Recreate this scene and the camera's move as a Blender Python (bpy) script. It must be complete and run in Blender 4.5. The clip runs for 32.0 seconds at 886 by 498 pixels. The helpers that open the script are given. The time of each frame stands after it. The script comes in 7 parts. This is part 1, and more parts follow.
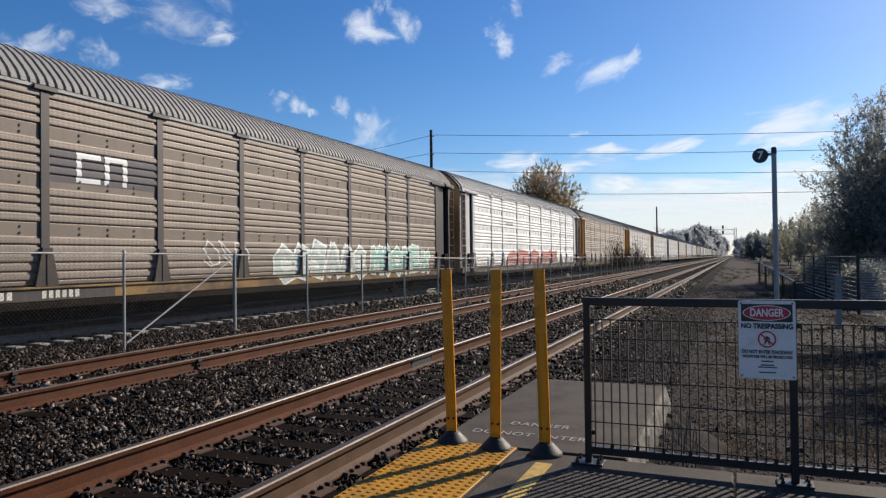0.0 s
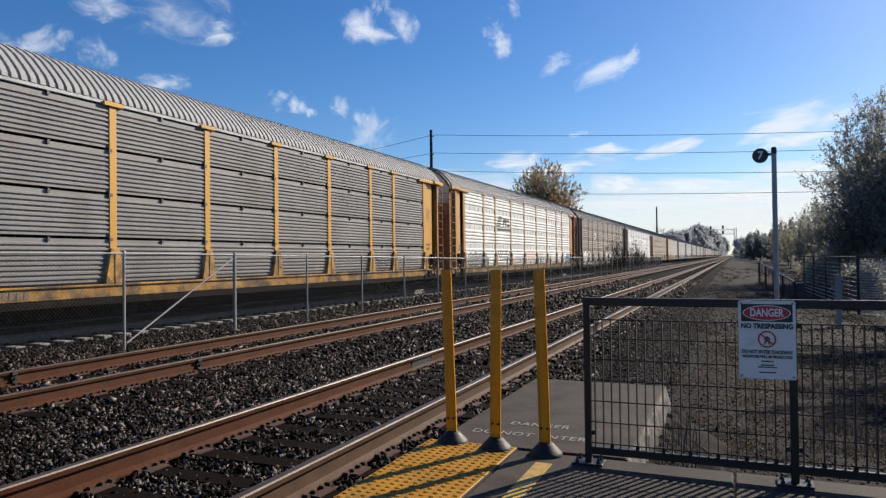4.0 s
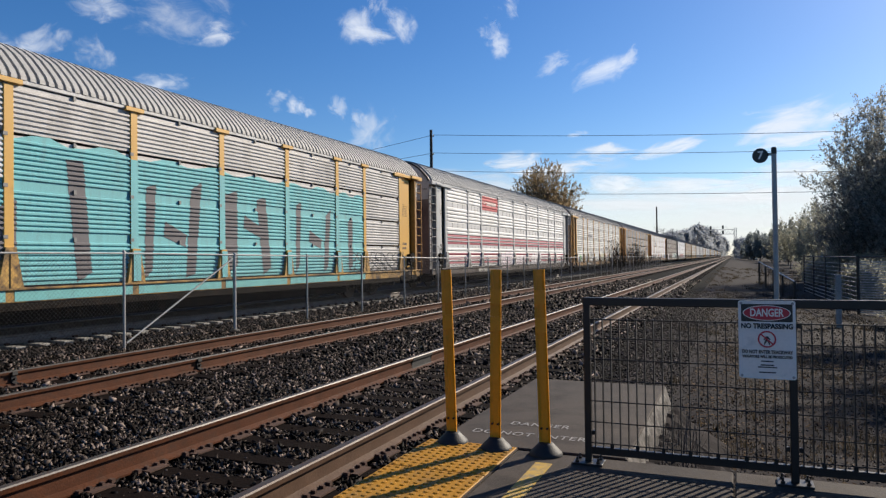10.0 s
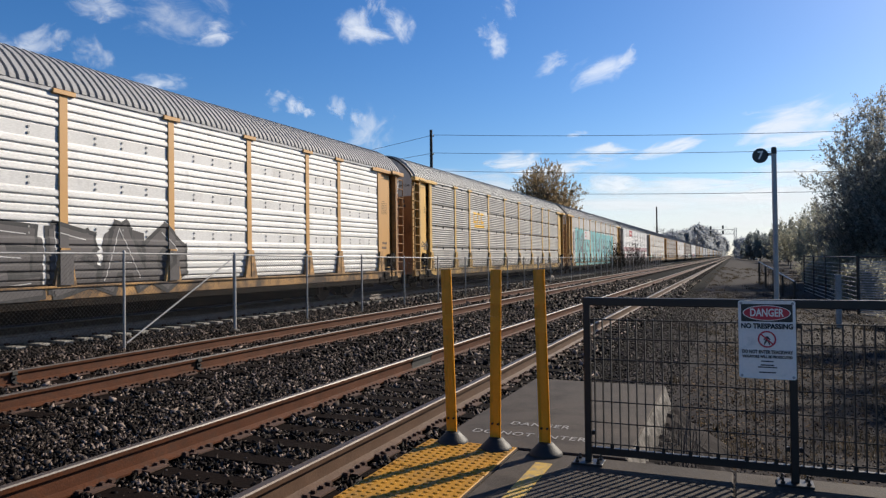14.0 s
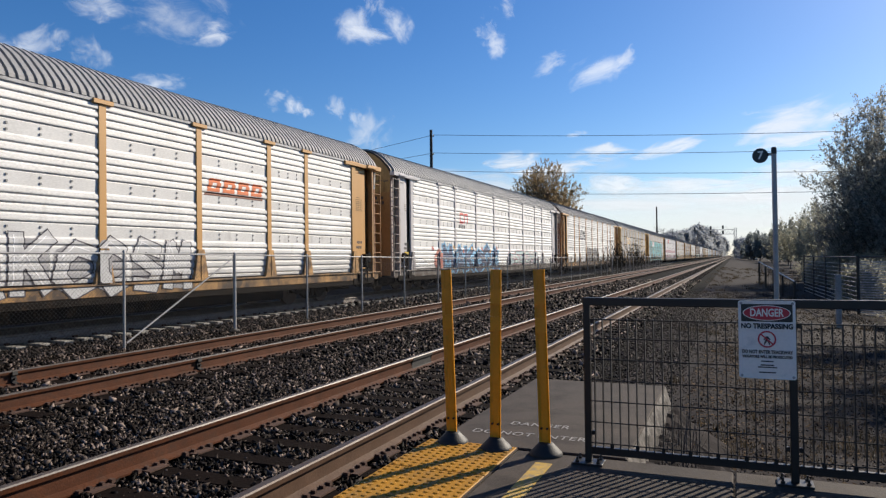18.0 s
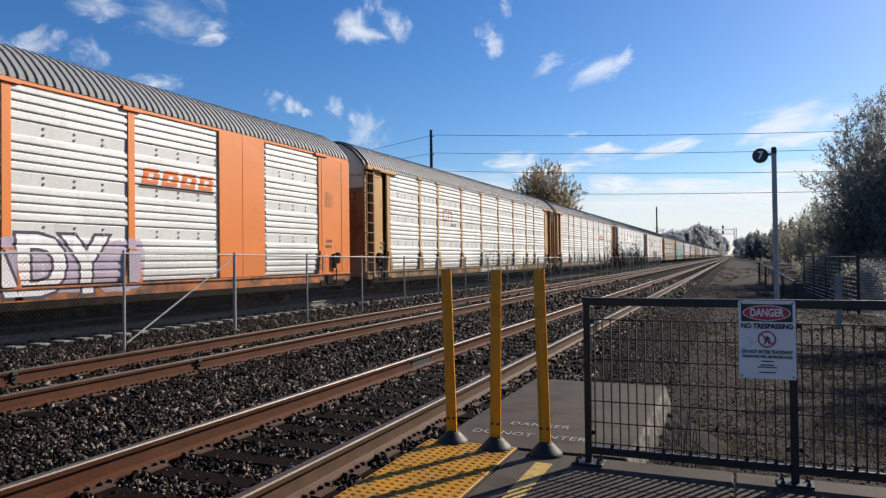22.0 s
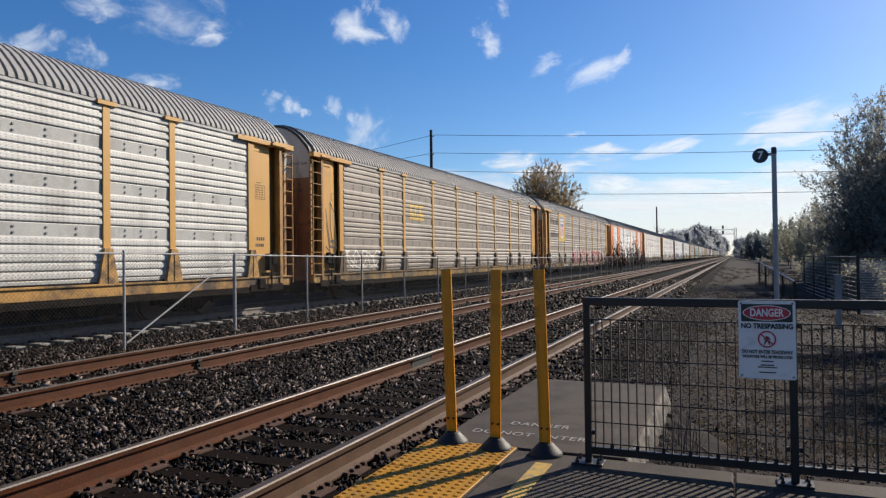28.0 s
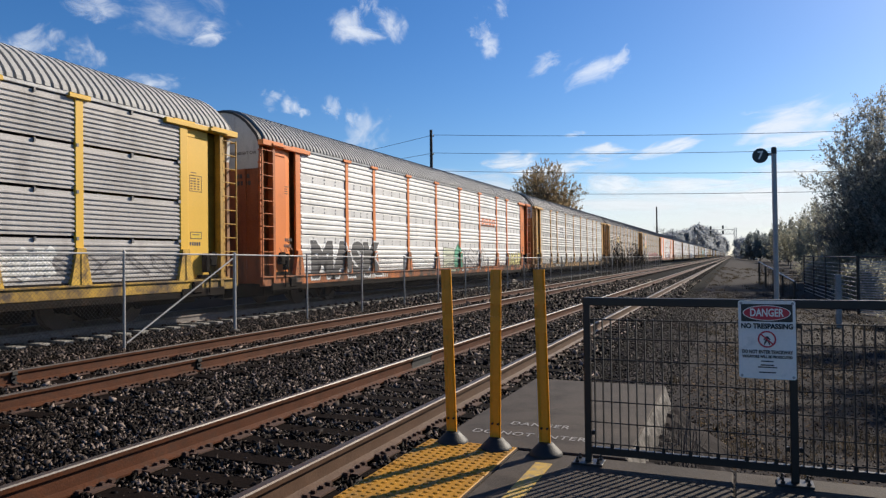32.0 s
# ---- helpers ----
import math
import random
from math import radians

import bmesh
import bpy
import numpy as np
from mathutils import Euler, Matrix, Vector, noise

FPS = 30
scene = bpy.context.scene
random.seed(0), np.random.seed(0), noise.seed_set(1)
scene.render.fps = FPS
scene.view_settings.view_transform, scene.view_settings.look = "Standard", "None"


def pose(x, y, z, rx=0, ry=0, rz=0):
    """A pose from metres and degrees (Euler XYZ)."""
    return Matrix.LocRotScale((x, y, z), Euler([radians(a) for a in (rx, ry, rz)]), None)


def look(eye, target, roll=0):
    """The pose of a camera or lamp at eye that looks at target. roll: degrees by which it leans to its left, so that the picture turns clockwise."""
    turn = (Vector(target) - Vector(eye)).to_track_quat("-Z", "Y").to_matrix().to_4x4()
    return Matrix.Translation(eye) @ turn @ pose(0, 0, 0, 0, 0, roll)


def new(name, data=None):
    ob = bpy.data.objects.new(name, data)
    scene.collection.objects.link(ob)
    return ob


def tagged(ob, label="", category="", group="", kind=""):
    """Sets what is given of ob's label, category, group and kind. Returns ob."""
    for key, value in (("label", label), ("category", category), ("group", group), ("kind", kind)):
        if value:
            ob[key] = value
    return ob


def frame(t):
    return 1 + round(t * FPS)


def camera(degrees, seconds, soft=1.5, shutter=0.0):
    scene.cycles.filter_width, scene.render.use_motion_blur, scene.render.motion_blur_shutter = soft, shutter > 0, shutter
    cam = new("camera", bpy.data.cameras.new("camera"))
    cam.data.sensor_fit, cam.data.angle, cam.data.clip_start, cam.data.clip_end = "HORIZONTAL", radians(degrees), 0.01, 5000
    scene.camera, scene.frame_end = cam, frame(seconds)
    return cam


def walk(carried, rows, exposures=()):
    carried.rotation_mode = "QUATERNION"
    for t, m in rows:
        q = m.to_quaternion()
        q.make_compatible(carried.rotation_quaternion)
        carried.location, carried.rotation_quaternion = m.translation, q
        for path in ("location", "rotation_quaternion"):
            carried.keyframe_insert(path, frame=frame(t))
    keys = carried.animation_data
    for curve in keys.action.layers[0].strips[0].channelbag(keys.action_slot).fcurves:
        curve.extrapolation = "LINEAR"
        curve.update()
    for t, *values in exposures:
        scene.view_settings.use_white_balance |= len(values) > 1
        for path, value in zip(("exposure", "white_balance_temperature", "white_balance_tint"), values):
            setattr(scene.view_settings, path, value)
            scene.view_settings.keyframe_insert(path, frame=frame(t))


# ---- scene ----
# ---------------------------------------------------------------- camera
EYE = Vector((0.0, 0.0, 1.392))
cam = camera(65.61, 32.0, soft=1.3)
STAND = look(EYE, EYE + Vector((0.92072, 0.38996, 0.01412)), -0.70)
walk(cam, [(0.0, STAND), (32.0, STAND)], [(0.0, 0.55), (32.0, 0.55)])

# ---------------------------------------------------------------- sky and sun
SUN_AZ, SUN_EL = radians(-28.5), radians(30.0)       # against the way of the track
SUN = Vector((math.cos(SUN_AZ) * math.cos(SUN_EL), math.sin(SUN_AZ) * math.cos(SUN_EL), math.sin(SUN_EL)))
world = bpy.data.worlds.new("sky")
scene.world = world
world.use_nodes = True
wn, wl = world.node_tree.nodes, world.node_tree.links
sky = wn.new("ShaderNodeTexSky")
sky.sky_type, sky.sun_disc = "NISHITA", False
sky.sun_elevation, sky.sun_rotation = SUN_EL, math.atan2(SUN.x, SUN.y)
sky.altitude, sky.air_density, sky.dust_density, sky.ozone_density = 0, 1.0, 0.42, 5.0
wn["Background"].inputs["Strength"].default_value = 0.080
hue = wn.new("ShaderNodeHueSaturation")
hue.inputs["Hue"].default_value, hue.inputs["Saturation"].default_value = 0.507, 1.24
wl.new(sky.outputs["Color"], hue.inputs["Color"])
wl.new(hue.outputs["Color"], wn["Background"].inputs["Color"])
lamp = bpy.data.lights.new("sun", "SUN")
lamp.energy, lamp.angle, lamp.color = 5.0, radians(0.53), (1.0, 0.89, 0.74)
new("sun", lamp).matrix_basis = look(SUN * 300, (0, 0, 0))

# ---------------------------------------------------------------- materials
def wire(nt, a, b):
    nt.links.new(a, b)


def mat(name, color, rough=0.7, metal=0.0, var=0.25, scale=3.0, grain=60.0, bump=0.15, dirt=None, dirt_amount=0.0, streak=False, spec=0.5, coat=0.0, holes=0.0):
    """A surface with variation at two scales, fine relief, and stains of the colour dirt over a share of it."""
    m = bpy.data.materials.new(name)
    m.use_nodes = True
    nt = m.node_tree
    n = nt.nodes
    bsdf = n["Principled BSDF"]
    tc, info, add = n.new("ShaderNodeTexCoord"), n.new("ShaderNodeObjectInfo"), n.new("ShaderNodeVectorMath")
    sep = n.new("ShaderNodeMath")
    sep.operation = "MULTIPLY"
    sep.inputs[1].default_value = 37.0
    wire(nt, info.outputs["Random"], sep.inputs[0])
    wire(nt, tc.outputs["Object"], add.inputs[0])
    wire(nt, sep.outputs[0], add.inputs[1])
    mp = n.new("ShaderNodeMapping")
    wire(nt, add.outputs[0], mp.inputs["Vector"])
    if streak:
        mp.inputs["Scale"].default_value = (2.2, 1.0, 0.28)
    big, fine = n.new("ShaderNodeTexNoise"), n.new("ShaderNodeTexNoise")
    big.inputs["Scale"].default_value, big.inputs["Detail"].default_value = scale, 6
    fine.inputs["Scale"].default_value, fine.inputs["Detail"].default_value = grain, 4
    wire(nt, mp.outputs[0], big.inputs["Vector"])
    wire(nt, add.outputs[0], fine.inputs["Vector"])
    mid = n.new("ShaderNodeMath")
    mid.operation = "ADD"
    wire(nt, big.outputs["Fac"], mid.inputs[0])
    wire(nt, fine.outputs["Fac"], mid.inputs[1])
    ramp = n.new("ShaderNodeValToRGB")
    ramp.color_ramp.elements[0].position, ramp.color_ramp.elements[1].position = 0.35, 0.65
    lo = [c * (1 - var) for c in color]
    hi = [min(1.0, c * (1 + var)) for c in color]
    ramp.color_ramp.elements[0].color, ramp.color_ramp.elements[1].color = (*lo, 1), (*hi, 1)
    half = n.new("ShaderNodeMath")
    half.operation = "MULTIPLY"
    half.inputs[1].default_value = 0.5
    wire(nt, mid.outputs[0], half.inputs[0])
    wire(nt, half.outputs[0], ramp.inputs["Fac"])
    out = ramp.outputs["Color"]
    if dirt:
        spot = n.new("ShaderNodeTexNoise")
        spot.inputs["Scale"].default_value, spot.inputs["Detail"].default_value, spot.inputs["Roughness"].default_value = scale * 1.7, 8, 0.65
        wire(nt, mp.outputs[0], spot.inputs["Vector"])
        sr = n.new("ShaderNodeValToRGB")
        edge = 0.62 - 0.3 * dirt_amount
        sr.color_ramp.elements[0].position, sr.color_ramp.elements[1].position = edge, edge + 0.22
        wire(nt, spot.outputs["Fac"], sr.inputs["Fac"])
        mx = n.new("ShaderNodeMix")
        mx.data_type = "RGBA"
        wire(nt, sr.outputs["Color"], mx.inputs["Factor"])
        wire(nt, out, mx.inputs["A"])
        mx.inputs["B"].default_value = (*dirt, 1)
        out = mx.outputs["Result"]
    if holes:
        xyz = n.new("ShaderNodeSeparateXYZ")
        wire(nt, tc.outputs["Object"], xyz.inputs[0])
        wave = []
        for axis, k in (("X", 150.0), ("Z", 118.0)):
            a, c = n.new("ShaderNodeMath"), n.new("ShaderNodeMath")
            a.operation, c.operation = "MULTIPLY", "SINE"
            a.inputs[1].default_value = k
            wire(nt, xyz.outputs[axis], a.inputs[0])
            wire(nt, a.outputs[0], c.inputs[0])
            wave.append(c)
        low = n.new("ShaderNodeMath")
        low.operation = "MINIMUM"
        wire(nt, wave[0].outputs[0], low.inputs[0])
        wire(nt, wave[1].outputs[0], low.inputs[1])
        dot = n.new("ShaderNodeMapRange")
        dot.inputs["From Min"].default_value, dot.inputs["From Max"].default_value = 0.25, 0.6
        dot.inputs["To Max"].default_value = holes
        wire(nt, low.outputs[0], dot.inputs["Value"])
        pierce = n.new("ShaderNodeMix")
        pierce.data_type = "RGBA"
        wire(nt, dot.outputs[0], pierce.inputs["Factor"])
        wire(nt, out, pierce.inputs["A"])
        pierce.inputs["B"].default_value = (0.03, 0.028, 0.026, 1)
        out = pierce.outputs["Result"]
    wire(nt, out, bsdf.inputs["Base Color"])
    rr = n.new("ShaderNodeMapRange")
    rr.inputs["To Min"].default_value, rr.inputs["To Max"].default_value = max(0.05, rough - 0.12), min(1.0, rough + 0.12)
    wire(nt, big.outputs["Fac"], rr.inputs["Value"])
    wire(nt, rr.outputs[0], bsdf.inputs["Roughness"])
    bsdf.inputs["Metallic"].default_value = metal
    bsdf.inputs["Specular IOR Level"].default_value = spec
    bsdf.inputs["Coat Weight"].default_value = coat
    if bump:
        b = n.new("ShaderNodeBump")
        b.inputs["Strength"].default_value, b.inputs["Distance"].default_value = bump, 0.01
        wire(nt, fine.outputs["Fac"], b.inputs["Height"])
        wire(nt, b.outputs[0], bsdf.inputs["Normal"])
    return m


def stone_mat(name, dark, light, warm):
    """Broken stone: each loose piece has a shade of its own."""
    m = bpy.data.materials.new(name)
    m.use_nodes = True
    nt = m.node_tree
    n = nt.nodes
    geo, ramp = n.new("ShaderNodeNewGeometry"), n.new("ShaderNodeValToRGB")
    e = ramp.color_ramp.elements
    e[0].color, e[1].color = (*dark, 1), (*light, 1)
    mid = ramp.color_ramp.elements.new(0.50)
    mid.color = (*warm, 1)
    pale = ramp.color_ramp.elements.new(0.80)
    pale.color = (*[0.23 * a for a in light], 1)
    wire(nt, geo.outputs["Random Per Island"], ramp.inputs["Fac"])
    tc, tex = n.new("ShaderNodeTexCoord"), n.new("ShaderNodeTexNoise")
    tex.inputs["Scale"].default_value, tex.inputs["Detail"].default_value = 110, 4
    wire(nt, tc.outputs["Object"], tex.inputs["Vector"])
    mx = n.new("ShaderNodeMix")
    mx.data_type, mx.blend_type = "RGBA", "MULTIPLY"
    mx.inputs["Factor"].default_value = 0.6
    wire(nt, ramp.outputs["Color"], mx.inputs["A"])
    wire(nt, tex.outputs["Fac"], mx.inputs["B"])
    wire(nt, mx.outputs["Result"], n["Principled BSDF"].inputs["Base Color"])
    n["Principled BSDF"].inputs["Roughness"].default_value = 0.6
    n["Principled BSDF"].inputs["Specular IOR Level"].default_value = 0.06
    b = n.new("ShaderNodeBump")
    b.inputs["Strength"].default_value, b.inputs["Distance"].default_value = 0.15, 0.004
    wire(nt, tex.outputs["Fac"], b.inputs["Height"])
    wire(nt, b.outputs[0], n["Principled BSDF"].inputs["Normal"])
    return m


def leaf_mat(name, a, b, through_light=0.42):
    """Leaves: each one its own green, letting some light through."""
    m = bpy.data.materials.new(name)
    m.use_nodes = True
    nt = m.node_tree
    n = nt.nodes
    geo, ramp = n.new("ShaderNodeNewGeometry"), n.new("ShaderNodeValToRGB")
    ramp.color_ramp.elements[0].color, ramp.color_ramp.elements[1].color = (*a, 1), (*b, 1)
    wire(nt, geo.outputs["Random Per Island"], ramp.inputs["Fac"])
    d, tr, mx = n.new("ShaderNodeBsdfDiffuse"), n.new("ShaderNodeBsdfTranslucent"), n.new("ShaderNodeMixShader")
    wire(nt, ramp.outputs["Color"], d.inputs["Color"])
    wire(nt, ramp.outputs["Color"], tr.inputs["Color"])
    mx.inputs[0].default_value = through_light
    wire(nt, d.outputs[0], mx.inputs[1])
    wire(nt, tr.outputs[0], mx.inputs[2])
    wire(nt, mx.outputs[0], n["Material Output"].inputs["Surface"])
    return m


# Near-black bed: shade in the gaps between stones is put into its colour.
M_BALLAST = mat("shade_black_bed", (0.0032, 0.0024, 0.0019), 0.95, var=0.5, scale=1.2, grain=38, bump=0.9, spec=0.04)
M_SOIL = stone_mat("brown_soil_clods", (0.007, 0.0053, 0.0053), (0.20, 0.170, 0.160), (0.015, 0.0116, 0.0114))
# Darkest half of the stones painted near-black to deepen shade among them.
M_STONE = stone_mat("shade_toned_stone", (0.0018, 0.0011, 0.0008), (0.37, 0.290, 0.245), (0.0088, 0.0057, 0.0043))
M_DIRT = mat("bare_earth", (0.019, 0.0150, 0.0152), 0.95, var=0.45, scale=0.7, grain=26, bump=0.8, dirt=(0.018, 0.0155, 0.0155), dirt_amount=0.5, spec=0.08)
M_RUST = mat("rusty_rail", (0.070, 0.0235, 0.0092), 0.55, var=0.3, scale=5, grain=70, bump=0.25, dirt=(0.050, 0.024, 0.014), dirt_amount=0.4, spec=0.2)
M_STEEL = mat("polished_rail_head", (0.10, 0.088, 0.078), 0.5, 0.35, var=0.15, scale=2, grain=30, bump=0.05)
M_DULL = mat("dull_rail_head", (0.046, 0.035, 0.029), 0.50, var=0.22, scale=6, grain=60, bump=0.1, dirt=(0.050, 0.024, 0.014), dirt_amount=0.4, spec=0.3)
M_TAN = mat("dusty_tan_rail", (0.080, 0.044, 0.026), 0.55, var=0.25, scale=5, grain=60, bump=0.2, dirt=(0.070, 0.036, 0.021), dirt_amount=0.45, spec=0.3)
# Far rails paled so they still show in the shade under the wagons.
M_GREYRAIL = mat("paled_grey_rail", (0.17, 0.15, 0.14), 0.7, var=0.25, scale=5, grain=60, bump=0.2, dirt=(0.09, 0.07, 0.06), dirt_amount=0.4)
M_TIE = mat("creosoted_wood", (0.0070, 0.0042, 0.0031), 0.95, var=0.4, scale=4, grain=40, bump=0.6, spec=0.05)
M_CTIE = mat("concrete_tie", (0.22, 0.21, 0.195), 0.85, var=0.25, scale=5, grain=60, bump=0.3, dirt=(0.08, 0.075, 0.07), dirt_amount=0.5)
M_PLATE = mat("rusty_tie_plate", (0.060, 0.028, 0.017), 0.85, var=0.35, scale=8, grain=70, bump=0.3)
M_CONC = mat("platform_concrete", (0.058, 0.047, 0.039), 0.85, var=0.30, scale=2.2, grain=120, bump=0.3, dirt=(0.032, 0.026, 0.022), dirt_amount=0.55, spec=0.2)
M_CONC_SIDE = mat("cast_concrete_edge", (0.135, 0.120, 0.105), 0.9, var=0.4, scale=7, grain=60, bump=0.6, dirt=(0.045, 0.038, 0.032), dirt_amount=0.75)
M_TACTILE = mat("yellow_tactile", (0.34, 0.160, 0.010), 0.6, var=0.15, scale=3, grain=80, bump=0.12, dirt=(0.19, 0.11, 0.025), dirt_amount=0.35, spec=0.2)
M_LINE = mat("worn_yellow_paint", (0.42, 0.26, 0.035), 0.7, var=0.2, scale=12, grain=120, bump=0.15, dirt=(0.16, 0.14, 0.10), dirt_amount=0.55)
M_STENCIL = mat("worn_white_paint", (0.27, 0.26, 0.245), 0.75, var=0.2, scale=30, grain=150, bump=0.1, dirt=(0.13, 0.125, 0.12), dirt_amount=0.6)
M_YPLASTIC = mat("yellow_plastic", (0.68, 0.270, 0.006), 0.42, var=0.08, scale=5, grain=60, bump=0.04, dirt=(0.40, 0.24, 0.03), dirt_amount=0.15)
M_RUBBER = mat("black_rubber", (0.009, 0.008, 0.0075), 0.62, var=0.3, scale=10, grain=80, bump=0.15, dirt=(0.016, 0.015, 0.014), dirt_amount=0.3)
M_BLACK = mat("black_powder_coat", (0.010, 0.008, 0.0075), 0.45, var=0.2, scale=6, grain=90, bump=0.05)
M_WIRE = mat("black_wire", (0.009, 0.009, 0.010), 0.5, var=0.2, scale=6, grain=90, bump=0.0)
M_GALV = mat("galvanised_steel", (0.34, 0.335, 0.33), 0.5, 0.3, var=0.2, scale=6, grain=50, bump=0.06)
M_GALVD = mat("weathered_galvanised_wire", (0.055, 0.050, 0.048), 0.7, 0.2, var=0.2, scale=6, grain=50, bump=0.0)
M_SIGNW = mat("white_sign_sheet", (0.84, 0.79, 0.73), 0.4, var=0.05, scale=8, grain=60, bump=0.02, dirt=(0.5, 0.5, 0.47), dirt_amount=0.2)
M_SIGNR = mat("red_sign_ink", (0.52, 0.03, 0.05), 0.4, var=0.05, bump=0.0)
M_SIGNK = mat("black_sign_ink", (0.02, 0.02, 0.022), 0.4, var=0.05, bump=0.0)
M_POLEW = mat("tarred_pole_wood", (0.040, 0.032, 0.027), 0.9, var=0.3, scale=4, grain=40, bump=0.4, streak=True)
M_BARK = mat("bark", (0.075, 0.060, 0.048), 0.95, var=0.4, scale=4, grain=30, bump=0.6, streak=True)
# Shade beneath the wagons painted in as near-black, with brown stains over it.
M_UNDER = mat("shade_black_underframe", (0.009, 0.0072, 0.006), 0.9, var=0.4, scale=2, grain=40, bump=0.2, dirt=(0.035, 0.022, 0.014), dirt_amount=0.4, spec=0.1)
M_WHEEL = mat("wheel_steel", (0.10, 0.075, 0.06), 0.6, 0.5, var=0.3, scale=4, grain=40, bump=0.1)
# Near-black that stands for the shaded gap under the side sheets.
M_SLOT = mat("gap_black", (0.012, 0.010, 0.010), 0.9, var=0.2, bump=0.0, spec=0.1)


# ---------------------------------------------------------------- mesh building
class Build:
    """Gathers faces of one mesh."""

    def __init__(self):
        self.v, self.f, self.mi = [], [], []

    def poly(self, pts, mi=0):
        k = len(self.v)
        self.v += [tuple(p) for p in pts]
        self.f.append(tuple(range(k, k + len(pts))))
        self.mi.append(mi)
        return self

    def box(self, x0, x1, y0, y1, z0, z1, c=0.0, mi=0):
        """A block, its edges cut by c."""
        if c <= 0:
            k = len(self.v)
            self.v += [(x, y, z) for x in (x0, x1) for y in (y0, y1) for z in (z0, z1)]
            for q in ((0, 1, 3, 2), (4, 6, 7, 5), (0, 4, 5, 1), (2, 3, 7, 6), (0, 2, 6, 4), (1, 5, 7, 3)):
                self.f.append(tuple(k + i for i in q))
                self.mi.append(mi)
            return self
        bm = bmesh.new()
        bmesh.ops.create_cube(bm, size=1)
        for v in bm.verts:
            v.co = Vector((x0 + (v.co.x + 0.5) * (x1 - x0), y0 + (v.co.y + 0.5) * (y1 - y0), z0 + (v.co.z + 0.5) * (z1 - z0)))
        bmesh.ops.bevel(bm, geom=bm.edges[:], offset=c, segments=1, affect="EDGES")
        self.take(bm, mi)
        return self

    def take(self, bm, mi=0, m=None):
        bm.verts.index_update()
        k = len(self.v)
        self.v += [tuple((m @ v.co) if m else v.co) for v in bm.verts]
        for f in bm.faces:
            self.f.append(tuple(k + v.index for v in f.verts))
            self.mi.append(mi)
        bm.free()

    def tube(self, a, b, r, n=8, r2=None, caps=True, mi=0):
        """A round bar from a to b."""
        a, b = Vector(a), Vector(b)
        q = (b - a).to_track_quat("Z", "Y").to_matrix()
        k, r2 = len(self.v), r if r2 is None else r2
        for c, rad in ((a, r), (b, r2)):
            for i in range(n):
                w = 2 * math.pi * (i + 0.5) / n
                self.v.append(tuple(c + q @ Vector((math.cos(w) * rad, math.sin(w) * rad, 0))))
        for i in range(n):
            self.f.append((k + i, k + (i + 1) % n, k + n + (i + 1) % n, k + n + i))
            self.mi.append(mi)
        if caps:
            self.f.append(tuple(k + i for i in reversed(range(n))))
            self.f.append(tuple(k + n + i for i in range(n)))
            self.mi += [mi, mi]
        return self

    def prism(self, pts, x0, x1, axis="x", mi=0):
        """A closed outline of (a, b) pushed along an axis: x takes (y, z), y takes (x, z), z takes (x, y)."""
        k, n = len(self.v), len(pts)
        put = {"x": lambda s, a, b: (s, a, b), "y": lambda s, a, b: (a, s, b), "z": lambda s, a, b: (a, b, s)}[axis]
        for s in (x0, x1):
            self.v += [put(s, a, b) for a, b in pts]
        for i in range(n):
            self.f.append((k + i, k + (i + 1) % n, k + n + (i + 1) % n, k + n + i))
            self.mi.append(mi)
        self.f.append(tuple(k + i for i in reversed(range(n))))
        self.f.append(tuple(k + n + i for i in range(n)))
        self.mi += [mi, mi]
        return self

    def lathe(self, prof, n=16, at=(0, 0, 0), mi=0):
        """A turned shape from (radius, height) pairs."""
        k = len(self.v)
        for r, z in prof:
            for i in range(n):
                w = 2 * math.pi * i / n
                self.v.append((at[0] + r * math.cos(w), at[1] + r * math.sin(w), at[2] + z))
        for j in range(len(prof) - 1):
            for i in range(n):
                self.f.append((k + j * n + i, k + j * n + (i + 1) % n, k + (j + 1) * n + (i + 1) % n, k + (j + 1) * n + i))
                self.mi.append(mi)
        self.f.append(tuple(k + (len(prof) - 1) * n + i for i in range(n)))
        self.mi.append(mi)
        return self

    def mesh(self, name, mats, smooth=False, fix=True):
        me = bpy.data.meshes.new(name)
        me.from_pydata(self.v, [], self.f)
        for m in (mats if isinstance(mats, (list, tuple)) else [mats]):
            me.materials.append(m)
        if any(self.mi):
            me.polygons.foreach_set("material_index", self.mi)
        if fix:
            bm = bmesh.new()
            bm.from_mesh(me)
            bmesh.ops.recalc_face_normals(bm, faces=bm.faces)
            bm.to_mesh(me)
            bm.free()
        if smooth:
            me.polygons.foreach_set("use_smooth", [True] * len(me.polygons))
        me.update()
        return me


def part(name, shape, material, parent, label="", at=None, smooth=False):
    """One mesh object under a thing or a part. shape: a Build or a mesh."""
    me = shape.mesh(name, material, smooth) if isinstance(shape, Build) else shape
    ob = new(name, me)
    ob.parent = parent
    if at is not None:
        ob.matrix_basis = at
    return tagged(ob, label)


def thing(name, label, category, group="", kind="", at=None, shape=None, material=None, smooth=False):
    me = shape.mesh(name, material, smooth) if isinstance(shape, Build) else shape
    ob = new(name, me)
    if at is not None:
        ob.matrix_basis = at
    return tagged(ob, label, category, group, kind)


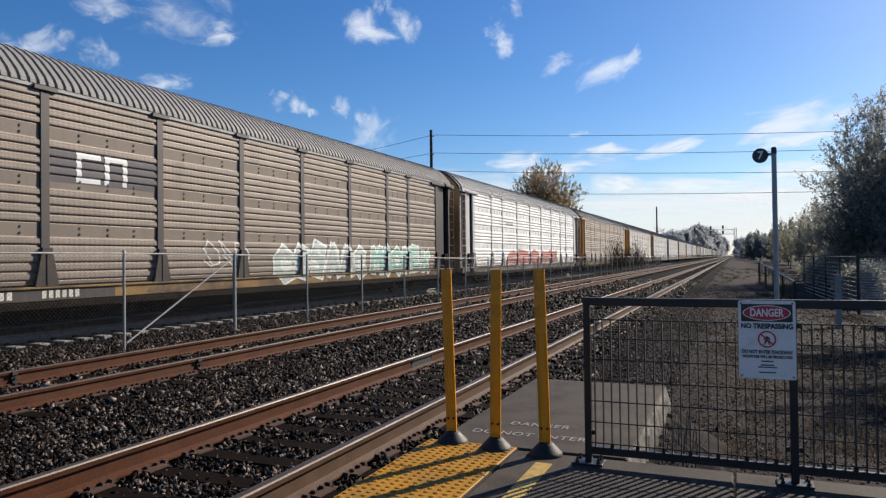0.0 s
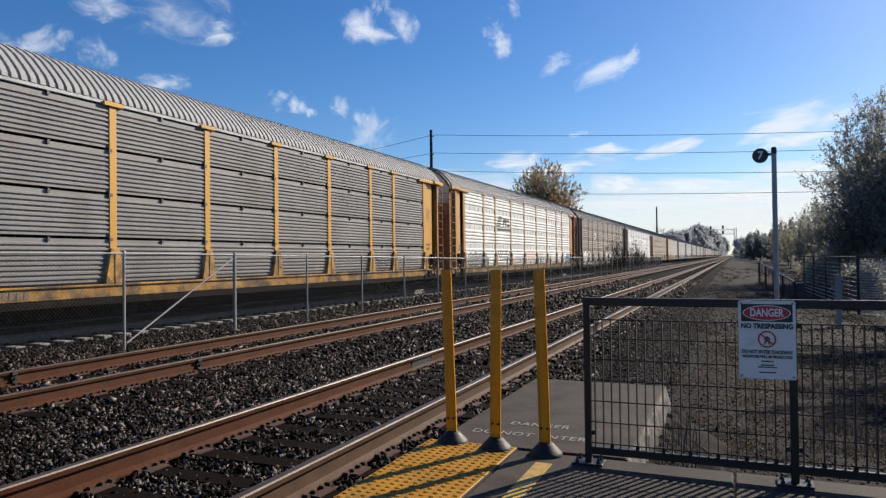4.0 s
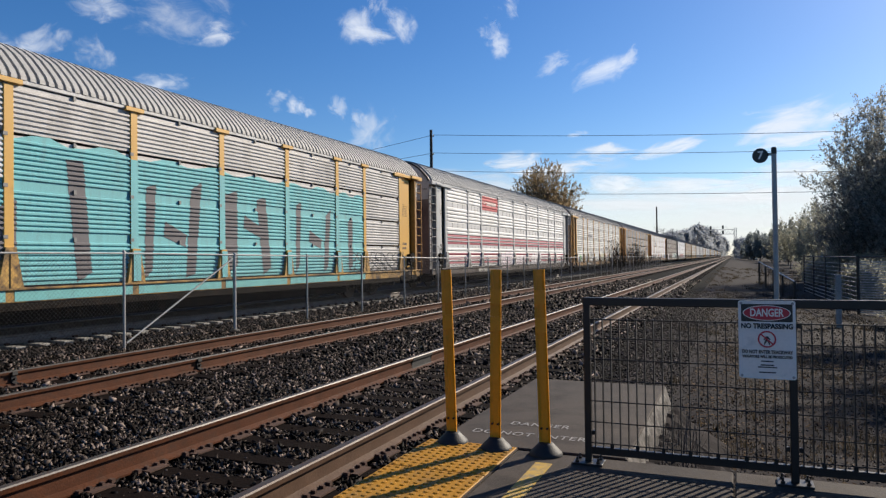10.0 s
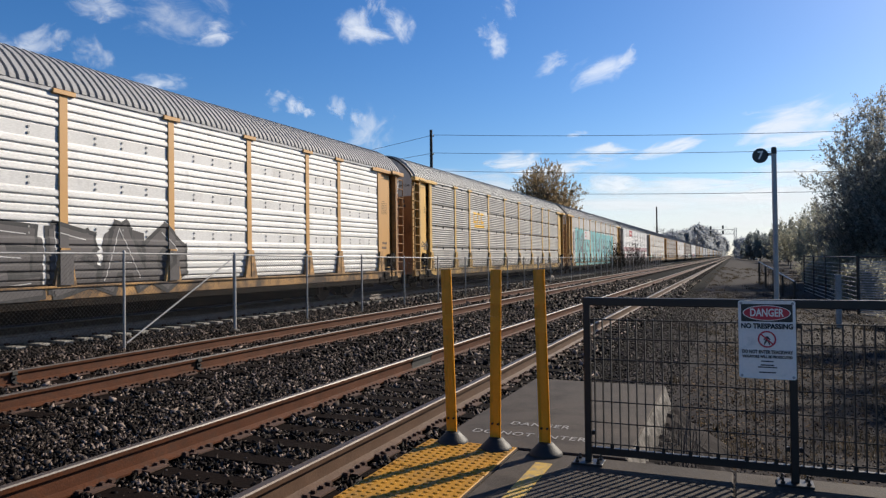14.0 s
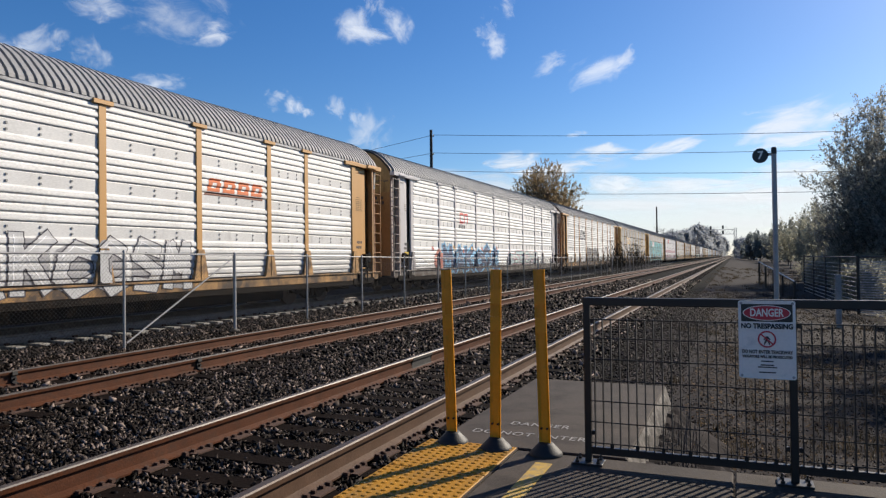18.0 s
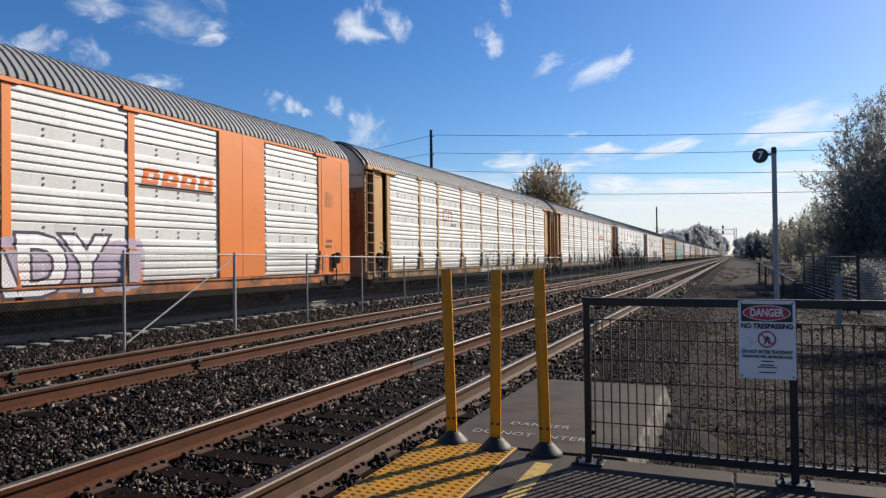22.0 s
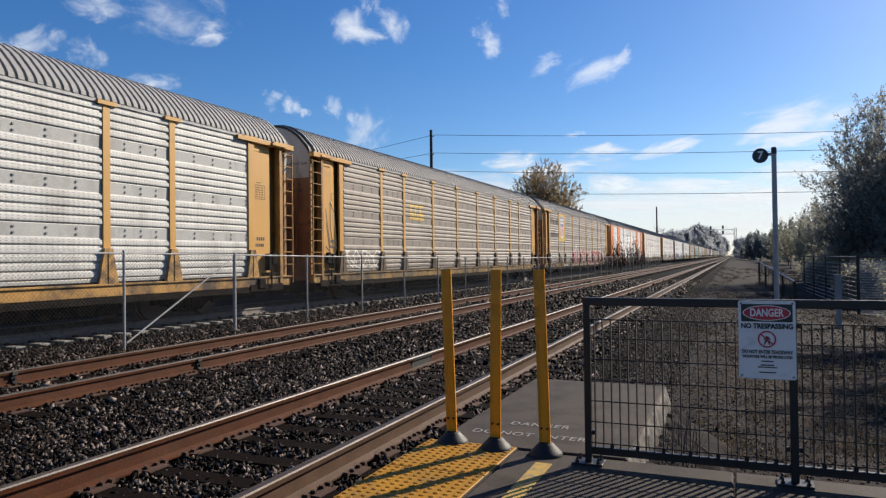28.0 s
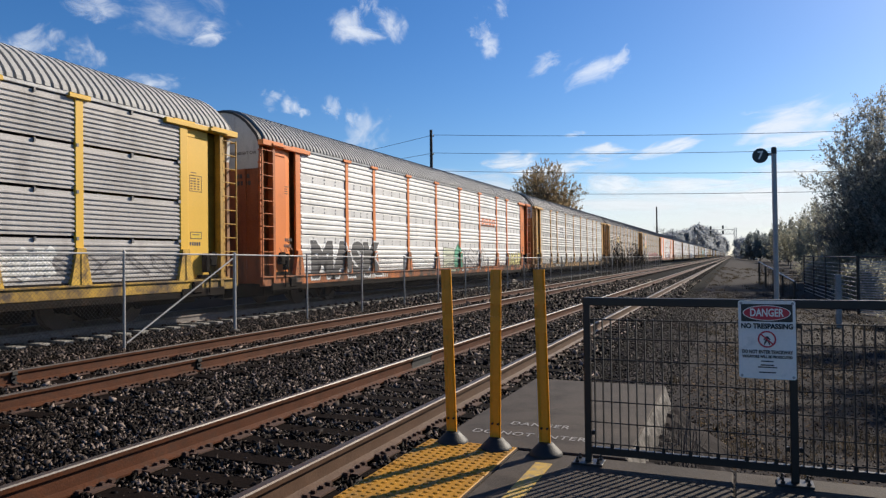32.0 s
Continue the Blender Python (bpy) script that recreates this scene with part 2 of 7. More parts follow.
def raw_mesh(name, verts, quads, material):
    """A large mesh from arrays of vertices and of four-cornered or three-cornered faces."""
    me = bpy.data.meshes.new(name)
    k = quads.shape[1]
    me.vertices.add(len(verts))
    me.vertices.foreach_set("co", verts.astype(np.float32).ravel())
    me.loops.add(quads.size)
    me.loops.foreach_set("vertex_index", quads.astype(np.int32).ravel())
    me.polygons.add(len(quads))
    me.polygons.foreach_set("loop_start", np.arange(0, quads.size, k, dtype=np.int32))
    me.materials.append(material)
    me.update(calc_edges=True)
    return me


def words(text, size, material, bold=0.0, space=1.0, squeeze=1.0):
    """A flat mesh of a line of writing, its middle at the origin, in the x-y plane."""
    cu = bpy.data.curves.new("writing", "FONT")
    cu.body, cu.size, cu.offset, cu.space_character = text, size, bold, space
    cu.align_x, cu.align_y, cu.resolution_u = "CENTER", "CENTER", 3
    ob = bpy.data.objects.new("writing", cu)
    scene.collection.objects.link(ob)
    me = bpy.data.meshes.new_from_object(ob.evaluated_get(bpy.context.evaluated_depsgraph_get()))
    bpy.data.objects.remove(ob)
    for v in me.vertices:
        v.co.x *= squeeze
    me.materials.clear()
    me.materials.append(material)
    return me

# ---------------------------------------------------------------- ground
TRACK_A, TRACK_B, TRACK_C = 3.485, 7.936, 13.90
# The rise beyond y 16.3 is made up, hiding lit ground under the wagons.
PROFILE = [(-2500, -1.0), (-400, -1.0), (-60, -0.95), (-20, -0.9), (-9, -0.8), (-4, -0.62), (-1.5, -0.42), (0.3, -0.30), (1.4, -0.27), (2.1, -0.245), (2.5, -0.235),
           (4.6, -0.235), (5.2, -0.26), (6.3, -0.27), (6.9, -0.235), (9.0, -0.235), (9.7, -0.30), (11.1, -0.33), (12.1, -0.33), (12.6, -0.285),
           (15.2, -0.285), (16.3, -0.35), (17.6, 0.35), (20, 0.75), (24, 0.8), (40, 0.2), (60, -0.6), (400, -1.0), (2500, -1.0)]


def ground_z(y):
    return float(np.interp(y, [a for a, b in PROFILE], [b for a, b in PROFILE]))


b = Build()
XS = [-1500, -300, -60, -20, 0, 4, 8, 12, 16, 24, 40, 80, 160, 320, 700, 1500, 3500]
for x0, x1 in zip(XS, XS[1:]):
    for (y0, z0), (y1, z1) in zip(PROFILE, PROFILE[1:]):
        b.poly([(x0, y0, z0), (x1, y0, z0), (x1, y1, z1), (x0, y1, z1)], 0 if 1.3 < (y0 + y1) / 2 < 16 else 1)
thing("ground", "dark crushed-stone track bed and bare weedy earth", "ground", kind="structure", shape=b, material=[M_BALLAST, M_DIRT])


def stones(name, n, area, size, seed, label, material=M_STONE, ties=True, sink=0.25):
    """Loose broken stones strewn over a stretch (x0, x1, y0, y1) of the bed."""
    rng = np.random.default_rng(seed)
    x, y = rng.uniform(area[0], area[1], n), rng.uniform(area[2], area[3], n)
    if ties:
        on = np.zeros(n, bool)
        for c in (TRACK_A, TRACK_B, TRACK_C):
            over = (np.abs(y - c) < 1.28) & (np.abs((x / 0.5 + 0.5) % 1 - 0.5) * 0.5 < 0.105)
            on |= over & (rng.random(n) < 0.90)
            on |= np.minimum(np.abs(y - c - 0.7525), np.abs(y - c + 0.7525)) < 0.085
        x, y = x[~on], y[~on]
        n = len(x)
    z = np.interp(y, [a for a, c in PROFILE], [c for a, c in PROFILE])
    s = size * rng.lognormal(0, 0.32, n)
    cube = np.array([(1, 0, 0), (-1, 0, 0), (0, 1, 0), (0, -1, 0), (0, 0, 1), (0, 0, -1)], float) * 0.66
    v = cube[None] * (s[:, None, None] * np.stack([rng.uniform(1.0, 1.9, n), rng.uniform(0.6, 1.0, n), rng.uniform(0.4, 0.75, n)], 1)[:, None, :])
    v += s[:, None, None] * rng.uniform(-0.2, 0.2, v.shape)
    q = rng.normal(size=(n, 4))
    q[:, 1:3] *= 0.8
    q /= np.linalg.norm(q, axis=1)[:, None]
    w, a, c, d = q.T
    rot = np.stack([np.stack([1 - 2 * (c * c + d * d), 2 * (a * c - w * d), 2 * (a * d + w * c)], 1),
                    np.stack([2 * (a * c + w * d), 1 - 2 * (a * a + d * d), 2 * (c * d - w * a)], 1),
                    np.stack([2 * (a * d - w * c), 2 * (c * d + w * a), 1 - 2 * (a * a + c * c)], 1)], 1)
    v = np.einsum("nij,nkj->nki", rot, v)
    v += np.stack([x, y, z + s * (0.5 - sink) * rng.uniform(0.0, 1.0, n) + min(0.04, 1.2 * size) * rng.random(n) ** 2 * (0.25 if size < 0.024 else 1.0)], 1)[:, None, :]
    faces = np.array([(0, 2, 4), (2, 1, 4), (1, 3, 4), (3, 0, 4), (2, 0, 5), (1, 2, 5), (3, 1, 5), (0, 3, 5)])
    f = (faces[None] + 6 * np.arange(n)[:, None, None]).reshape(-1, 3)
    return tagged(new(name, raw_mesh(name, v.reshape(-1, 3), f, material)), label, "ballast", kind="stuff")


BALLAST = "angular dark grey crushed-stone track ballast"
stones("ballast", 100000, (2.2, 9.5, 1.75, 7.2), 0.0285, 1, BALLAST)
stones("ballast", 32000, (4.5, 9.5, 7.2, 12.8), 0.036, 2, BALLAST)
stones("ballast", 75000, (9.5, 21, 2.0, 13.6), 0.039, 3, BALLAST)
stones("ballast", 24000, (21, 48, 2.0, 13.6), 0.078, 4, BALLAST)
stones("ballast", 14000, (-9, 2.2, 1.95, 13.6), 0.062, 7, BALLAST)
stones("gravel", 16000, (6.7, 26, 0.7, 2.2), 0.020, 8, "loose soil clods and gravel on bare earth", M_SOIL, ties=False)
stones("gravel", 24000, (4.3, 14, -3.5, 1.75), 0.0125, 5, "loose soil clods and gravel on bare earth", M_SOIL, ties=False)
stones("gravel", 14000, (12, 34, -3.6, 2.0), 0.022, 6, "loose soil clods and gravel on bare earth", M_SOIL, ties=False)

# ---------------------------------------------------------------- tracks
RAIL = [(-0.075, -0.185), (0.075, -0.185), (0.075, -0.172), (0.014, -0.150), (0.009, -0.055), (0.034, -0.042), (0.037, -0.010), (0.028, 0.0),
        (-0.028, 0.0), (-0.037, -0.010), (-0.034, -0.042), (-0.009, -0.055), (-0.014, -0.150), (-0.075, -0.172)]


def rail_mesh(x0, x1, side, head, corner):
    b = Build()
    xs = [x0 + (x1 - x0) * i / 12 for i in range(13)]
    for a, c in zip(xs, xs[1:]):
        for i in range(len(RAIL)):
            p, q = RAIL[i], RAIL[(i + 1) % len(RAIL)]
            b.poly([(a, *p), (c, *p), (c, *q), (a, *q)], 2 if i == 8 else 1 if i in (6, 7) else 0)
    return b.mesh("rail", [side, head, corner])


RAIL_BRIGHT, RAIL_DULL = rail_mesh(-45.0, 1250.0, M_RUST, M_DULL, M_STEEL), rail_mesh(-45.0, 1250.0, M_RUST, M_DULL, M_DULL)
RAIL_GREY = rail_mesh(-45.0, 1250.0, M_GREYRAIL, M_DULL, M_STEEL)
RAIL_TAN = rail_mesh(-45.0, 1250.0, M_TAN, M_DULL, M_TAN)


def tie_mesh(material, h):
    return Build().box(-0.11, 0.11, -1.3, 1.3, -0.19 - h, -0.19, 0.012).mesh("tie", material)


def plate_mesh():
    """A tie plate with its spikes and the anchor that grips the rail's foot."""
    b = Build().box(-0.10, 0.10, -0.17, 0.17, -0.192, -0.180)
    for x, y in ((-0.05, 0.092), (0.05, 0.098), (-0.055, -0.095), (0.05, -0.091)):
        b.box(x - 0.012, x + 0.012, y - 0.018, y + 0.018, -0.182, -0.158)
    for s in (-1, 1):
        b.box(s * 0.135 - 0.02, s * 0.135 + 0.02, -0.11, 0.11, -0.215, -0.186)
        for y in (-1, 1):
            b.box(s * 0.135 - 0.017, s * 0.135 + 0.017, y * 0.090 - 0.02, y * 0.090 + 0.02, -0.195, -0.160)
    return b.mesh("tie_plate", M_PLATE)


TIE_W, TIE_C, PLATE_ME = tie_mesh(M_TIE, 0.16), tie_mesh(M_CTIE, 0.16), plate_mesh()


def clip_mesh():
    b = Build()
    for y in (-0.11, 0.11):
        b.box(-0.05, 0.05, y - 0.035, y + 0.035, -0.19, -0.145, 0.01)
    return b.mesh("rail_clip", M_PLATE)


CLIP_ME = clip_mesh()


def track(name, y, tie, label, near, far):
    """near: the ties built one by one; past them, joined."""
    t = thing(name, label, "railway track", kind="structure", at=pose(0, y, 0))
    for s in (-1, 1):
        part("rail", RAIL_GREY if y == TRACK_C else RAIL_BRIGHT if (y, s) == (TRACK_A, 1) else RAIL_TAN if y == TRACK_A else RAIL_DULL, None, t, "rust-brown rail with a worn head", pose(0, s * 0.7525, 0))
    rng = random.Random(int(y * 10))
    for k in range(int(near[0] / 0.5), int(near[1] / 0.5)):
        o = part("tie", tie, None, t, at=pose(k * 0.5 + rng.uniform(-0.015, 0.015), rng.uniform(-0.03, 0.03), rng.uniform(-0.012, 0.0), rz=rng.uniform(-0.8, 0.8)))
        for s in (-1, 1):
            part("tie_plate" if tie is TIE_W else "rail_clip", PLATE_ME if tie is TIE_W else CLIP_ME, None, t, at=pose(k * 0.5, s * 0.7525, 0, rz=rng.uniform(-2, 2)))
    b = Build()
    for k in range(int(near[1] / 0.5), int(far / 0.5)):
        b.box(k * 0.5 - 0.11, k * 0.5 + 0.11, -1.3, 1.3, -0.35, -0.192)
    for k in range(-60, int(near[0] / 0.5)):
        b.box(k * 0.5 - 0.11, k * 0.5 + 0.11, -1.3, 1.3, -0.35, -0.192)
    tagged(part("ties", b, tie.materials[0], t), kind="stuff")
    return t


track("track_near", TRACK_A, TIE_W, "rusty rails spiked to dark timber ties", (1, 34), 160)
track("track_middle", TRACK_B, TIE_W, "rusty rails spiked to dark timber ties", (4, 34), 160)
track("track_far", TRACK_C, TIE_C, "rails clipped to pale concrete ties", (5, 50), 160)
# clamps on the middle track's rails
b = Build().prism([(-0.078, -0.172), (-0.016, -0.148), (-0.012, -0.056), (-0.044, -0.044), (-0.044, -0.004), (-0.058, -0.004), (-0.062, -0.050), (-0.034, -0.070), (-0.036, -0.140), (-0.090, -0.160)], -0.035, 0.035)
b.tube((0.0, -0.075, -0.105), (0.0, -0.030, -0.105), 0.018, 6)
clamp = b.mesh("rail_clamp", M_RUBBER)
for x, side in ((7.78, -1), (6.07, 1)):
    thing("rail_clamp", "dark steel clamp gripping the side of the rusty rail", "rail clamp", "rail clamps", at=pose(x, TRACK_B + side * 0.7525, 0), shape=clamp)

# Thin dark plate that draws a dark patch on the rail's web.
thing("grease_patch", "dark patch on the web of the near rail", "rail plate", at=pose(9.15, TRACK_A + 0.7525, 0), shape=Build().prism([(-0.080, -0.178), (-0.018, -0.150), (-0.012, -0.06), (-0.040, -0.045), (-0.040, -0.012), (-0.034, -0.012), (-0.030, -0.05), (-0.006, -0.07), (-0.006, -0.150), (-0.070, -0.182)], -0.36, 0.30), material=M_RUBBER)

# ---------------------------------------------------------------- platform
PZ = 0.20
EDGE = 1.872
plat = thing("platform", "grey concrete station platform with a cast edge", "platform", kind="structure")


def slab(x0, x1, y0, y1, name="slab"):
    return part(name, Build().box(x0 + 0.004, x1 - 0.004, y0 + 0.004, y1 - 0.004, -0.9, PZ, 0.008), M_CONC, plat)


for x0, x1 in ((-7.0, -4.6), (-4.6, -2.2), (-2.2, 0.2), (0.2, 2.15), (2.15, 4.16)):
    slab(x0, x1, 1.262, 1.272)
    for y0, y1 in ((0.02, 1.262), (-1.6, 0.02), (-3.4, -1.6), (-6.0, -3.4)):
        slab(x0, min(x1, 4.12), y0, y1)
    part("edge_beam", Build().box(x0 + 0.003, x1 - 0.003, 1.272, EDGE, -0.9, PZ - 0.03, 0.01), M_CONC_SIDE, plat)
slab(4.16, 6.62, 0.60, 1.83, "end_slab")
b, bank, rough = Build(), Build(), random.Random(8)
cuts = [4.165 + 0.0615 * i for i in range(41)]
lines = [[(x, 0.60 - (0.0, 0.010, 0.035, 0.05)[j] - rough.uniform(0.0, 0.03) * (j > 0), (PZ - 0.006, PZ - 0.04, 0.08, -0.10)[j] - rough.uniform(0, 0.03) * (j > 0)) for j in range(4)] for x in cuts]
heap = [[(x, (0.585, 0.50, 0.36, 0.12, -0.1)[j] + rough.uniform(-0.03, 0.03) * (j > 0), (0.03, 0.0, -0.12, -0.27, -0.40)[j] + rough.uniform(-0.035, 0.035)) for j in range(5)] for x in cuts]
for rows, mesh_of in ((lines, b), (heap, bank)):
    for p, q in zip(rows, rows[1:]):
        for j in range(len(p) - 1):
            mesh_of.poly([p[j], q[j], q[j + 1], p[j + 1]])
part("earth_bank", bank, M_DIRT, plat, "dark soil heaped against the slab", smooth=True)
# Paler than the slab: sunlight on this side is put into its colour.
part("broken_edge", b, M_CONC_SIDE, plat, "crumbling concrete edge, paled for its sunlit side", smooth=True)

# raised yellow warning tiles
TILE = 0.596


def tactile_mesh():
    b = Build().box(-TILE / 2, TILE / 2, -TILE / 2, TILE / 2, -0.03, 0.006, 0.004)
    pitch, n = TILE / 11, 11
    for i in range(n):
        for j in range(n):
            x, y = (i - 5) * pitch, (j - 5) * pitch
            b.lathe([(0.0165, 0.004), (0.0145, 0.0095), (0.009, 0.0115)], 8, (x, y, 0))
    return b.mesh("warning_tile", M_TACTILE)


TACT = tactile_mesh()
for k in range(16):
    part("warning_tile", TACT, None, plat, "yellow tile with raised domes", pose(4.16 - TILE / 2 - 0.006 - k * (TILE + 0.006), 1.272 + TILE / 2 + 0.002, PZ))
part("painted_line", Build().box(-6.5, 3.90, 0.985, 1.082, PZ - 0.01, PZ + 0.0035), M_LINE, plat, "worn yellow painted line")
for text, y, x in (("DANGER", 1.308, 4.76), ("DO NOT ENTER", 1.315, 4.475)):
    me = words(text, 0.125, M_STENCIL, 0.001, 1.1, 0.80)
    part("stencilled_writing", me, None, plat, "worn white stencilled words", pose(x, y - 0.02, PZ + 0.004, rz=-90))

# ---------------------------------------------------------------- posts on the platform
M_YBAND = mat("yellow_reflective_band", (0.68, 0.275, 0.007), 0.42, var=0.08, scale=8, grain=90, bump=0.03)


def delineator(x, y, tx, ty, h):
    """A flat yellow marker post in a black rubber foot. tx, ty: its lean in degrees."""
    t = thing("marker_post", "yellow plastic marker post in a black rubber foot on the platform", "bollard", "marker posts on the platform end", at=pose(x, y, PZ))
    ft = Build().lathe([(0.100, 0.0), (0.100, 0.010), (0.092, 0.022), (0.066, 0.048), (0.050, 0.064), (0.042, 0.074)], 32)
    part("foot", ft, M_RUBBER, t, "scuffed black rubber foot", smooth=True)
    b = Build()
    w, d = 0.0345, 0.016
    outline = [(-d, -w), (-d * 0.4, -w), (d, -w * 0.75), (d, w * 0.75), (-d * 0.4, w), (-d, w), (-d * 0.2, w * 0.55), (-d * 0.2, -w * 0.55)]
    b.prism(outline, 0.03, h, "z")
    part("blade", b, M_YPLASTIC, t, "yellow plastic blade", pose(0, 0, 0.0, rx=tx, ry=ty))
    for s in (-1, 1):
        part("bolt", Build().tube((-0.024, s * 0.018, 0.16), (-0.012, s * 0.018, 0.16), 0.007, 8), M_BLACK, t, "dark bolt", pose(0, 0, 0, rx=tx, ry=ty))
    for z in (h - 0.17, h - 0.34):
        part("reflective_band", Build().box(-d - 0.0025, -d + 0.002, -w * 0.96, w * 0.96, z - 0.045, z + 0.045), M_YBAND, t, "paler reflective band", pose(0, 0, 0, rx=tx, ry=ty))
    return t


delineator(4.14, 1.700, -1.6, 0.2, 1.12)
delineator(4.09, 1.390, 0.9, 0.2, 1.12)
delineator(4.08, 1.068, -1.4, 0.3, 1.12)

# ---------------------------------------------------------------- gate fence
GX = 4.0
fence = thing("platform_fence", "black steel platform-end fence with slim upright bars and cross wires", "fence", at=pose(GX, 0, PZ))
TOPZ = 0.957
for y in (0.793, -0.272, -1.337, -2.402):
    part("post", Build().box(-0.019, 0.019, y - 0.019, y + 0.019, 0.012, TOPZ - 0.022, 0.003), M_BLACK, fence)
    ft = Build().box(-0.06, 0.06, y - 0.085, y + 0.085, 0.0, 0.012, 0.002)
    for s in (-1, 1):
        for q in (-1, 1):
            ft.tube((q * 0.042, y + s * 0.06, 0.01), (q * 0.042, y + s * 0.06, 0.042), 0.006, 6)
            ft.tube((q * 0.042, y + s * 0.06, 0.012), (q * 0.042, y + s * 0.06, 0.024), 0.011, 6)
    part("base_plate", ft, M_BLACK, fence, "bolted black base plate")
part("top_rail", Build().box(-0.021, 0.021, -2.42, 0.815, TOPZ - 0.045, TOPZ, 0.004), M_BLACK, fence)
BAR_V = Build().box(-0.015, 0.015, -0.0026, 0.0026, 0.098, 0.838).mesh("infill_bar", M_WIRE)
WIRE_H = Build().tube((0, -0.5135, 0), (0, 0.5135, 0), 0.0034, 6).mesh("horizontal_wire", M_WIRE)
CLIP_S = Build().box(-0.010, 0.010, -0.010, 0.010, -0.012, 0.012, 0.002).mesh("wire_clip", M_BLACK)
for y0, y1 in ((-0.253, 0.774), (-1.318, -0.291), (-2.383, -1.356)):
    part("bottom_rail", Build().box(-0.016, 0.016, y0, y1, 0.058, 0.100, 0.003), M_BLACK, fence)
    n = 22
    for i in range(n):
        y = y0 + 0.022 + (y1 - y0 - 0.044) * i / (n - 1)
        part("infill_bar", BAR_V, None, fence, at=pose(0, y, 0))
        if i % 3 == 1:
            part("wire_clip", CLIP_S, None, fence, at=pose(0, y, 0.109))
    for z in (0.125, 0.245, 0.365, 0.485, 0.605, 0.725, 0.832):
        part("horizontal_wire", WIRE_H, None, fence, at=pose(-0.016, (y0 + y1) / 2, z))
    for y in (y0 + 0.012, y1 - 0.012):
        for z in (0.18, 0.82):
            part("wire_clip", CLIP_S, None, fence, at=pose(0, y, z))

# warning sign
SX = GX - 0.030
sign = thing("warning_sign", "white metal warning sign with red and black print", "sign", at=pose(SX, -0.150, PZ + 0.748, rz=-90))
b = Build()
W, H = 0.136, 0.204
r = 0.012
out = []
for cx, cz, a0 in ((W - r, H - r, 0), (-W + r, H - r, 90), (-W + r, -H + r, 180), (W - r, -H + r, 270)):
    for k in range(4):
        w = radians(a0 + 30 * k)
        out.append((cx + r * math.cos(w), cz + r * math.sin(w)))
b.prism(out, -0.0025, 0.0, "y")
part("sheet", b, M_SIGNW, sign)


def flat(pts, y):
    return Build().poly([(x, y, z) for x, z in pts])


def ring(cx, cz, r1, r0, y, n=36, sx=1.0):
    b = Build()
    for i in range(n):
        a, c = 2 * math.pi * i / n, 2 * math.pi * (i + 1) / n
        b.poly([(cx + sx * r1 * math.cos(a), y, cz + r1 * math.sin(a)), (cx + sx * r1 * math.cos(c), y, cz + r1 * math.sin(c)),
                (cx + sx * r0 * math.cos(c), y, cz + r0 * math.sin(c)), (cx + sx * r0 * math.cos(a), y, cz + r0 * math.sin(a))])
    return b


def disc(cx, cz, r, y, sx=1.0, n=36):
    return flat([(cx + sx * r * math.cos(2 * math.pi * i / n), cz + r * math.sin(2 * math.pi * i / n)) for i in range(n)], y)


part("header_panel", flat([(-0.122, 0.094), (0.122, 0.094), (0.122, 0.186), (-0.122, 0.186)], -0.0036), M_SIGNK, sign, "black header panel")
part("header_oval", disc(0, 0.140, 0.040, -0.0044, 2.85), M_SIGNW, sign, "white oval border")
part("header_oval", disc(0, 0.140, 0.0365, -0.0052, 2.98), M_SIGNR, sign, "red oval")
for text, size, z, m, sq in (("DANGER", 0.056, 0.140, M_SIGNW, 0.160), ("NO TRESPASSING", 0.036, 0.070, M_SIGNK, 0.246), ("DO NOT ENTER TRACKWAY", 0.025, -0.064, M_SIGNK, 0.240),
                             ("VIOLATORS WILL BE PROSECUTED", 0.0185, -0.089, M_SIGNK, 0.238)):
    me = words(text, size, m, 0.0016 if size > 0.03 else 0.0010, 1.0, 1.0)
    wide = max(v.co.x for v in me.vertices) - min(v.co.x for v in me.vertices)
    me.transform(Matrix.Diagonal((sq / wide, 1, 1, 1)))
    part("lettering", me, None, sign, at=pose(0, -0.006, z, rx=90))
for z, w in ((-0.112, 0.030), (-0.132, 0.032), (-0.143, 0.045), (-0.170, 0.040)):
    part("small_print", flat([(-w, z - 0.003), (w, z - 0.003), (w, z + 0.003), (-w, z + 0.003)], -0.004), M_SIGNK, sign)
part("prohibition_ring", ring(0, 0.003, 0.044, 0.036, -0.0046), M_SIGNR, sign, "red prohibition ring")
part("prohibition_symbol", flat([(-0.016, -0.024), (-0.011, -0.027), (0.001, -0.006), (0.011, -0.027), (0.016, -0.024), (0.006, 0.004), (0.015, -0.002), (0.017, 0.002), (0.006, 0.018), (-0.006, 0.018), (-0.017, 0.000), (-0.013, -0.003), (-0.005, 0.006)], -0.0040), M_SIGNK, sign, "black symbol")
part("prohibition_bar", flat([(-0.030, 0.025), (-0.025, 0.030), (0.030, -0.019), (0.025, -0.024)], -0.0052), M_SIGNR, sign, "red diagonal bar")
for x in (-0.122, 0.122):
    for z in (-0.190, 0.190):
        part("screw", Build().tube((x, -0.006, z), (x, 0.02, z), 0.007, 10), M_GALV, sign, "dull steel screw")

# ---------------------------------------------------------------- chain-link fence between the tracks
FY = 11.1
cl = thing("chain_link_fence", "galvanised chain-link fence with pipe posts between the tracks", "fence", at=pose(0, FY, 0))
POSTS = [0.9, 3.95, 7.0, 10.04, 13.30] + [16.35 + 3.1 * i for i in range(34)]
FB, FT = -0.30, 1.56


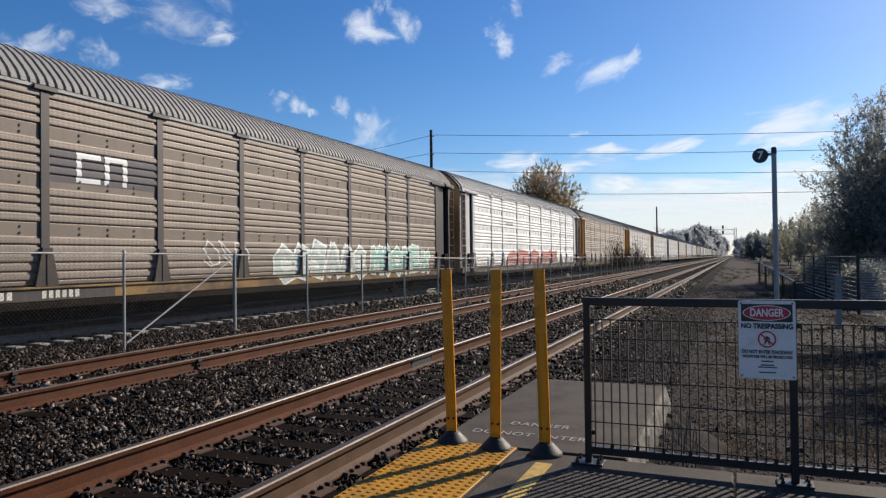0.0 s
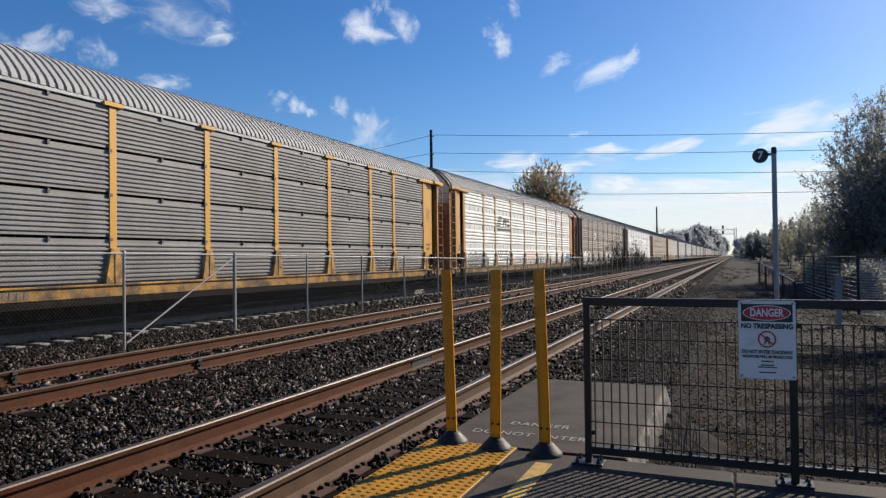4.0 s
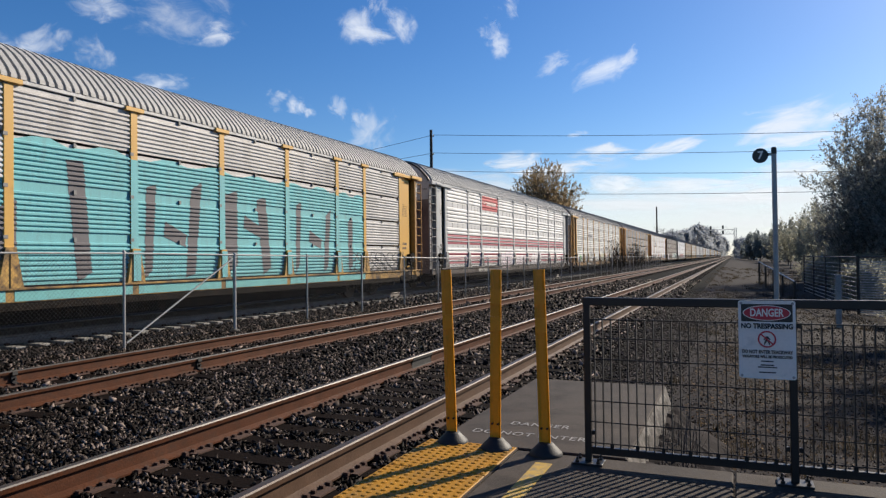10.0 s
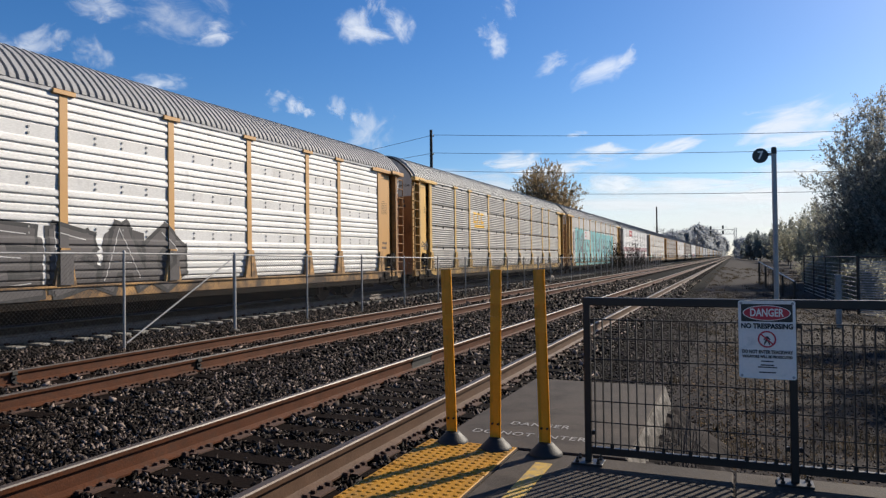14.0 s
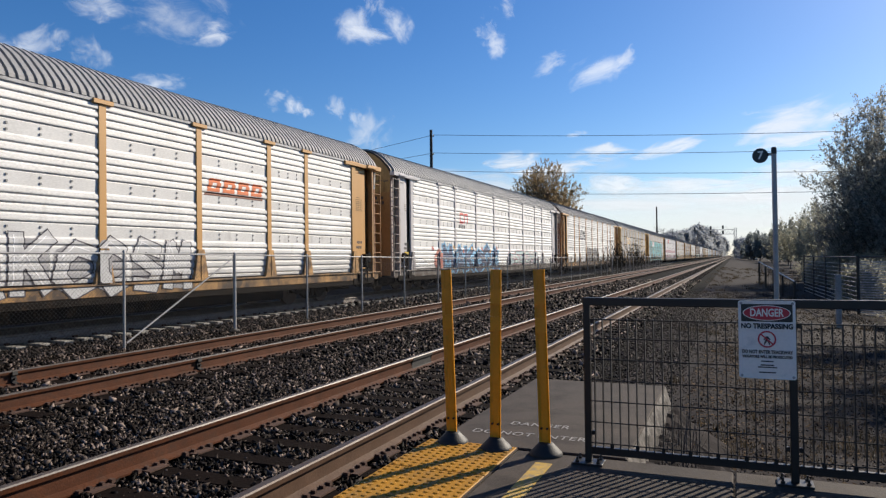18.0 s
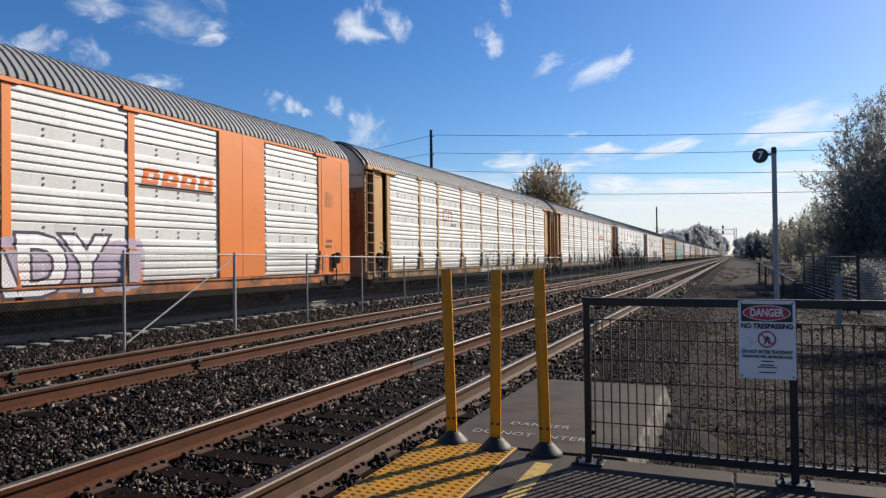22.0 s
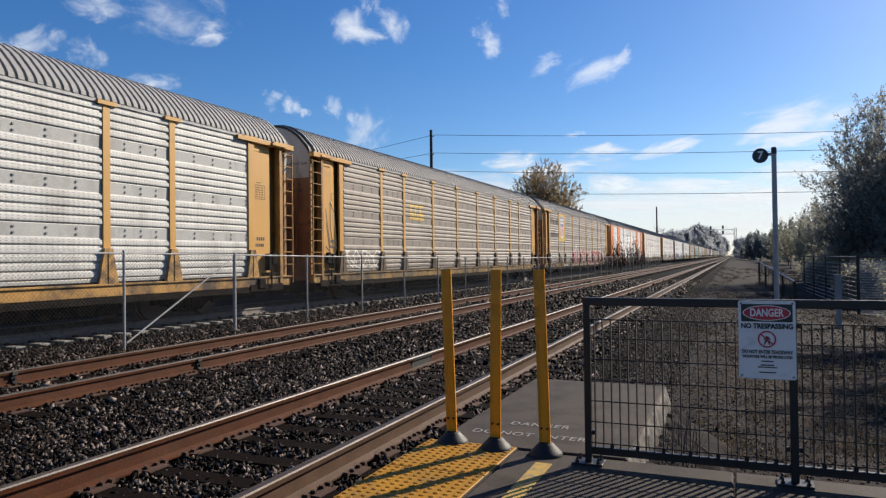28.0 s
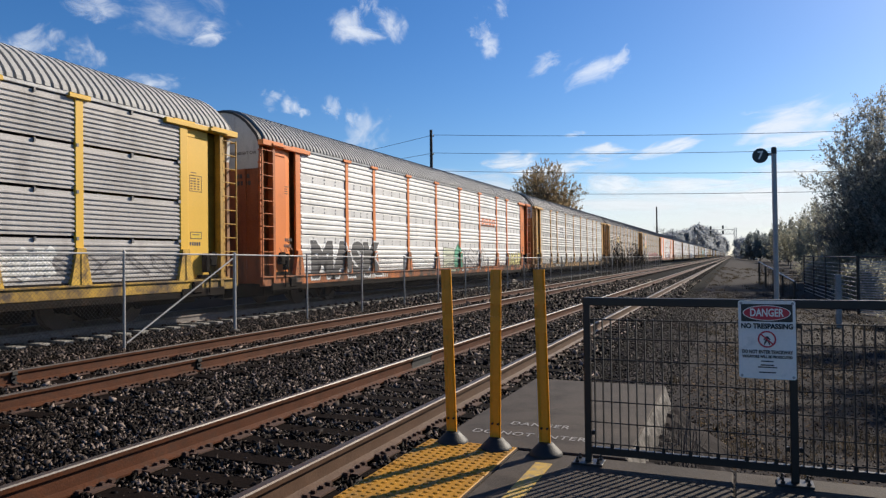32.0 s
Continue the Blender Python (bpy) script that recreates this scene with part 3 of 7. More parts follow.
def fence_top(x):
    return float(np.interp(x, [0, 10, 13.3, 16.35, 28.6, 120], [1.60, 1.595, 1.565, 1.53, 1.42, 1.34]))


for i, x in enumerate(POSTS):
    heavy = i % 9 == 4
    ft = fence_top(x)
    b = Build().tube((x, 0, -0.7), (x, 0, ft), 0.040 if heavy else 0.027, 10)
    b.lathe([(0.036, 0.0), (0.03, 0.03), (0.012, 0.045)], 10, (x, 0, ft))
    part("post", b, M_GALV, cl)
    if heavy:
        part("post_footing", Build().lathe([(0.14, 0.0), (0.12, 0.06), (0.06, 0.09)], 12, (x, 0, FB - 0.02)), M_CONC_SIDE, cl, "concrete footing")
for x0, x1 in zip(POSTS, POSTS[1:]):
    part("top_rail", Build().tube((x0, 0, fence_top(x0) - 0.02), (x1, 0, fence_top(x1) - 0.02), 0.019, 8), M_GALV, cl)
    b = Build()
    step = 0.082 if x0 < 30 else 0.16
    rad = 0.0022 if x0 < 30 else 0.0035
    h = 1.80
    k = int((x1 - x0 + h) / step)
    for j in range(k):
        for s in (1, -1):
            a = x0 - h + j * step
            lo, hi = max(a, x0), min(a + h, x1)
            if hi - lo < 0.02:
                continue
            za, zb = lo - a, hi - a
            if s < 0:
                lo, hi = x0 + x1 - lo, x0 + x1 - hi
            dz = fence_top(x0) - 0.03 - h
            b.tube((lo, s * 0.003, za + dz), (hi, s * 0.003, zb + dz), rad, 3, caps=False)
    part("wire_netting", b.mesh("wire_netting", M_GALVD, fix=False), None, cl, "woven diamond wire netting")
part("brace", Build().tube((10.10, 0, -0.20), (13.24, 0, 1.46), 0.018, 8), M_GALV, cl, "slanting brace pipe")

# ---------------------------------------------------------------- the train
PITCH = 28.85
BAYS = [2.82, 1.96, 2.93, 2.90, 2.87, 2.87, 2.83, 1.88, 2.82]
HALF = sum(BAYS) / 2
POST_X = [-HALF]
for w_ in BAYS:
    POST_X.append(POST_X[-1] + w_)
TIP = HALF + 1.93
Z0, Z1 = 0.96, 4.80
PANEL_H = (Z1 - Z0) / 4
SIDE = 1.50


def panel_profile(style):
    """(height, depth) pairs of one panel, from its foot up. wide: a flat bolted band, then four lapped ribs; low: ribs to its foot."""
    if style == "fine":
        pts, n, foot, top = [(0.03, -0.03), (0.03, 0.0), (0.07, 0.0)], 8, 0.07, 0.10
        pitch = (PANEL_H - foot - top) / n
        for i in range(n):
            z = foot + i * pitch
            pts += [(z + pitch * 0.28, 0.0), (z + pitch * 0.42, 0.028), (z + pitch * 0.78, 0.028), (z + pitch * 0.98, 0.0)]
        return pts + [(PANEL_H - 0.03, 0.0), (PANEL_H - 0.03, -0.03)]
    n, foot = (4, 0.255) if style == "wide" else (5, 0.085)
    pts = [(0.0, 0.0), (foot, 0.004)]
    pitch = (PANEL_H - foot - 0.012) / n
    for i in range(n):
        z = foot + i * pitch
        pts += [(z + 0.010, 0.0), (z + 0.046, 0.028), (z + 0.070, 0.030), (z + pitch * 0.80, 0.026), (z + pitch * 0.92, 0.005), (z + pitch, 0.003)]
    return pts + [(PANEL_H, 0.0)]


PROF = {s: panel_profile(s) for s in ("wide", "low", "fine")}


def depth_at(style, z):
    pts = [p for p in PROF["low" if style == "wide" and z < Z0 + PANEL_H else style] if p[1] >= 0]
    return float(np.interp((z - Z0) % PANEL_H, [p[0] for p in pts], [p[1] for p in pts]))


RIB_END = ((0.0, 0.0), (0.022, 0.0), (0.030, 1.0), (0.970, 1.0), (0.978, 0.0), (1.0, 0.0))


def panel_shape(style, stack=1):
    """A corrugated sheet one metre wide whose ribs are pressed shut near both ends."""
    b = Build()
    cols = RIB_END if style != "fine" else ((0.0, 1.0), (1.0, 1.0))
    for s in range(stack):
        pr = [(z + s * PANEL_H, d) for z, d in PROF["low" if style == "wide" and stack > 1 and s == 0 else style]]
        for (za, da), (zb, db) in zip(pr, pr[1:]):
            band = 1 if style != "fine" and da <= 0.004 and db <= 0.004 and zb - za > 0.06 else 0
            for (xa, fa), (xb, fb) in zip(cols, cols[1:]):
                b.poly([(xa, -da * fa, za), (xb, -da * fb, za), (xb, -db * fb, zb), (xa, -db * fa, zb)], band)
    return b


def bolts_shape(style):
    b = Build()
    for z in (0.065, 0.185) if style == "wide" else ():
        for x in (0.028, 0.27, 0.51, 0.75, 0.972):
            b.box(x - 0.007, x + 0.007, -0.020, 0.0, z - 0.020, z + 0.020)
    if style == "fine":
        b.box(0.47, 0.49, -0.045, 0.0, PANEL_H - 0.09, PANEL_H - 0.005)
        b.box(0.965, 0.995, -0.05, 0.0, PANEL_H - 0.06, PANEL_H + 0.01)
    return b


def post_shape():
    """A side post: flat bar, flared foot with gussets, and a cap plate under the roof."""
    b = Build()
    b.box(-0.100, 0.100, -0.042, 0.03, Z0 + 0.30, Z1, 0.012)
    b.box(-0.26, 0.26, -0.085, 0.02, Z1 - 0.035, Z1 + 0.065, 0.012)
    return b


def foot_shape():
    """The flared foot of a side post."""
    b = Build().prism([(-0.102, Z0 + 0.74), (0.102, Z0 + 0.74), (0.25, Z0 - 0.02), (-0.25, Z0 - 0.02)], -0.100, 0.03, "y")
    return b.prism([(-0.02, Z0 + 0.62), (0.02, Z0 + 0.62), (0.02, Z0), (-0.02, Z0)], -0.115, -0.09, "y")


ARCH = [(-1.50, 4.87), (-1.49, 4.94), (-1.42, 5.06), (-1.27, 5.23), (-1.06, 5.445), (-0.82, 5.615), (-0.58, 5.732), (-0.30, 5.80), (0.0, 5.82)]
ARCH = ARCH + [(0.58, 5.732), (1.06, 5.445), (1.42, 5.06), (1.50, 4.87)]


def roof_shape():
    """A ribbed arched roof sheet."""
    n, b = 142, Build()
    x0, x1 = -TIP + 0.17, TIP - 0.17
    pitch = (x1 - x0) / n
    rows = []
    for i in range(n):
        a = x0 + i * pitch
        rows += [(a, 0.0), (a + pitch * 0.25, 0.0), (a + pitch * 0.29, 0.055), (a + pitch * 0.95, 0.046)]
    rows.append((x1, 0.0))
    m = len(ARCH)
    for x, d in rows:
        for j, (y, z) in enumerate(ARCH):
            w = math.atan2(z - 4.6, y)
            b.v.append((x, y + d * math.cos(w), z + d * math.sin(w)))
    for i in range(len(rows) - 1):
        for j in range(m - 1):
            b.f.append((i * m + j, (i + 1) * m + j, (i + 1) * m + j + 1, i * m + j + 1))
            b.mi.append(0)
    return b


def end_shapes():
    """The closed end of a wagon: painted doors below, a pale cap above, a bent roof edge."""
    lower = Build().prism([(-1.42, 0.75), (-1.42, 4.05), (1.42, 4.05), (1.42, 0.75)], 0.0, 0.10)
    for y in (-0.02, -0.95, 0.95):
        lower.box(-0.03, 0.0, y - 0.05, y + 0.05, 0.8, 4.05)
    for z in (1.5, 2.6):
        lower.box(-0.025, 0.0, -1.4, 1.4, z - 0.04, z + 0.04)
    upper = Build().prism([(-1.42, 4.05)] + [(y * 0.975, z - 0.05) for y, z in ARCH] + [(1.42, 4.05)], -0.01, 0.10)
    upper.box(-0.04, 0.0, -0.04, 0.04, 4.06, 5.68)
    # Lip drawn black: it stands for the shaded gap between cap and roof.
    lip = Build()
    for (ya, za), (yb, zb) in zip(ARCH, ARCH[1:]):
        lip.poly([(-0.05, ya * 0.995, za - 0.01), (-0.05, yb * 0.995, zb - 0.01), (0.14, yb * 0.99, zb - 0.012), (0.14, ya * 0.99, za - 0.012)])
        lip.poly([(-0.05, ya * 0.995, za - 0.01), (-0.05, yb * 0.995, zb - 0.01), (-0.05, yb * 0.955, zb - 0.075), (-0.05, ya * 0.955, za - 0.075)])
    return lower, upper, lip


def ladder_shape():
    """A ladder set before the wagon's corner: a thin outer stile, a broad inner one, rungs, and the corner column."""
    b = Build().box(-0.02, 0.015, -0.12, -0.08, 0.72, 4.62, 0.006)
    b.box(0.50, 0.62, -0.10, 0.08, 0.74, 4.72, 0.01)
    for i in range(11):
        z = 0.92 + i * 0.365
        b.tube((0.0, -0.10, z), (0.52, -0.10, z), 0.013, 6)
        b.box(0.0, 0.03, -0.10, 0.05, z - 0.02, z + 0.02)
    return b


def column_shape(x0, x1):
    return Build().box(x0, x1, 0.03, 0.24, 0.74, 4.72, 0.012)


def corner_plate(outline):
    """A tall plate bent to the outline of (x, y), with a pressed seam and a latch strip."""
    b = Build().prism(outline, 0.98, 4.70, "z")
    for z in (1.06, 4.50):
        b.box(outline[0][0] + 0.06, outline[1][0] - 0.06, outline[0][1] - 0.016, outline[0][1] + 0.02, z, z + 0.05, 0.004)
    return b


def plate_rear():
    """Beside the ladder, then bent away into the hollow."""
    return corner_plate([(0.64, 0.012), (1.28, 0.022), (1.54, 0.075), (1.60, 0.24), (1.56, 0.24), (1.51, 0.11), (1.26, 0.062), (0.64, 0.052)])


def plate_front():
    """From the side sheets to a rounded edge, with the hollow between it and the ladder."""
    return corner_plate([(0.94, 0.026), (1.72, 0.018), (1.90, 0.045), (1.90, 0.085), (1.72, 0.058), (0.98, 0.066), (0.98, 0.24), (0.92, 0.24), (0.90, 0.06)])


def recess_shape():
    """The wall at the back of the hollows."""
    return Build().box(0.10, 1.95, 0.20, 0.23, 0.78, 4.76).box(0.10, 1.95, 0.06, 0.27, 0.93, 0.98)


def rigging_shape():
    """Brake gear and steps under the corner."""
    b = Build().box(0.66, 1.35, -0.05, 0.06, 0.98, 1.06, 0.01)
    b.box(0.80, 1.02, -0.14, 0.02, 1.28, 1.46, 0.02)
    b.tube((0.92, -0.15, 1.52), (0.92, -0.04, 1.52), 0.13, 12)
    b.box(1.08, 1.20, -0.16, 0.02, 1.12, 1.60, 0.02)
    b.box(0.45, 1.95, -0.085, 0.04, 0.52, 0.735, 0.02)
    b.box(1.30, 1.62, -0.13, 0.04, 0.60, 0.90, 0.03)
    b.tube((1.05, -0.12, 0.60), (1.05, -0.12, 1.15), 0.022, 8)
    b.tube((0.1, -0.06, 0.40), (0.5, -0.06, 0.40), 0.016, 6)
    b.tube((0.1, -0.06, 0.40), (0.1, -0.06, 0.75), 0.016, 6)
    b.tube((0.5, -0.06, 0.40), (0.5, -0.06, 0.75), 0.016, 6)
    return b


def sill_shape():
    b = Build().box(-TIP + 0.05, TIP - 0.05, -0.06, 0.06, 0.66, 0.93, 0.015)
    b.box(-TIP + 0.05, TIP - 0.05, -0.10, 0.0, 0.90, 0.945, 0.008)
    return b


def underframe_shape():
    b = Build().box(-TIP + 0.2, TIP - 0.2, -0.35, 0.35, 0.30, 0.80, 0.02)
    b.box(-TIP + 0.15, TIP - 0.15, -1.40, 1.40, 0.78, 0.92)
    b.box(-8.3, 8.3, -1.24, 1.24, 0.24, 0.77, 0.03)
    for x in (-4.2, 1.5, 3.8):
        b.box(x, x + 1.3, -1.0, -0.35, 0.34, 0.74, 0.03)
    b.tube((-3.0, -0.85, 0.52), (-1.4, -0.85, 0.52), 0.20, 12)
    for x in (-7.5, -2.0, 5.5):
        b.box(x, x + 0.12, -1.35, 1.35, 0.50, 0.80)
    return b


def wheelset_shape():
    b = Build()
    for s in (-1, 1):
        y = s * 0.7525
        for r0, r1, ya, yb in ((0.42, 0.42, -0.05, 0.05), (0.45, 0.45, 0.05 * -s - 0.0, 0.08 * -s), (0.13, 0.13, -0.09, 0.09)):
            b.tube((0, y + ya, 0), (0, y + yb, 0), r0, 24)
        for k in range(3):
            w = 2.1 * k
            b.tube((0.27 * math.cos(w), y + s * 0.045, 0.27 * math.sin(w)), (0.27 * math.cos(w), y + s * 0.058, 0.27 * math.sin(w)), 0.05, 8)
    b.tube((0, -1.05, 0), (0, 1.05, 0), 0.075, 10)
    return b


def bogie_frame_shape():
    b = Build()
    out = [(-1.15, 0.50), (-0.95, 0.60), (-0.55, 0.58), (-0.35, 0.70), (0.35, 0.70), (0.55, 0.58), (0.95, 0.60), (1.15, 0.50), (1.12, 0.36), (0.72, 0.36),
           (0.42, 0.16), (-0.42, 0.16), (-0.72, 0.36), (-1.12, 0.36)]
    b.prism(out, -0.07, 0.07, "y")
    for x in (-0.12, 0.12):
        b.tube((x, -0.09, 0.24), (x, -0.09, 0.46), 0.07, 10)
    for x in (-0.9, 0.9):
        b.tube((x, -0.12, 0.42), (x, -0.04, 0.42), 0.11, 12)
    return b


ROOF_B, SILL_B, UNDER_B, POST_B = roof_shape(), sill_shape(), underframe_shape(), post_shape()
LOWER_B, UPPER_B, LIP_B = end_shapes()
# Flange takes the underframe's near-black: shade below the sill painted in.
FLANGE_B = Build().box(-TIP + 0.60, TIP - 0.60, -0.050, 0.05, 0.50, 0.655, 0.015)
# Black strip drawn in place of the dark gap below the sheets.
GAP_ME = Build().box(-HALF, HALF, -0.030, 0.0, 0.947, 0.985).mesh("panel_seal", M_SLOT)
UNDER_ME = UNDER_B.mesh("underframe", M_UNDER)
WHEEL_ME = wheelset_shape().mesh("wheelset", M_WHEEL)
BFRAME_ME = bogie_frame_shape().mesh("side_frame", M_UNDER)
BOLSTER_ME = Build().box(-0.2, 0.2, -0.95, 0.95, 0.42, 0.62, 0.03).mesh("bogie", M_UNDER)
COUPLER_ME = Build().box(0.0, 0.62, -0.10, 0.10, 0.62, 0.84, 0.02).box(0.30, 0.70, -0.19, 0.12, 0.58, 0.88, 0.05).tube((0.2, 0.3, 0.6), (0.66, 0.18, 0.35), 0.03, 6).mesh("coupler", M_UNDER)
WAGONS, WHEELSETS = [], []

GREY_DIRT = (0.11, 0.095, 0.08)


class Livery:
    """The paints of one kind of wagon and the meshes in those paints."""

    def __init__(self, frame_c, panel_c, style, roof_c, end_c, cap_c, sill_c=None, panel_dirt=0.3, metal=0.25, rough=0.60, frame_dirt=0.22, dirt_c=GREY_DIRT, holes=0.0):
        self.style = style
        rust = (0.10, 0.055, 0.035)
        self.frame = mat("frame_paint", frame_c, 0.5, var=0.05, scale=0.9, grain=30, bump=0.05, dirt=tuple(0.65 * c + 0.015 for c in frame_c), dirt_amount=0.6 * frame_dirt)
        self.panel = mat("side_sheet", panel_c, rough, metal, var=0.2, scale=1.1, grain=45, bump=0.05, dirt=tuple(0.55 * a + 0.45 * b for a, b in zip(panel_c, dirt_c)), dirt_amount=panel_dirt, streak=True, holes=holes)
        # Band tone scaled off the sheet's, evening how flats and ribs catch light.
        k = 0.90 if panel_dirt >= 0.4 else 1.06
        self.band = mat("shade_toned_band", tuple(k * c for c in panel_c), rough + 0.1, metal, var=0.15, scale=1.3, grain=45, bump=0.05, dirt=tuple(0.55 * a + 0.40 * b for a, b in zip(panel_c, dirt_c)), dirt_amount=panel_dirt, streak=True)
        self.roof = mat("roof_sheet", tuple(0.56 * c for c in roof_c), 0.72, 0.1, var=0.15, scale=0.8, grain=30, bump=0.06, dirt=tuple(0.6 * c for c in roof_c), dirt_amount=0.3)
        self.eave = mat("eave_paint", tuple(0.95 * c for c in roof_c), 0.6, var=0.2, scale=2.0, grain=30, bump=0.06, dirt=tuple(0.45 * c for c in roof_c), dirt_amount=0.4)
        # Darker mix of frame and end colours for ladder, column and recess wall.
        self.ladder = mat("dark_ladder_mix", tuple(0.50 * a + 0.30 * b for a, b in zip(frame_c, end_c)), 0.6, var=0.2, scale=2.0, grain=30, bump=0.06, dirt=tuple(0.3 * c + 0.01 for c in frame_c), dirt_amount=0.45)
        self.end = mat("end_paint", end_c, 0.6, var=0.25, scale=1.0, grain=30, bump=0.08, dirt=tuple(0.35 * c for c in end_c), dirt_amount=0.5, streak=True)
        self.cap = mat("end_cap_paint", cap_c, 0.55, var=0.15, scale=1.5, grain=30, bump=0.05, dirt=tuple(0.5 * c for c in cap_c), dirt_amount=0.35, streak=True)
        self.sill = mat("sill_paint", tuple(0.78 * c for c in sill_c or frame_c), 0.6, var=0.25, scale=0.9, grain=30, bump=0.1, dirt=(0.05, 0.030, 0.019), dirt_amount=0.78)
        self.foot = mat("grimy_foot_paint", tuple((0.18 if panel_dirt >= 0.5 else 0.86) * c + 0.01 for c in frame_c), 0.7, var=0.25, scale=2, grain=30, bump=0.1, dirt=(0.05, 0.032, 0.022), dirt_amount=0.6)
        self.bolt = mat("bolt_steel", tuple(0.45 * c for c in panel_c), 0.6, 0.2, var=0.2, bump=0.0)
        self.me = {
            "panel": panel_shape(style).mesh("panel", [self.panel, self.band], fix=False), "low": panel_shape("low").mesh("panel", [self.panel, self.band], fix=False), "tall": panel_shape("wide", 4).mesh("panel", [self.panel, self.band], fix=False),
            "bolts": bolts_shape(style).mesh("fastenings", self.bolt), "post": POST_B.mesh("post", self.frame), "foot": foot_shape().mesh("post_foot", self.foot), "roof": ROOF_B.mesh("roof", self.roof, fix=False),
            "lower": LOWER_B.mesh("end_door", self.end), "upper": UPPER_B.mesh("end_cap", self.cap), "lip": LIP_B.mesh("roof_lip", M_RUBBER, fix=False),
            "ladder": ladder_shape().mesh("ladder", self.ladder), "door": plate_rear().mesh("corner_panel", self.frame), "door_front": plate_front().mesh("corner_panel", self.frame),
            "column": column_shape(0.07, 0.24).mesh("corner_column", self.ladder), "column_front": column_shape(0.28, 0.50).mesh("corner_column", self.ladder), "rig": rigging_shape().mesh("brake_gear", M_UNDER), "recess": recess_shape().mesh("recess", self.ladder),
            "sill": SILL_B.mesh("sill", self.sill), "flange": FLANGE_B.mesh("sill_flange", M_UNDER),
            "header": Build().box(-0.02, 0.95, -0.16, 0.03, 4.70, 4.86, 0.012).box(0.95, 2.45, -0.10, 0.03, 4.71, 4.835, 0.012).box(0.40, 1.05, -0.19, -0.15, 4.73, 4.80, 0.01).mesh("header_beam", self.frame),
            "eave": Build().box(-TIP + 0.1, TIP - 0.1, -0.03, 0.05, 4.795, 4.875, 0.01).mesh("eave_strip", self.frame if frame_c[0] > 0.7 else self.eave),
            "solid": Build().box(0, 1, -0.05, 0.02, Z0, Z1, 0.006).box(0.49, 0.51, -0.056, 0, Z0, Z1).mesh("solid_panel", self.frame),
            "endsolid": Build().box(0.04, 1.80, -0.05, 0.05, 0.80, 4.80, 0.015).box(0.55, 0.58, -0.06, 0.0, 0.85, 4.75).mesh("corner_panel", self.frame),
        }


def wagon(index, lv, label, full=True, solid=()):
    """An enclosed car-carrying wagon. full: its near side is built sheet by sheet."""
    t = thing("autorack_wagon", label, "rail wagon", "wagons of the freight train")
    t["place"] = index
    WAGONS.append((t, index, lv))
    me = lv.me
    part("underframe", UNDER_ME, None, t, "steel underframe, near-black for the shade under the wagon")
    part("roof", me["roof"], None, t, "ribbed arched metal roof")
    for turn in (0, 180):
        near = turn == 0
        side = pose(0, 0, 0, rz=turn)
        put = lambda name, m, at, lab="": part(name, m, None, t, lab, side @ at)
        put("sill", me["sill"], pose(0, -SIDE, 0), "grimy side sill")
        put("sill_flange", me["flange"], pose(0, -SIDE, 0), "lower flange of the sill, near-black for the shade there")
        put("panel_seal", GAP_ME, pose(0, -SIDE, 0), "black strip for the shaded gap under the sheets")
        put("eave_strip", me["eave"], pose(0, -SIDE - 0.01, 0))
        for k, w in enumerate(BAYS):
            x = POST_X[k]
            if k in solid:
                put("solid_panel", me["solid"], Matrix.Translation((x, -SIDE, 0)) @ Matrix.Diagonal((w, 1, 1, 1)))
                continue
            grow = Matrix.Diagonal((w - 0.02, 1, 1, 1))
            if full and near:
                for r in range(4):
                    at = Matrix.Translation((x + 0.01, -SIDE, Z0 + r * PANEL_H)) @ grow
                    put("panel", me["low" if r == 0 and lv.style == "wide" else "panel"], at)
                    if r or lv.style == "fine":
                        tagged(put("fastenings", me["bolts"], at), kind="stuff")
            else:
                put("panel", me["tall"], Matrix.Translation((x + 0.01, -SIDE, Z0)) @ grow)
        for k, x in enumerate(POST_X):
            if solid and (k - 1 in solid or k in solid):
                continue
            off = -0.10 if k == 0 else (0.10 if k == len(BAYS) else 0.0)
            put("post", me["post"], Matrix.Translation((x + off, -SIDE, 0)) @ Matrix.Diagonal((1.35 if off else 1.0, 1, 1, 1)))
            put("post_foot", me["foot"], pose(x + off, -SIDE, 0), "grimy flared foot")
        for flip in (1, -1):
            at = Matrix.Translation((-flip * TIP, -SIDE, 0)) @ Matrix.Diagonal((flip, 1, 1, 1))
            if solid:
                put("corner_panel", me["endsolid"], at)
            else:
                put("ladder", me["ladder"], at)
                rear = flip == (1 if near else -1)
                put("corner_panel", me["door" if rear else "door_front"], at)
                put("corner_column", me["column" if rear else "column_front"], at)
                put("recess", me["recess"], at, "dark hollow behind the ladder")
                put("header_beam", me["header"], at)
            if full and near:
                put("brake_gear", me["rig"], at, "greasy brake gear and step")
    for flip in (1, -1):
        at = Matrix.Translation((-flip * (TIP - 0.06), 0, 0)) @ Matrix.Diagonal((flip, 1, 1, 1))
        part("end_door", me["lower"], None, t, "painted end doors", at)
        part("end_cap", me["upper"], None, t, "pale end cap", at)
        part("roof_lip", me["lip"], None, t, "black roof edge standing for the shaded gap there", at)
        part("coupler", COUPLER_ME, None, t, "knuckle coupler", pose(flip * (TIP - 0.12), 0, 0, rz=0 if flip > 0 else 180))
        bogie = part("bogie", BOLSTER_ME, None, t, "two-axle bogie", pose(-flip * 10.1, 0, 0))
        for s in (-1, 1):
            part("side_frame", BFRAME_ME, None, bogie, at=pose(0, s * 1.02, 0, rz=0 if s < 0 else 180))
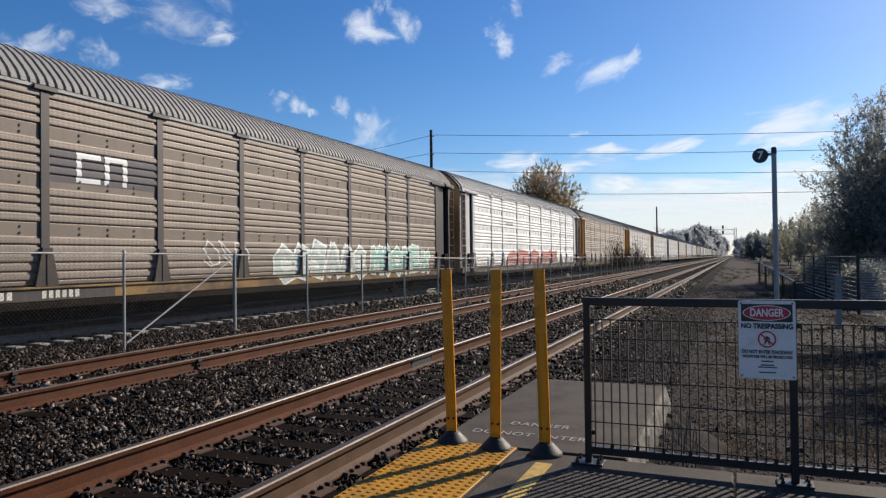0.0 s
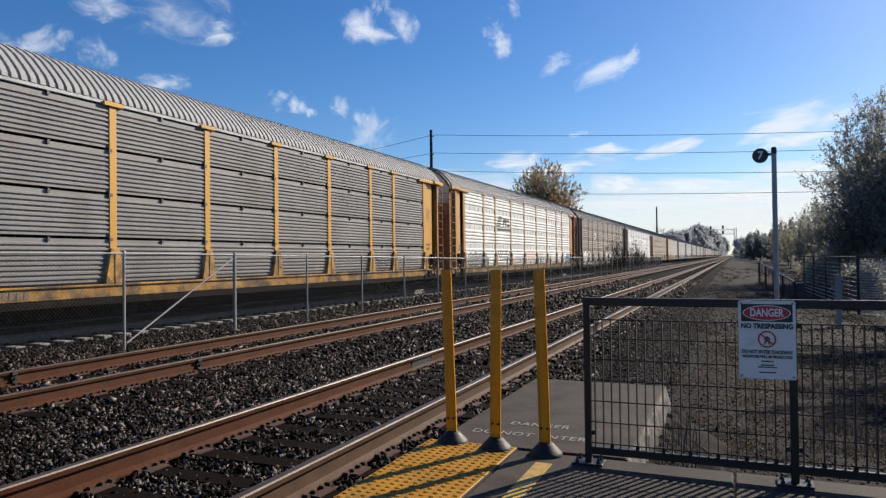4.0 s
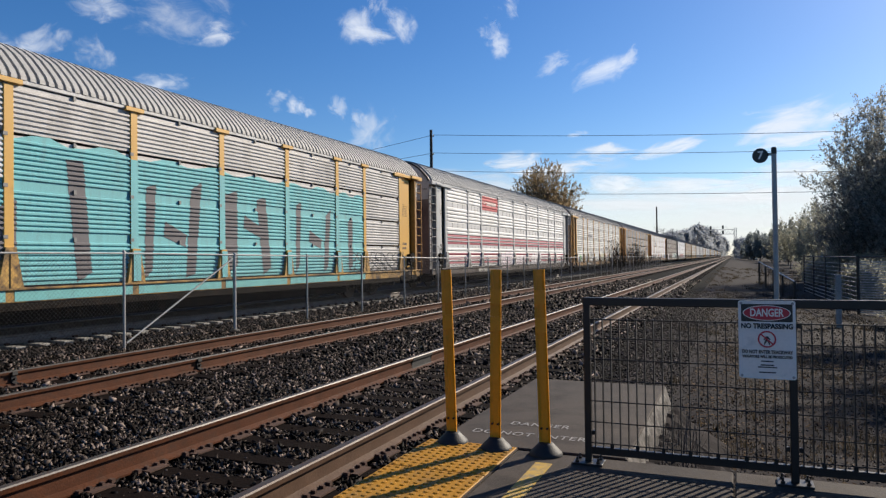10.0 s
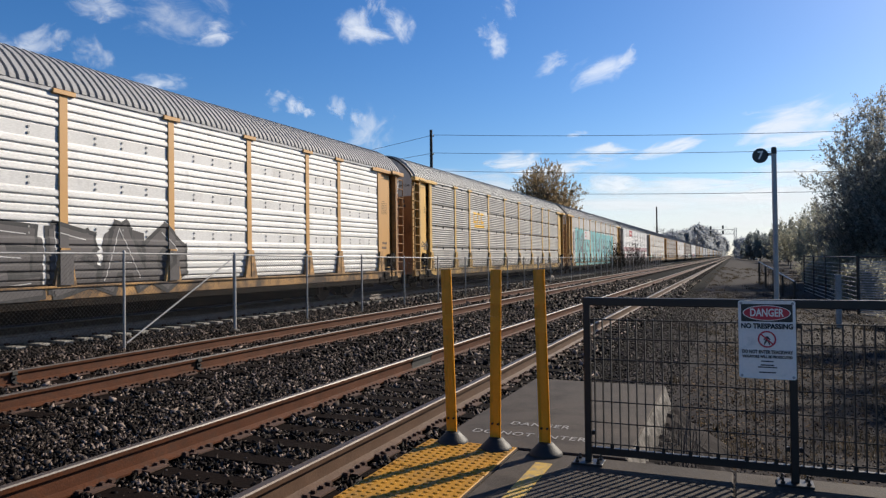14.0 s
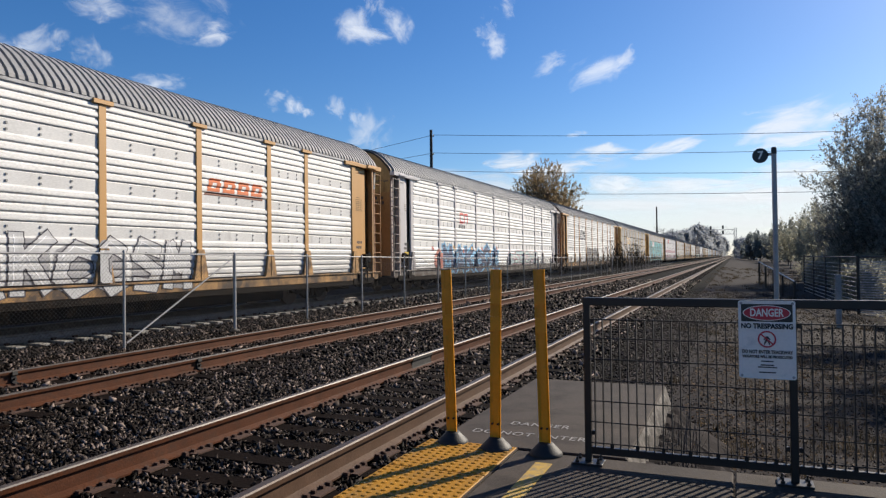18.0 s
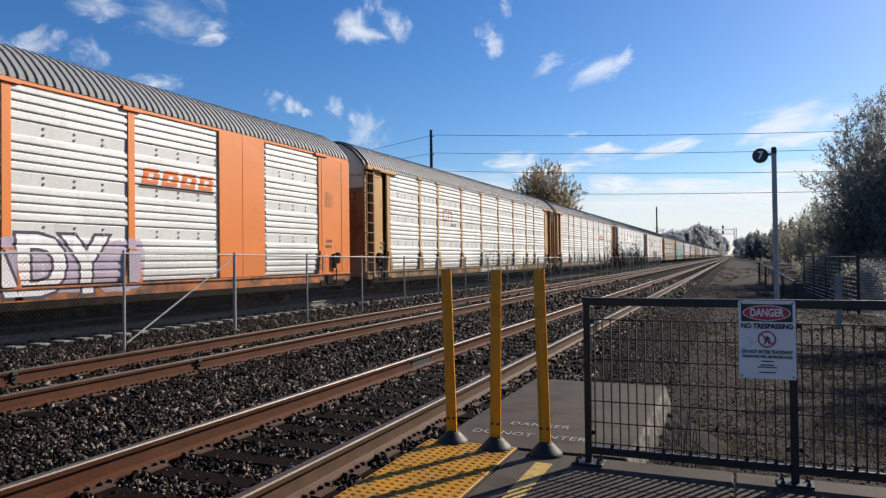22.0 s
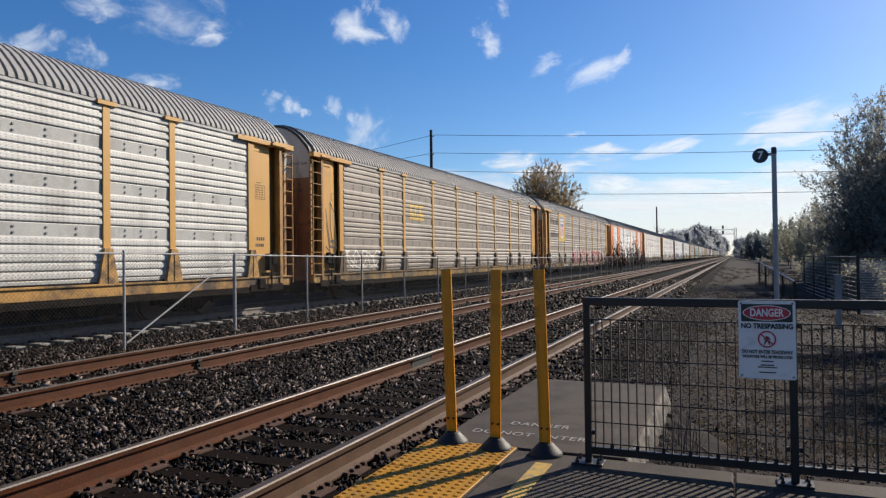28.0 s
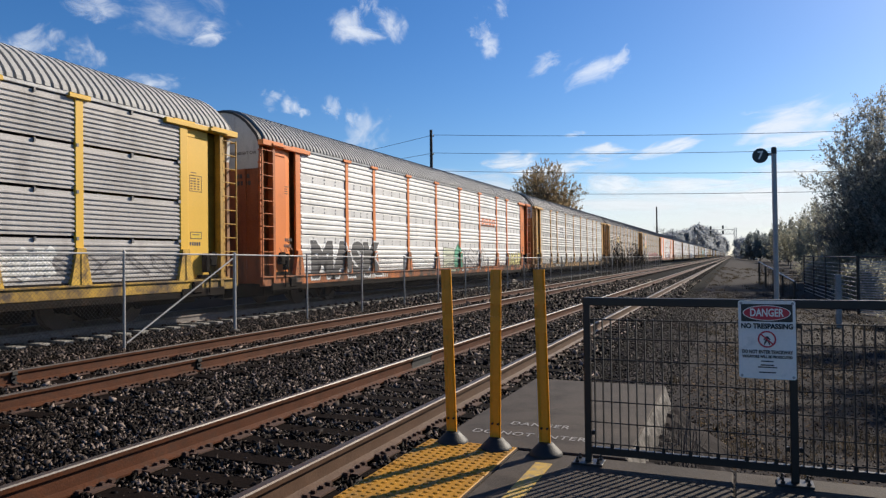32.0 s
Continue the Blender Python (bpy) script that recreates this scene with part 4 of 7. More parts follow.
            ws = part("wheelset", WHEEL_ME, None, bogie, "steel wheelset", pose(s * 0.9, 0, 0.42))
            WHEELSETS.append((ws, s))
    return t


BRT, TAN = (0.53, 0.53, 0.525), (0.265, 0.234, 0.204)
WHT, BRN = (0.50, 0.48, 0.45), (0.16, 0.075, 0.035)
LV = {
    "brown": Livery((0.055, 0.044, 0.040), (0.200, 0.165, 0.138), "wide", (0.33, 0.32, 0.31), (0.06, 0.045, 0.045), (0.34, 0.30, 0.27), (0.30, 0.17, 0.04), 0.55, 0.30, 0.58, holes=0.55),
    "bright": Livery((0.50, 0.275, 0.090), BRT, "wide", (0.42, 0.42, 0.43), (0.26, 0.12, 0.05), (0.40, 0.39, 0.38), panel_dirt=0.12),
    "slate": Livery((0.57, 0.29, 0.045), (0.215, 0.205, 0.20), "fine", (0.50, 0.50, 0.50), (0.24, 0.11, 0.04), WHT, panel_dirt=0.35, metal=0.2),
    "silver": Livery((0.53, 0.285, 0.065), (0.44, 0.44, 0.425), "wide", (0.44, 0.43, 0.42), (0.36, 0.18, 0.05), WHT, panel_dirt=0.4, metal=0.25, rough=0.62, holes=0.45),
    "grey": Livery((0.42, 0.42, 0.41), (0.49, 0.49, 0.49), "wide", (0.42, 0.43, 0.44), (0.15, 0.12, 0.11), (0.36, 0.34, 0.34), (0.16, 0.14, 0.13), 0.15),
    "gapped": Livery((0.58, 0.33, 0.070), (0.45, 0.435, 0.42), "fine", (0.56, 0.55, 0.53), (0.26, 0.12, 0.04), WHT, panel_dirt=0.3, metal=0.2),
    "white": Livery((0.50, 0.48, 0.48), (0.60, 0.60, 0.595), "wide", (0.44, 0.45, 0.46), (0.36, 0.20, 0.07), (0.38, 0.24, 0.08), (0.26, 0.24, 0.22), 0.08),
    "orange": Livery((0.72, 0.20, 0.030), BRT, "wide", (0.34, 0.35, 0.36), (0.30, 0.09, 0.03), (0.40, 0.40, 0.39), (0.66, 0.19, 0.035), panel_dirt=0.12, frame_dirt=0.2),
    "rust": Livery((0.68, 0.19, 0.030), BRT, "wide", (0.36, 0.37, 0.38), (0.30, 0.09, 0.03), (0.40, 0.40, 0.39), (0.66, 0.19, 0.035), panel_dirt=0.12, frame_dirt=0.2),
    "tan": Livery((0.53, 0.275, 0.055), TAN, "wide", (0.36, 0.35, 0.34), (0.20, 0.09, 0.04), (0.36, 0.34, 0.32), (0.50, 0.29, 0.055), panel_dirt=0.5, metal=0.25, rough=0.60, holes=0.55),
    "pale": Livery((0.40, 0.39, 0.37), (0.50, 0.49, 0.475), "wide", (0.42, 0.42, 0.42), (0.13, 0.08, 0.06), (0.36, 0.34, 0.32), panel_dirt=0.4, metal=0.0, rough=0.7),
    "amber": Livery((0.66, 0.39, 0.030), (0.37, 0.355, 0.345), "fine", (0.56, 0.55, 0.53), (0.26, 0.12, 0.04), WHT, panel_dirt=0.35, metal=0.2),
    "chrome": Livery((0.60, 0.37, 0.100), (0.345, 0.332, 0.315), "fine", (0.60, 0.60, 0.58), (0.30, 0.13, 0.04), WHT, panel_dirt=0.3, metal=0.2),
}
TRAIN = [
    (0, "brown", "enclosed car-carrier wagon with brown posts and grimy tan ribbed sides"),
    (1, "bright", "enclosed car-carrier wagon with tan posts and bright ribbed sides"),
    (2, "slate", "enclosed car-carrier wagon with yellow posts and dark grey slatted sides"),
    (3, "silver", "enclosed car-carrier wagon with yellow posts and dull silver ribbed sides"),
    (4, "grey", "enclosed car-carrier wagon with grey posts and red-striped silver sides"),
    (5, "gapped", "enclosed car-carrier wagon with yellow posts, covered in turquoise graffiti"),
    (6, "chrome", "enclosed car-carrier wagon with yellow posts and grey slatted sides"),
    (7, "bright", "enclosed car-carrier wagon with tan posts, bright sides and black graffiti"),
    (8, "white", "enclosed car-carrier wagon with white posts, white sides and blue graffiti"),
    (9, "bright", "enclosed car-carrier wagon with tan posts, bright sides and grey graffiti"),
    (10, "bright", "enclosed car-carrier wagon with tan posts and bright ribbed sides"),
    (11, "orange", "enclosed car-carrier wagon in orange with solid panels between bright sheets"),
    (12, "tan", "enclosed car-carrier wagon with yellow posts, grimy sides and red graffiti"),
    (13, "tan", "enclosed car-carrier wagon with yellow posts and grimy ribbed sides"),
    (14, "silver", "enclosed car-carrier wagon with yellow posts and pale ribbed sides"),
    (15, "rust", "enclosed car-carrier wagon with orange posts, bright sides and black graffiti"),
    (16, "amber", "enclosed car-carrier wagon with yellow posts and grey slatted sides"),
]
CARS = {}
for index, kind, label in TRAIN:
    CARS[index] = wagon(index, LV[kind], label, True, (1, 7) if index == 11 else ())
AHEAD = ["white", "tan", "silver"] + ["pale", "pale", "silver", "pale", "pale", "tan", "pale", "pale", "silver", "pale", "pale", "tan", "pale", "pale", "pale", "silver", "pale"]
for k, kind in enumerate(AHEAD):
    CARS[-1 - k] = wagon(-1 - k, LV[kind], "enclosed car-carrier wagon with ribbed metal sides", k < 2)

# ---------------------------------------------------------------- trees and shrubs
# Lens glare put into colour: big-tree and bush leaves lifted to paler greys.
M_LEAF_GLARE = leaf_mat("glare_paled_leaves", (0.16, 0.17, 0.16), (0.42, 0.41, 0.36), 0.58)
M_LEAF_GOLD = leaf_mat("olive_autumn_leaves", (0.20, 0.150, 0.090), (0.46, 0.345, 0.200), 0.52)
M_LEAF_MIX = leaf_mat("grey_green_leaves", (0.22, 0.23, 0.18), (0.38, 0.36, 0.28), 0.58)
# Far and belt leaves paled and greyed, putting aerial haze into their colour.
M_LEAF_HAZE = leaf_mat("haze_paled_far_leaves", (0.29, 0.31, 0.34), (0.40, 0.42, 0.44), 0.68)
M_LEAF_BELT = leaf_mat("haze_paled_belt_leaves", (0.16, 0.18, 0.18), (0.33, 0.35, 0.33), 0.6)
M_GRASS = leaf_mat("dry_grass", (0.024, 0.021, 0.013), (0.095, 0.074, 0.050))
M_TWIG = mat("grey_twig", (0.085, 0.072, 0.062), 0.95, var=0.3, bump=0.0)


def limbs(rng, h, spread, levels, count, droop=0.0, low=0.15, trunk=0.03):
    """Tapered trunk and branches: tubes, and the points that bear leaves."""
    b, tips = Build(), []

    def grow(a, way, length, r, level):
        n = 3
        for i in range(n):
            way = (way + Vector((rng.uniform(-0.16, 0.16), rng.uniform(-0.16, 0.16), rng.uniform(-0.05, 0.10) - droop))).normalized()
            c = a + way * (length / n)
            b.tube(a, c, r * (1 - 0.25 * i), 6 if level < 2 else 3, r * (1 - 0.25 * (i + 1)), caps=False)
            a = c
            if level < levels:
                for k in range(count[level] if i else count[level] // 2):
                    turn = rng.uniform(0, 6.283)
                    side = way.orthogonal().normalized()
                    side.rotate(Matrix.Rotation(turn, 3, way))
                    out = (way * rng.uniform(0.35, 0.8) + side * rng.uniform(0.5, 1.0)).normalized()
                    grow(a - way * rng.uniform(0, length / n), out, length * rng.uniform(0.42, 0.68), r * 0.45, level + 1)
            if level >= levels - 1:
                tips.append(a.copy())
        return a

    a, way = Vector((0, 0, 0)), Vector((0, 0, 1))
    n = 7
    for i in range(n):
        way = (way + Vector((rng.uniform(-0.06, 0.06), rng.uniform(-0.06, 0.06), 0.1))).normalized()
        c = a + way * (h * 0.9 / n)
        r = h * trunk * (1 - i / n * 0.85)
        b.tube(a, c, r, 9, h * trunk * (1 - (i + 1) / n * 0.85), caps=False)
        f = (i + 1) / n
        if f > low:
            for k in range(count[0]):
                turn = rng.uniform(0, 6.283)
                rise = rng.uniform(0.15, 0.9) * (0.4 + f)
                reach = spread * (1.0 - 0.55 * abs(f - 0.5) * 1.4) * rng.uniform(0.65, 1.1)
                grow(a.lerp(c, rng.random()), Vector((math.cos(turn), math.sin(turn), rise)).normalized(), reach, r * 0.42, 1)
        a = c
    tips.append(a)
    return b, tips


def leaves(rng, tips, per, size, scatter):
    """Small bent leaves round the twig ends."""
    g = np.random.default_rng(rng.randrange(10 ** 6))
    t = np.array([tuple(p) for p in tips])
    c = np.repeat(t, per, 0)
    c = c + g.normal(size=c.shape) * scatter
    n = len(c)
    u = g.normal(size=(n, 3))
    u /= np.linalg.norm(u, axis=1)[:, None]
    w = np.cross(u, g.normal(size=(n, 3)))
    w /= np.linalg.norm(w, axis=1)[:, None] + 1e-9
    s = size * g.uniform(0.5, 1.4, n)[:, None]
    v = np.stack([c - u * s, c + w * s * 0.42, c + u * s, c - w * s * 0.42], 1)
    return v.reshape(-1, 3), np.arange(4 * n).reshape(-1, 4)


def tree_meshes(seed, h, spread, levels, count, per, size, scatter, leaf, droop=0.0, low=0.15, trunk=0.016, wood=None):
    rng = random.Random(seed)
    b, tips = limbs(rng, h, spread, levels, count, droop, low, trunk)
    wood_me = b.mesh("trunk", wood or M_BARK, fix=False)
    v, f = leaves(rng, tips, per, size, scatter) if per else (None, None)
    return wood_me, raw_mesh("crown", v, f, leaf) if per else None


def plume_meshes(seed, h, spread, limb_n, shoot_n, per, size, leaf, low=0.2, mid=0.55, wood=None, trunk=0.014, reach=0.13, splay=0.35, fluff=0.07):
    """A tree of ascending limbs in a fan, each set with upright leafy shoots. mid: the height of its widest part."""
    g = np.random.default_rng(seed)
    b = Build()
    b.tube((0, 0, -0.3), (0, 0, h * low), h * trunk, 8, h * trunk * 0.8, caps=False)
    b.tube((0, 0, h * low), (0, 0, h * 0.72), h * trunk * 0.8, 6, h * trunk * 0.15, caps=False)
    at, way = [], []
    for i in range(limb_n):
        a, f = g.uniform(0, 6.283), (i + g.random()) / limb_n
        top = -0.35 + 1.33 * f
        out = math.sqrt(max(0.02, 1 - (top if top > 0 else top * 0.9) ** 2)) * g.uniform(0.55, 1.0) ** 0.7 * (1 + 0.12 * math.sin(3 * a + seed))
        zt = h * (mid + (1 - mid) * top * 0.97) if top > 0 else h * (mid + (mid - low) * top * 1.6)
        tip = np.array([math.cos(a) * out * spread, math.sin(a) * out * spread, max(zt * g.uniform(0.94, 1.0), h * low * 0.8)])
        root = np.array([0, 0, h * low + (tip[2] - h * low) * g.uniform(0.0, 0.35)])
        bend = np.array([tip[0] * 0.62, tip[1] * 0.62, root[2] + (tip[2] - root[2]) * 0.42])
        us = np.linspace(0, 1, 6)
        pts = [(1 - u) ** 2 * root + 2 * u * (1 - u) * bend + u * u * tip for u in us]
        for k in range(5):
            r = h * trunk * 0.17
            b.tube(pts[k], pts[k + 1], r * (1 - k / 5.6), 4, r * (1 - (k + 1) / 5.6), caps=False)
        for k in range(shoot_n):
            u = g.uniform(0.22, 1.0)
            p = (1 - u) ** 2 * root + 2 * u * (1 - u) * bend + u * u * tip + g.normal(size=3) * spread * fluff
            d = np.array([tip[0], tip[1], 0]) / (spread + 1e-6) * 0.55 + np.array([0, 0, 0.85]) + g.normal(size=3) * splay
            d /= np.linalg.norm(d)
            ln = h * reach * g.uniform(0.45, 1.15)
            b.tube(p, p + d * ln, h * trunk * 0.07, 3, h * trunk * 0.02, caps=False)
            s = g.uniform(0.1, 1.0, per)[:, None]
            at.append(p + d * ln * s + g.normal(size=(per, 3)) * ln * 0.085)
            way.append(np.repeat(d[None], per, 0) + g.normal(size=(per, 3)) * 0.55)
    wood_me = b.mesh("trunk", wood or M_BARK, fix=False)
    c, u = np.concatenate(at), np.concatenate(way)
    n = len(c)
    u /= np.linalg.norm(u, axis=1)[:, None]
    w = np.cross(u, g.normal(size=(n, 3)))
    w /= np.linalg.norm(w, axis=1)[:, None] + 1e-9
    s = size * g.uniform(0.55, 1.35, n)[:, None]
    v = np.stack([c - u * s, c + w * s * 0.40, c + u * s, c - w * s * 0.40], 1).reshape(-1, 3)
    return wood_me, raw_mesh("crown", v, np.arange(4 * n).reshape(-1, 4), leaf)


def tree(name, meshes, label, category, x, y, turn=0.0, grow=1.0, z=None, group=""):
    t = thing(name, label, category, group, at=pose(x, y, ground_z(y) - 0.1 if z is None else z, rz=turn))
    t.scale = (grow, grow, grow)
    part("trunk", meshes[0], None, t, "bare trunk and branches")
    if meshes[1]:
        part("crown", meshes[1], None, t, "leafy crown")
    return t


AUTUMN = plume_meshes(11, 20.4, 7.5, 230, 14, 22, 0.15, M_LEAF_GOLD, low=0.24, mid=0.52, reach=0.065, splay=0.34, fluff=0.07)
tree("autumn_tree", AUTUMN, "round-crowned autumn tree with thinning olive leaves", "tree", 130, 33.4, 20, 1.0)
BIG = plume_meshes(23, 12.0, 3.8, 170, 15, 26, 0.085, M_LEAF_GLARE, low=0.06, mid=0.45, reach=0.10, fluff=0.045)
BIG2 = plume_meshes(24, 12.0, 3.4, 150, 15, 26, 0.085, M_LEAF_GLARE, low=0.08, mid=0.48, reach=0.10, fluff=0.045)
# The tree at (24.5, -10.3) is unseen, placed to shade the verge.
for x, y, turn, s in ((51, -9.0, 0, 1.07), (47, -11.0, 140, 1.16), (58, -9.8, 60, 0.92), (52, -14.5, 230, 1.15), (24.5, -10.3, 20, 1.0), (40, -17.5, 300, 1.1)):
    tree("dark_tree", BIG if turn % 40 == 0 else BIG2, "tall dense tree beside the line, leaves paled for lens glare", "tree", x, y, turn, s, group="dark trees beside the line")
THIN = plume_meshes(31, 7.2, 1.25, 30, 10, 14, 0.105, M_LEAF_MIX, low=0.10, mid=0.5, wood=M_TWIG, trunk=0.010, reach=0.15, splay=0.22)
for x, y, turn, s in ((88, -8.2, 0, 0.93), (84, -10.0, 100, 1.1), (95, -8.0, 45, 0.85), (100, -11, 10, 1.1), (110, -7.4, 150, 1.05), (118, -9.5, 250, 1.15), (75, -9.0, 310, 0.8), (68, -8.6, 80, 0.8), (124, -6.6, 200, 1.1), (80, -8.4, 20, 1.05), (91, -9.2, 70, 1.2), (72, -8.0, 170, 0.95), (105, -8.4, 230, 1.2), (64, -8.6, 290, 0.9), (98, -9.6, 330, 1.25)):
    tree("sapling", THIN, "slender half-bare sapling with sparse leaves", "tree", x, y, turn, s, group="saplings beside the line")
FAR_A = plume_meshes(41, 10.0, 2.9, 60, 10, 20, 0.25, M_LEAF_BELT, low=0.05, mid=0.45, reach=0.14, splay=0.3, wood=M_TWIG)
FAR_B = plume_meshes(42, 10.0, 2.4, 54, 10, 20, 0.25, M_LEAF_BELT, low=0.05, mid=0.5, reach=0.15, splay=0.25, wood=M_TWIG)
FAR_C = tree_meshes(43, 10.0, 3.4, 2, [3, 3, 2, 0], 8, 0.60, 0.60, M_LEAF_HAZE, low=0.05)
FAR_D = tree_meshes(44, 10.0, 2.8, 2, [3, 3, 2, 0], 8, 0.60, 0.60, M_LEAF_HAZE, low=0.03)
spots = random.Random(5)
for i in range(20):
    f = i / 19
    x = 125 + 190 * f
    tree("line_side_tree", FAR_A if i % 2 else FAR_B, "bushy tree in the belt beside the line, leaves paled for haze", "tree", x, -5.2 - 4.5 * (1 - f) - spots.uniform(0, 5), spots.uniform(0, 360), (0.74 + 0.34 * f) * spots.uniform(0.85, 1.15), group="belt of trees beside the line")
for i in range(7):
    tree("line_side_tree", FAR_A if i % 2 else FAR_B, "bushy tree in the belt beside the line, leaves paled for haze", "tree", 100 + 32 * i, -15 - spots.uniform(0, 10), spots.uniform(0, 360), spots.uniform(0.65, 0.9), group="belt of trees beside the line")
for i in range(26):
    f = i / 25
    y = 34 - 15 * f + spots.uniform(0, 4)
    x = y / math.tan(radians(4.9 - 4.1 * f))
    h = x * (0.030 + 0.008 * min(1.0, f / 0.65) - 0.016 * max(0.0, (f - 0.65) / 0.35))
    tree("distant_tree", FAR_C if i % 3 else FAR_D, "tree in the distant wood across the tracks, leaves paled for haze", "tree", x, y, spots.uniform(0, 360), h / 10 * spots.uniform(0.85, 1.1), group="distant wood across the tracks")
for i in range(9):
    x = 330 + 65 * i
    tree("line_side_tree", FAR_C if i % 2 else FAR_D, "bushy tree in the belt beside the line, leaves paled for haze", "tree", x, -4.5 - spots.uniform(0, 4), spots.uniform(0, 360), (0.85 + 0.0016 * (x - 330)) * spots.uniform(0.8, 1.15), group="belt of trees beside the line")
BARE = tree_meshes(51, 20.0, 4.5, 3, [4, 3, 2, 0], 0, 0, 0, None, low=0.25, wood=M_TWIG)
for x, y, turn, s in ((380, 37, 0, 0.92), (392, 31, 70, 0.88), (470, 22.5, 130, 1.02), (372, 34, 200, 0.85)):
    tree("bare_tree", BARE, "leafless tree rising over the distant wood", "tree", x, y, turn, s, group="leafless distant trees")
# Near-black shrubs added to draw soft dark streaks across the wagon sides.
SHRUB = plume_meshes(61, 3.9, 0.95, 44, 9, 5, 0.045, leaf_mat("blackish_shrub_leaves", (0.010, 0.010, 0.009), (0.040, 0.038, 0.034), 0.2), low=0.05, mid=0.5, wood=M_POLEW, trunk=0.010, reach=0.13, fluff=0.12)
for x, y, turn, s in ((70.5, 11.35, 0, 0.92), (73.5, 11.35, 90, 1.05), (76, 11.3, 45, 0.8), (86, 11.35, 200, 0.95), (90, 11.35, 260, 1.08), (93.5, 11.3, 300, 0.85)):
    tree("track_side_shrub", SHRUB, "twiggy near-black shrub added for dark streaks across the wagons", "shrub", x, y, turn, s, group="shrubs along the fence")
BUSH = tree_meshes(71, 1.6, 1.1, 2, [6, 5, 3, 0], 9, 0.07, 0.20, M_LEAF_MIX, low=0.0, trunk=0.015, wood=M_TWIG)
for i in range(26):
    x = spots.uniform(19, 75)
    tree("bramble_bush", BUSH, "low tangled half-bare bramble bush", "bush", x, -2.9 - spots.uniform(0.6, 3.5) - 0.03 * x, spots.uniform(0, 360), spots.uniform(0.55, 1.2), group="bramble bushes on the verge")


def blades(name, n, area, h, seed, label, material=M_GRASS, lean=0.35, clumps=0):
    g = np.random.default_rng(seed)
    x, y = g.uniform(area[0], area[1], n), g.uniform(area[2], area[3], n)
    if clumps:
        cx, cy = g.uniform(area[0], area[1], clumps), g.uniform(area[2], area[3], clumps)
        k = g.integers(0, clumps, n)
        x, y = cx[k] + g.normal(size=n) * 0.12, cy[k] + g.normal(size=n) * 0.12
    z = np.interp(y, [a for a, c in PROFILE], [c for a, c in PROFILE]) - 0.01
    a, s = g.uniform(0, 6.28, n), h * g.uniform(0.4, 1.3, n)
    w = 0.0022 + 0.004 * g.random(n)
    dx, dy = np.cos(a), np.sin(a)
    ln = lean * g.uniform(0, 1.6, n) * s
    base = np.stack([x, y, z], 1)
    px = np.stack([-dy * w, dx * w, 0 * w], 1)
    mid = base + np.stack([dx * ln * 0.35, dy * ln * 0.35, s * 0.6], 1)
    top = base + np.stack([dx * ln, dy * ln, s], 1)
    v = np.stack([base - px, base + px, mid + px * 0.8, mid - px * 0.8, top + px * 0.1, top - px * 0.1], 1).reshape(-1, 3)
    k = 6 * np.arange(n)[:, None]
    f = np.concatenate([k + np.array([[0, 1, 2, 3]]), k + np.array([[3, 2, 4, 5]])], 0)
    return tagged(new(name, raw_mesh(name, v, f, material)), label, "grass", kind="stuff")


blades("dry_grass", 2600, (4.4, 7.5, -3.2, 0.35), 0.06, 1, "short dry grass and weeds on the verge", clumps=60)
blades("dry_grass", 9000, (6.5, 30, -4.2, 1.2), 0.08, 2, "short dry grass and weeds on the verge", clumps=220)
blades("dry_grass", 12000, (28, 100, -6.5, 1.6), 0.16, 3, "short dry grass and weeds on the verge", clumps=300)
blades("dead_stalks", 60, (4.35, 5.6, 0.25, 0.58), 0.55, 4, "thin dead weed stalks by the slab", M_TWIG, 0.25)
blades("green_grass", 2600, (4.6, 5.6, -1.2, -0.35), 0.09, 5, "tuft of greener grass", leaf_mat("green_grass", (0.05, 0.07, 0.02), (0.14, 0.16, 0.05)), clumps=14)


def litter(name, n, area, size, seed, label, material):
    """Fallen leaves and scraps lying about."""
    g = np.random.default_rng(seed)
    x, y = g.uniform(area[0], area[1], n), g.uniform(area[2], area[3], n)
    z = np.interp(y, [a for a, c in PROFILE], [c for a, c in PROFILE]) + g.uniform(0.008, 0.03, n)
    a, s = g.uniform(0, 6.28, n), size * g.uniform(0.5, 1.5, n)
    u = np.stack([np.cos(a), np.sin(a), g.uniform(-0.5, 0.5, n)], 1) * s[:, None]
    w = np.stack([-np.sin(a), np.cos(a), g.uniform(-0.5, 0.5, n)], 1) * s[:, None] * 0.5
    c = np.stack([x, y, z], 1)
    v = np.stack([c - u, c + w, c + u, c - w], 1).reshape(-1, 3)
    return tagged(new(name, raw_mesh(name, v, np.arange(4 * n).reshape(-1, 4), material)), label, "leaf litter", kind="stuff")


litter("fallen_leaves", 5200, (4.3, 14, -3.2, 0.55), 0.022, 9, "scattered brown fallen leaves", leaf_mat("brown_leaves", (0.06, 0.035, 0.02), (0.30, 0.22, 0.14)))

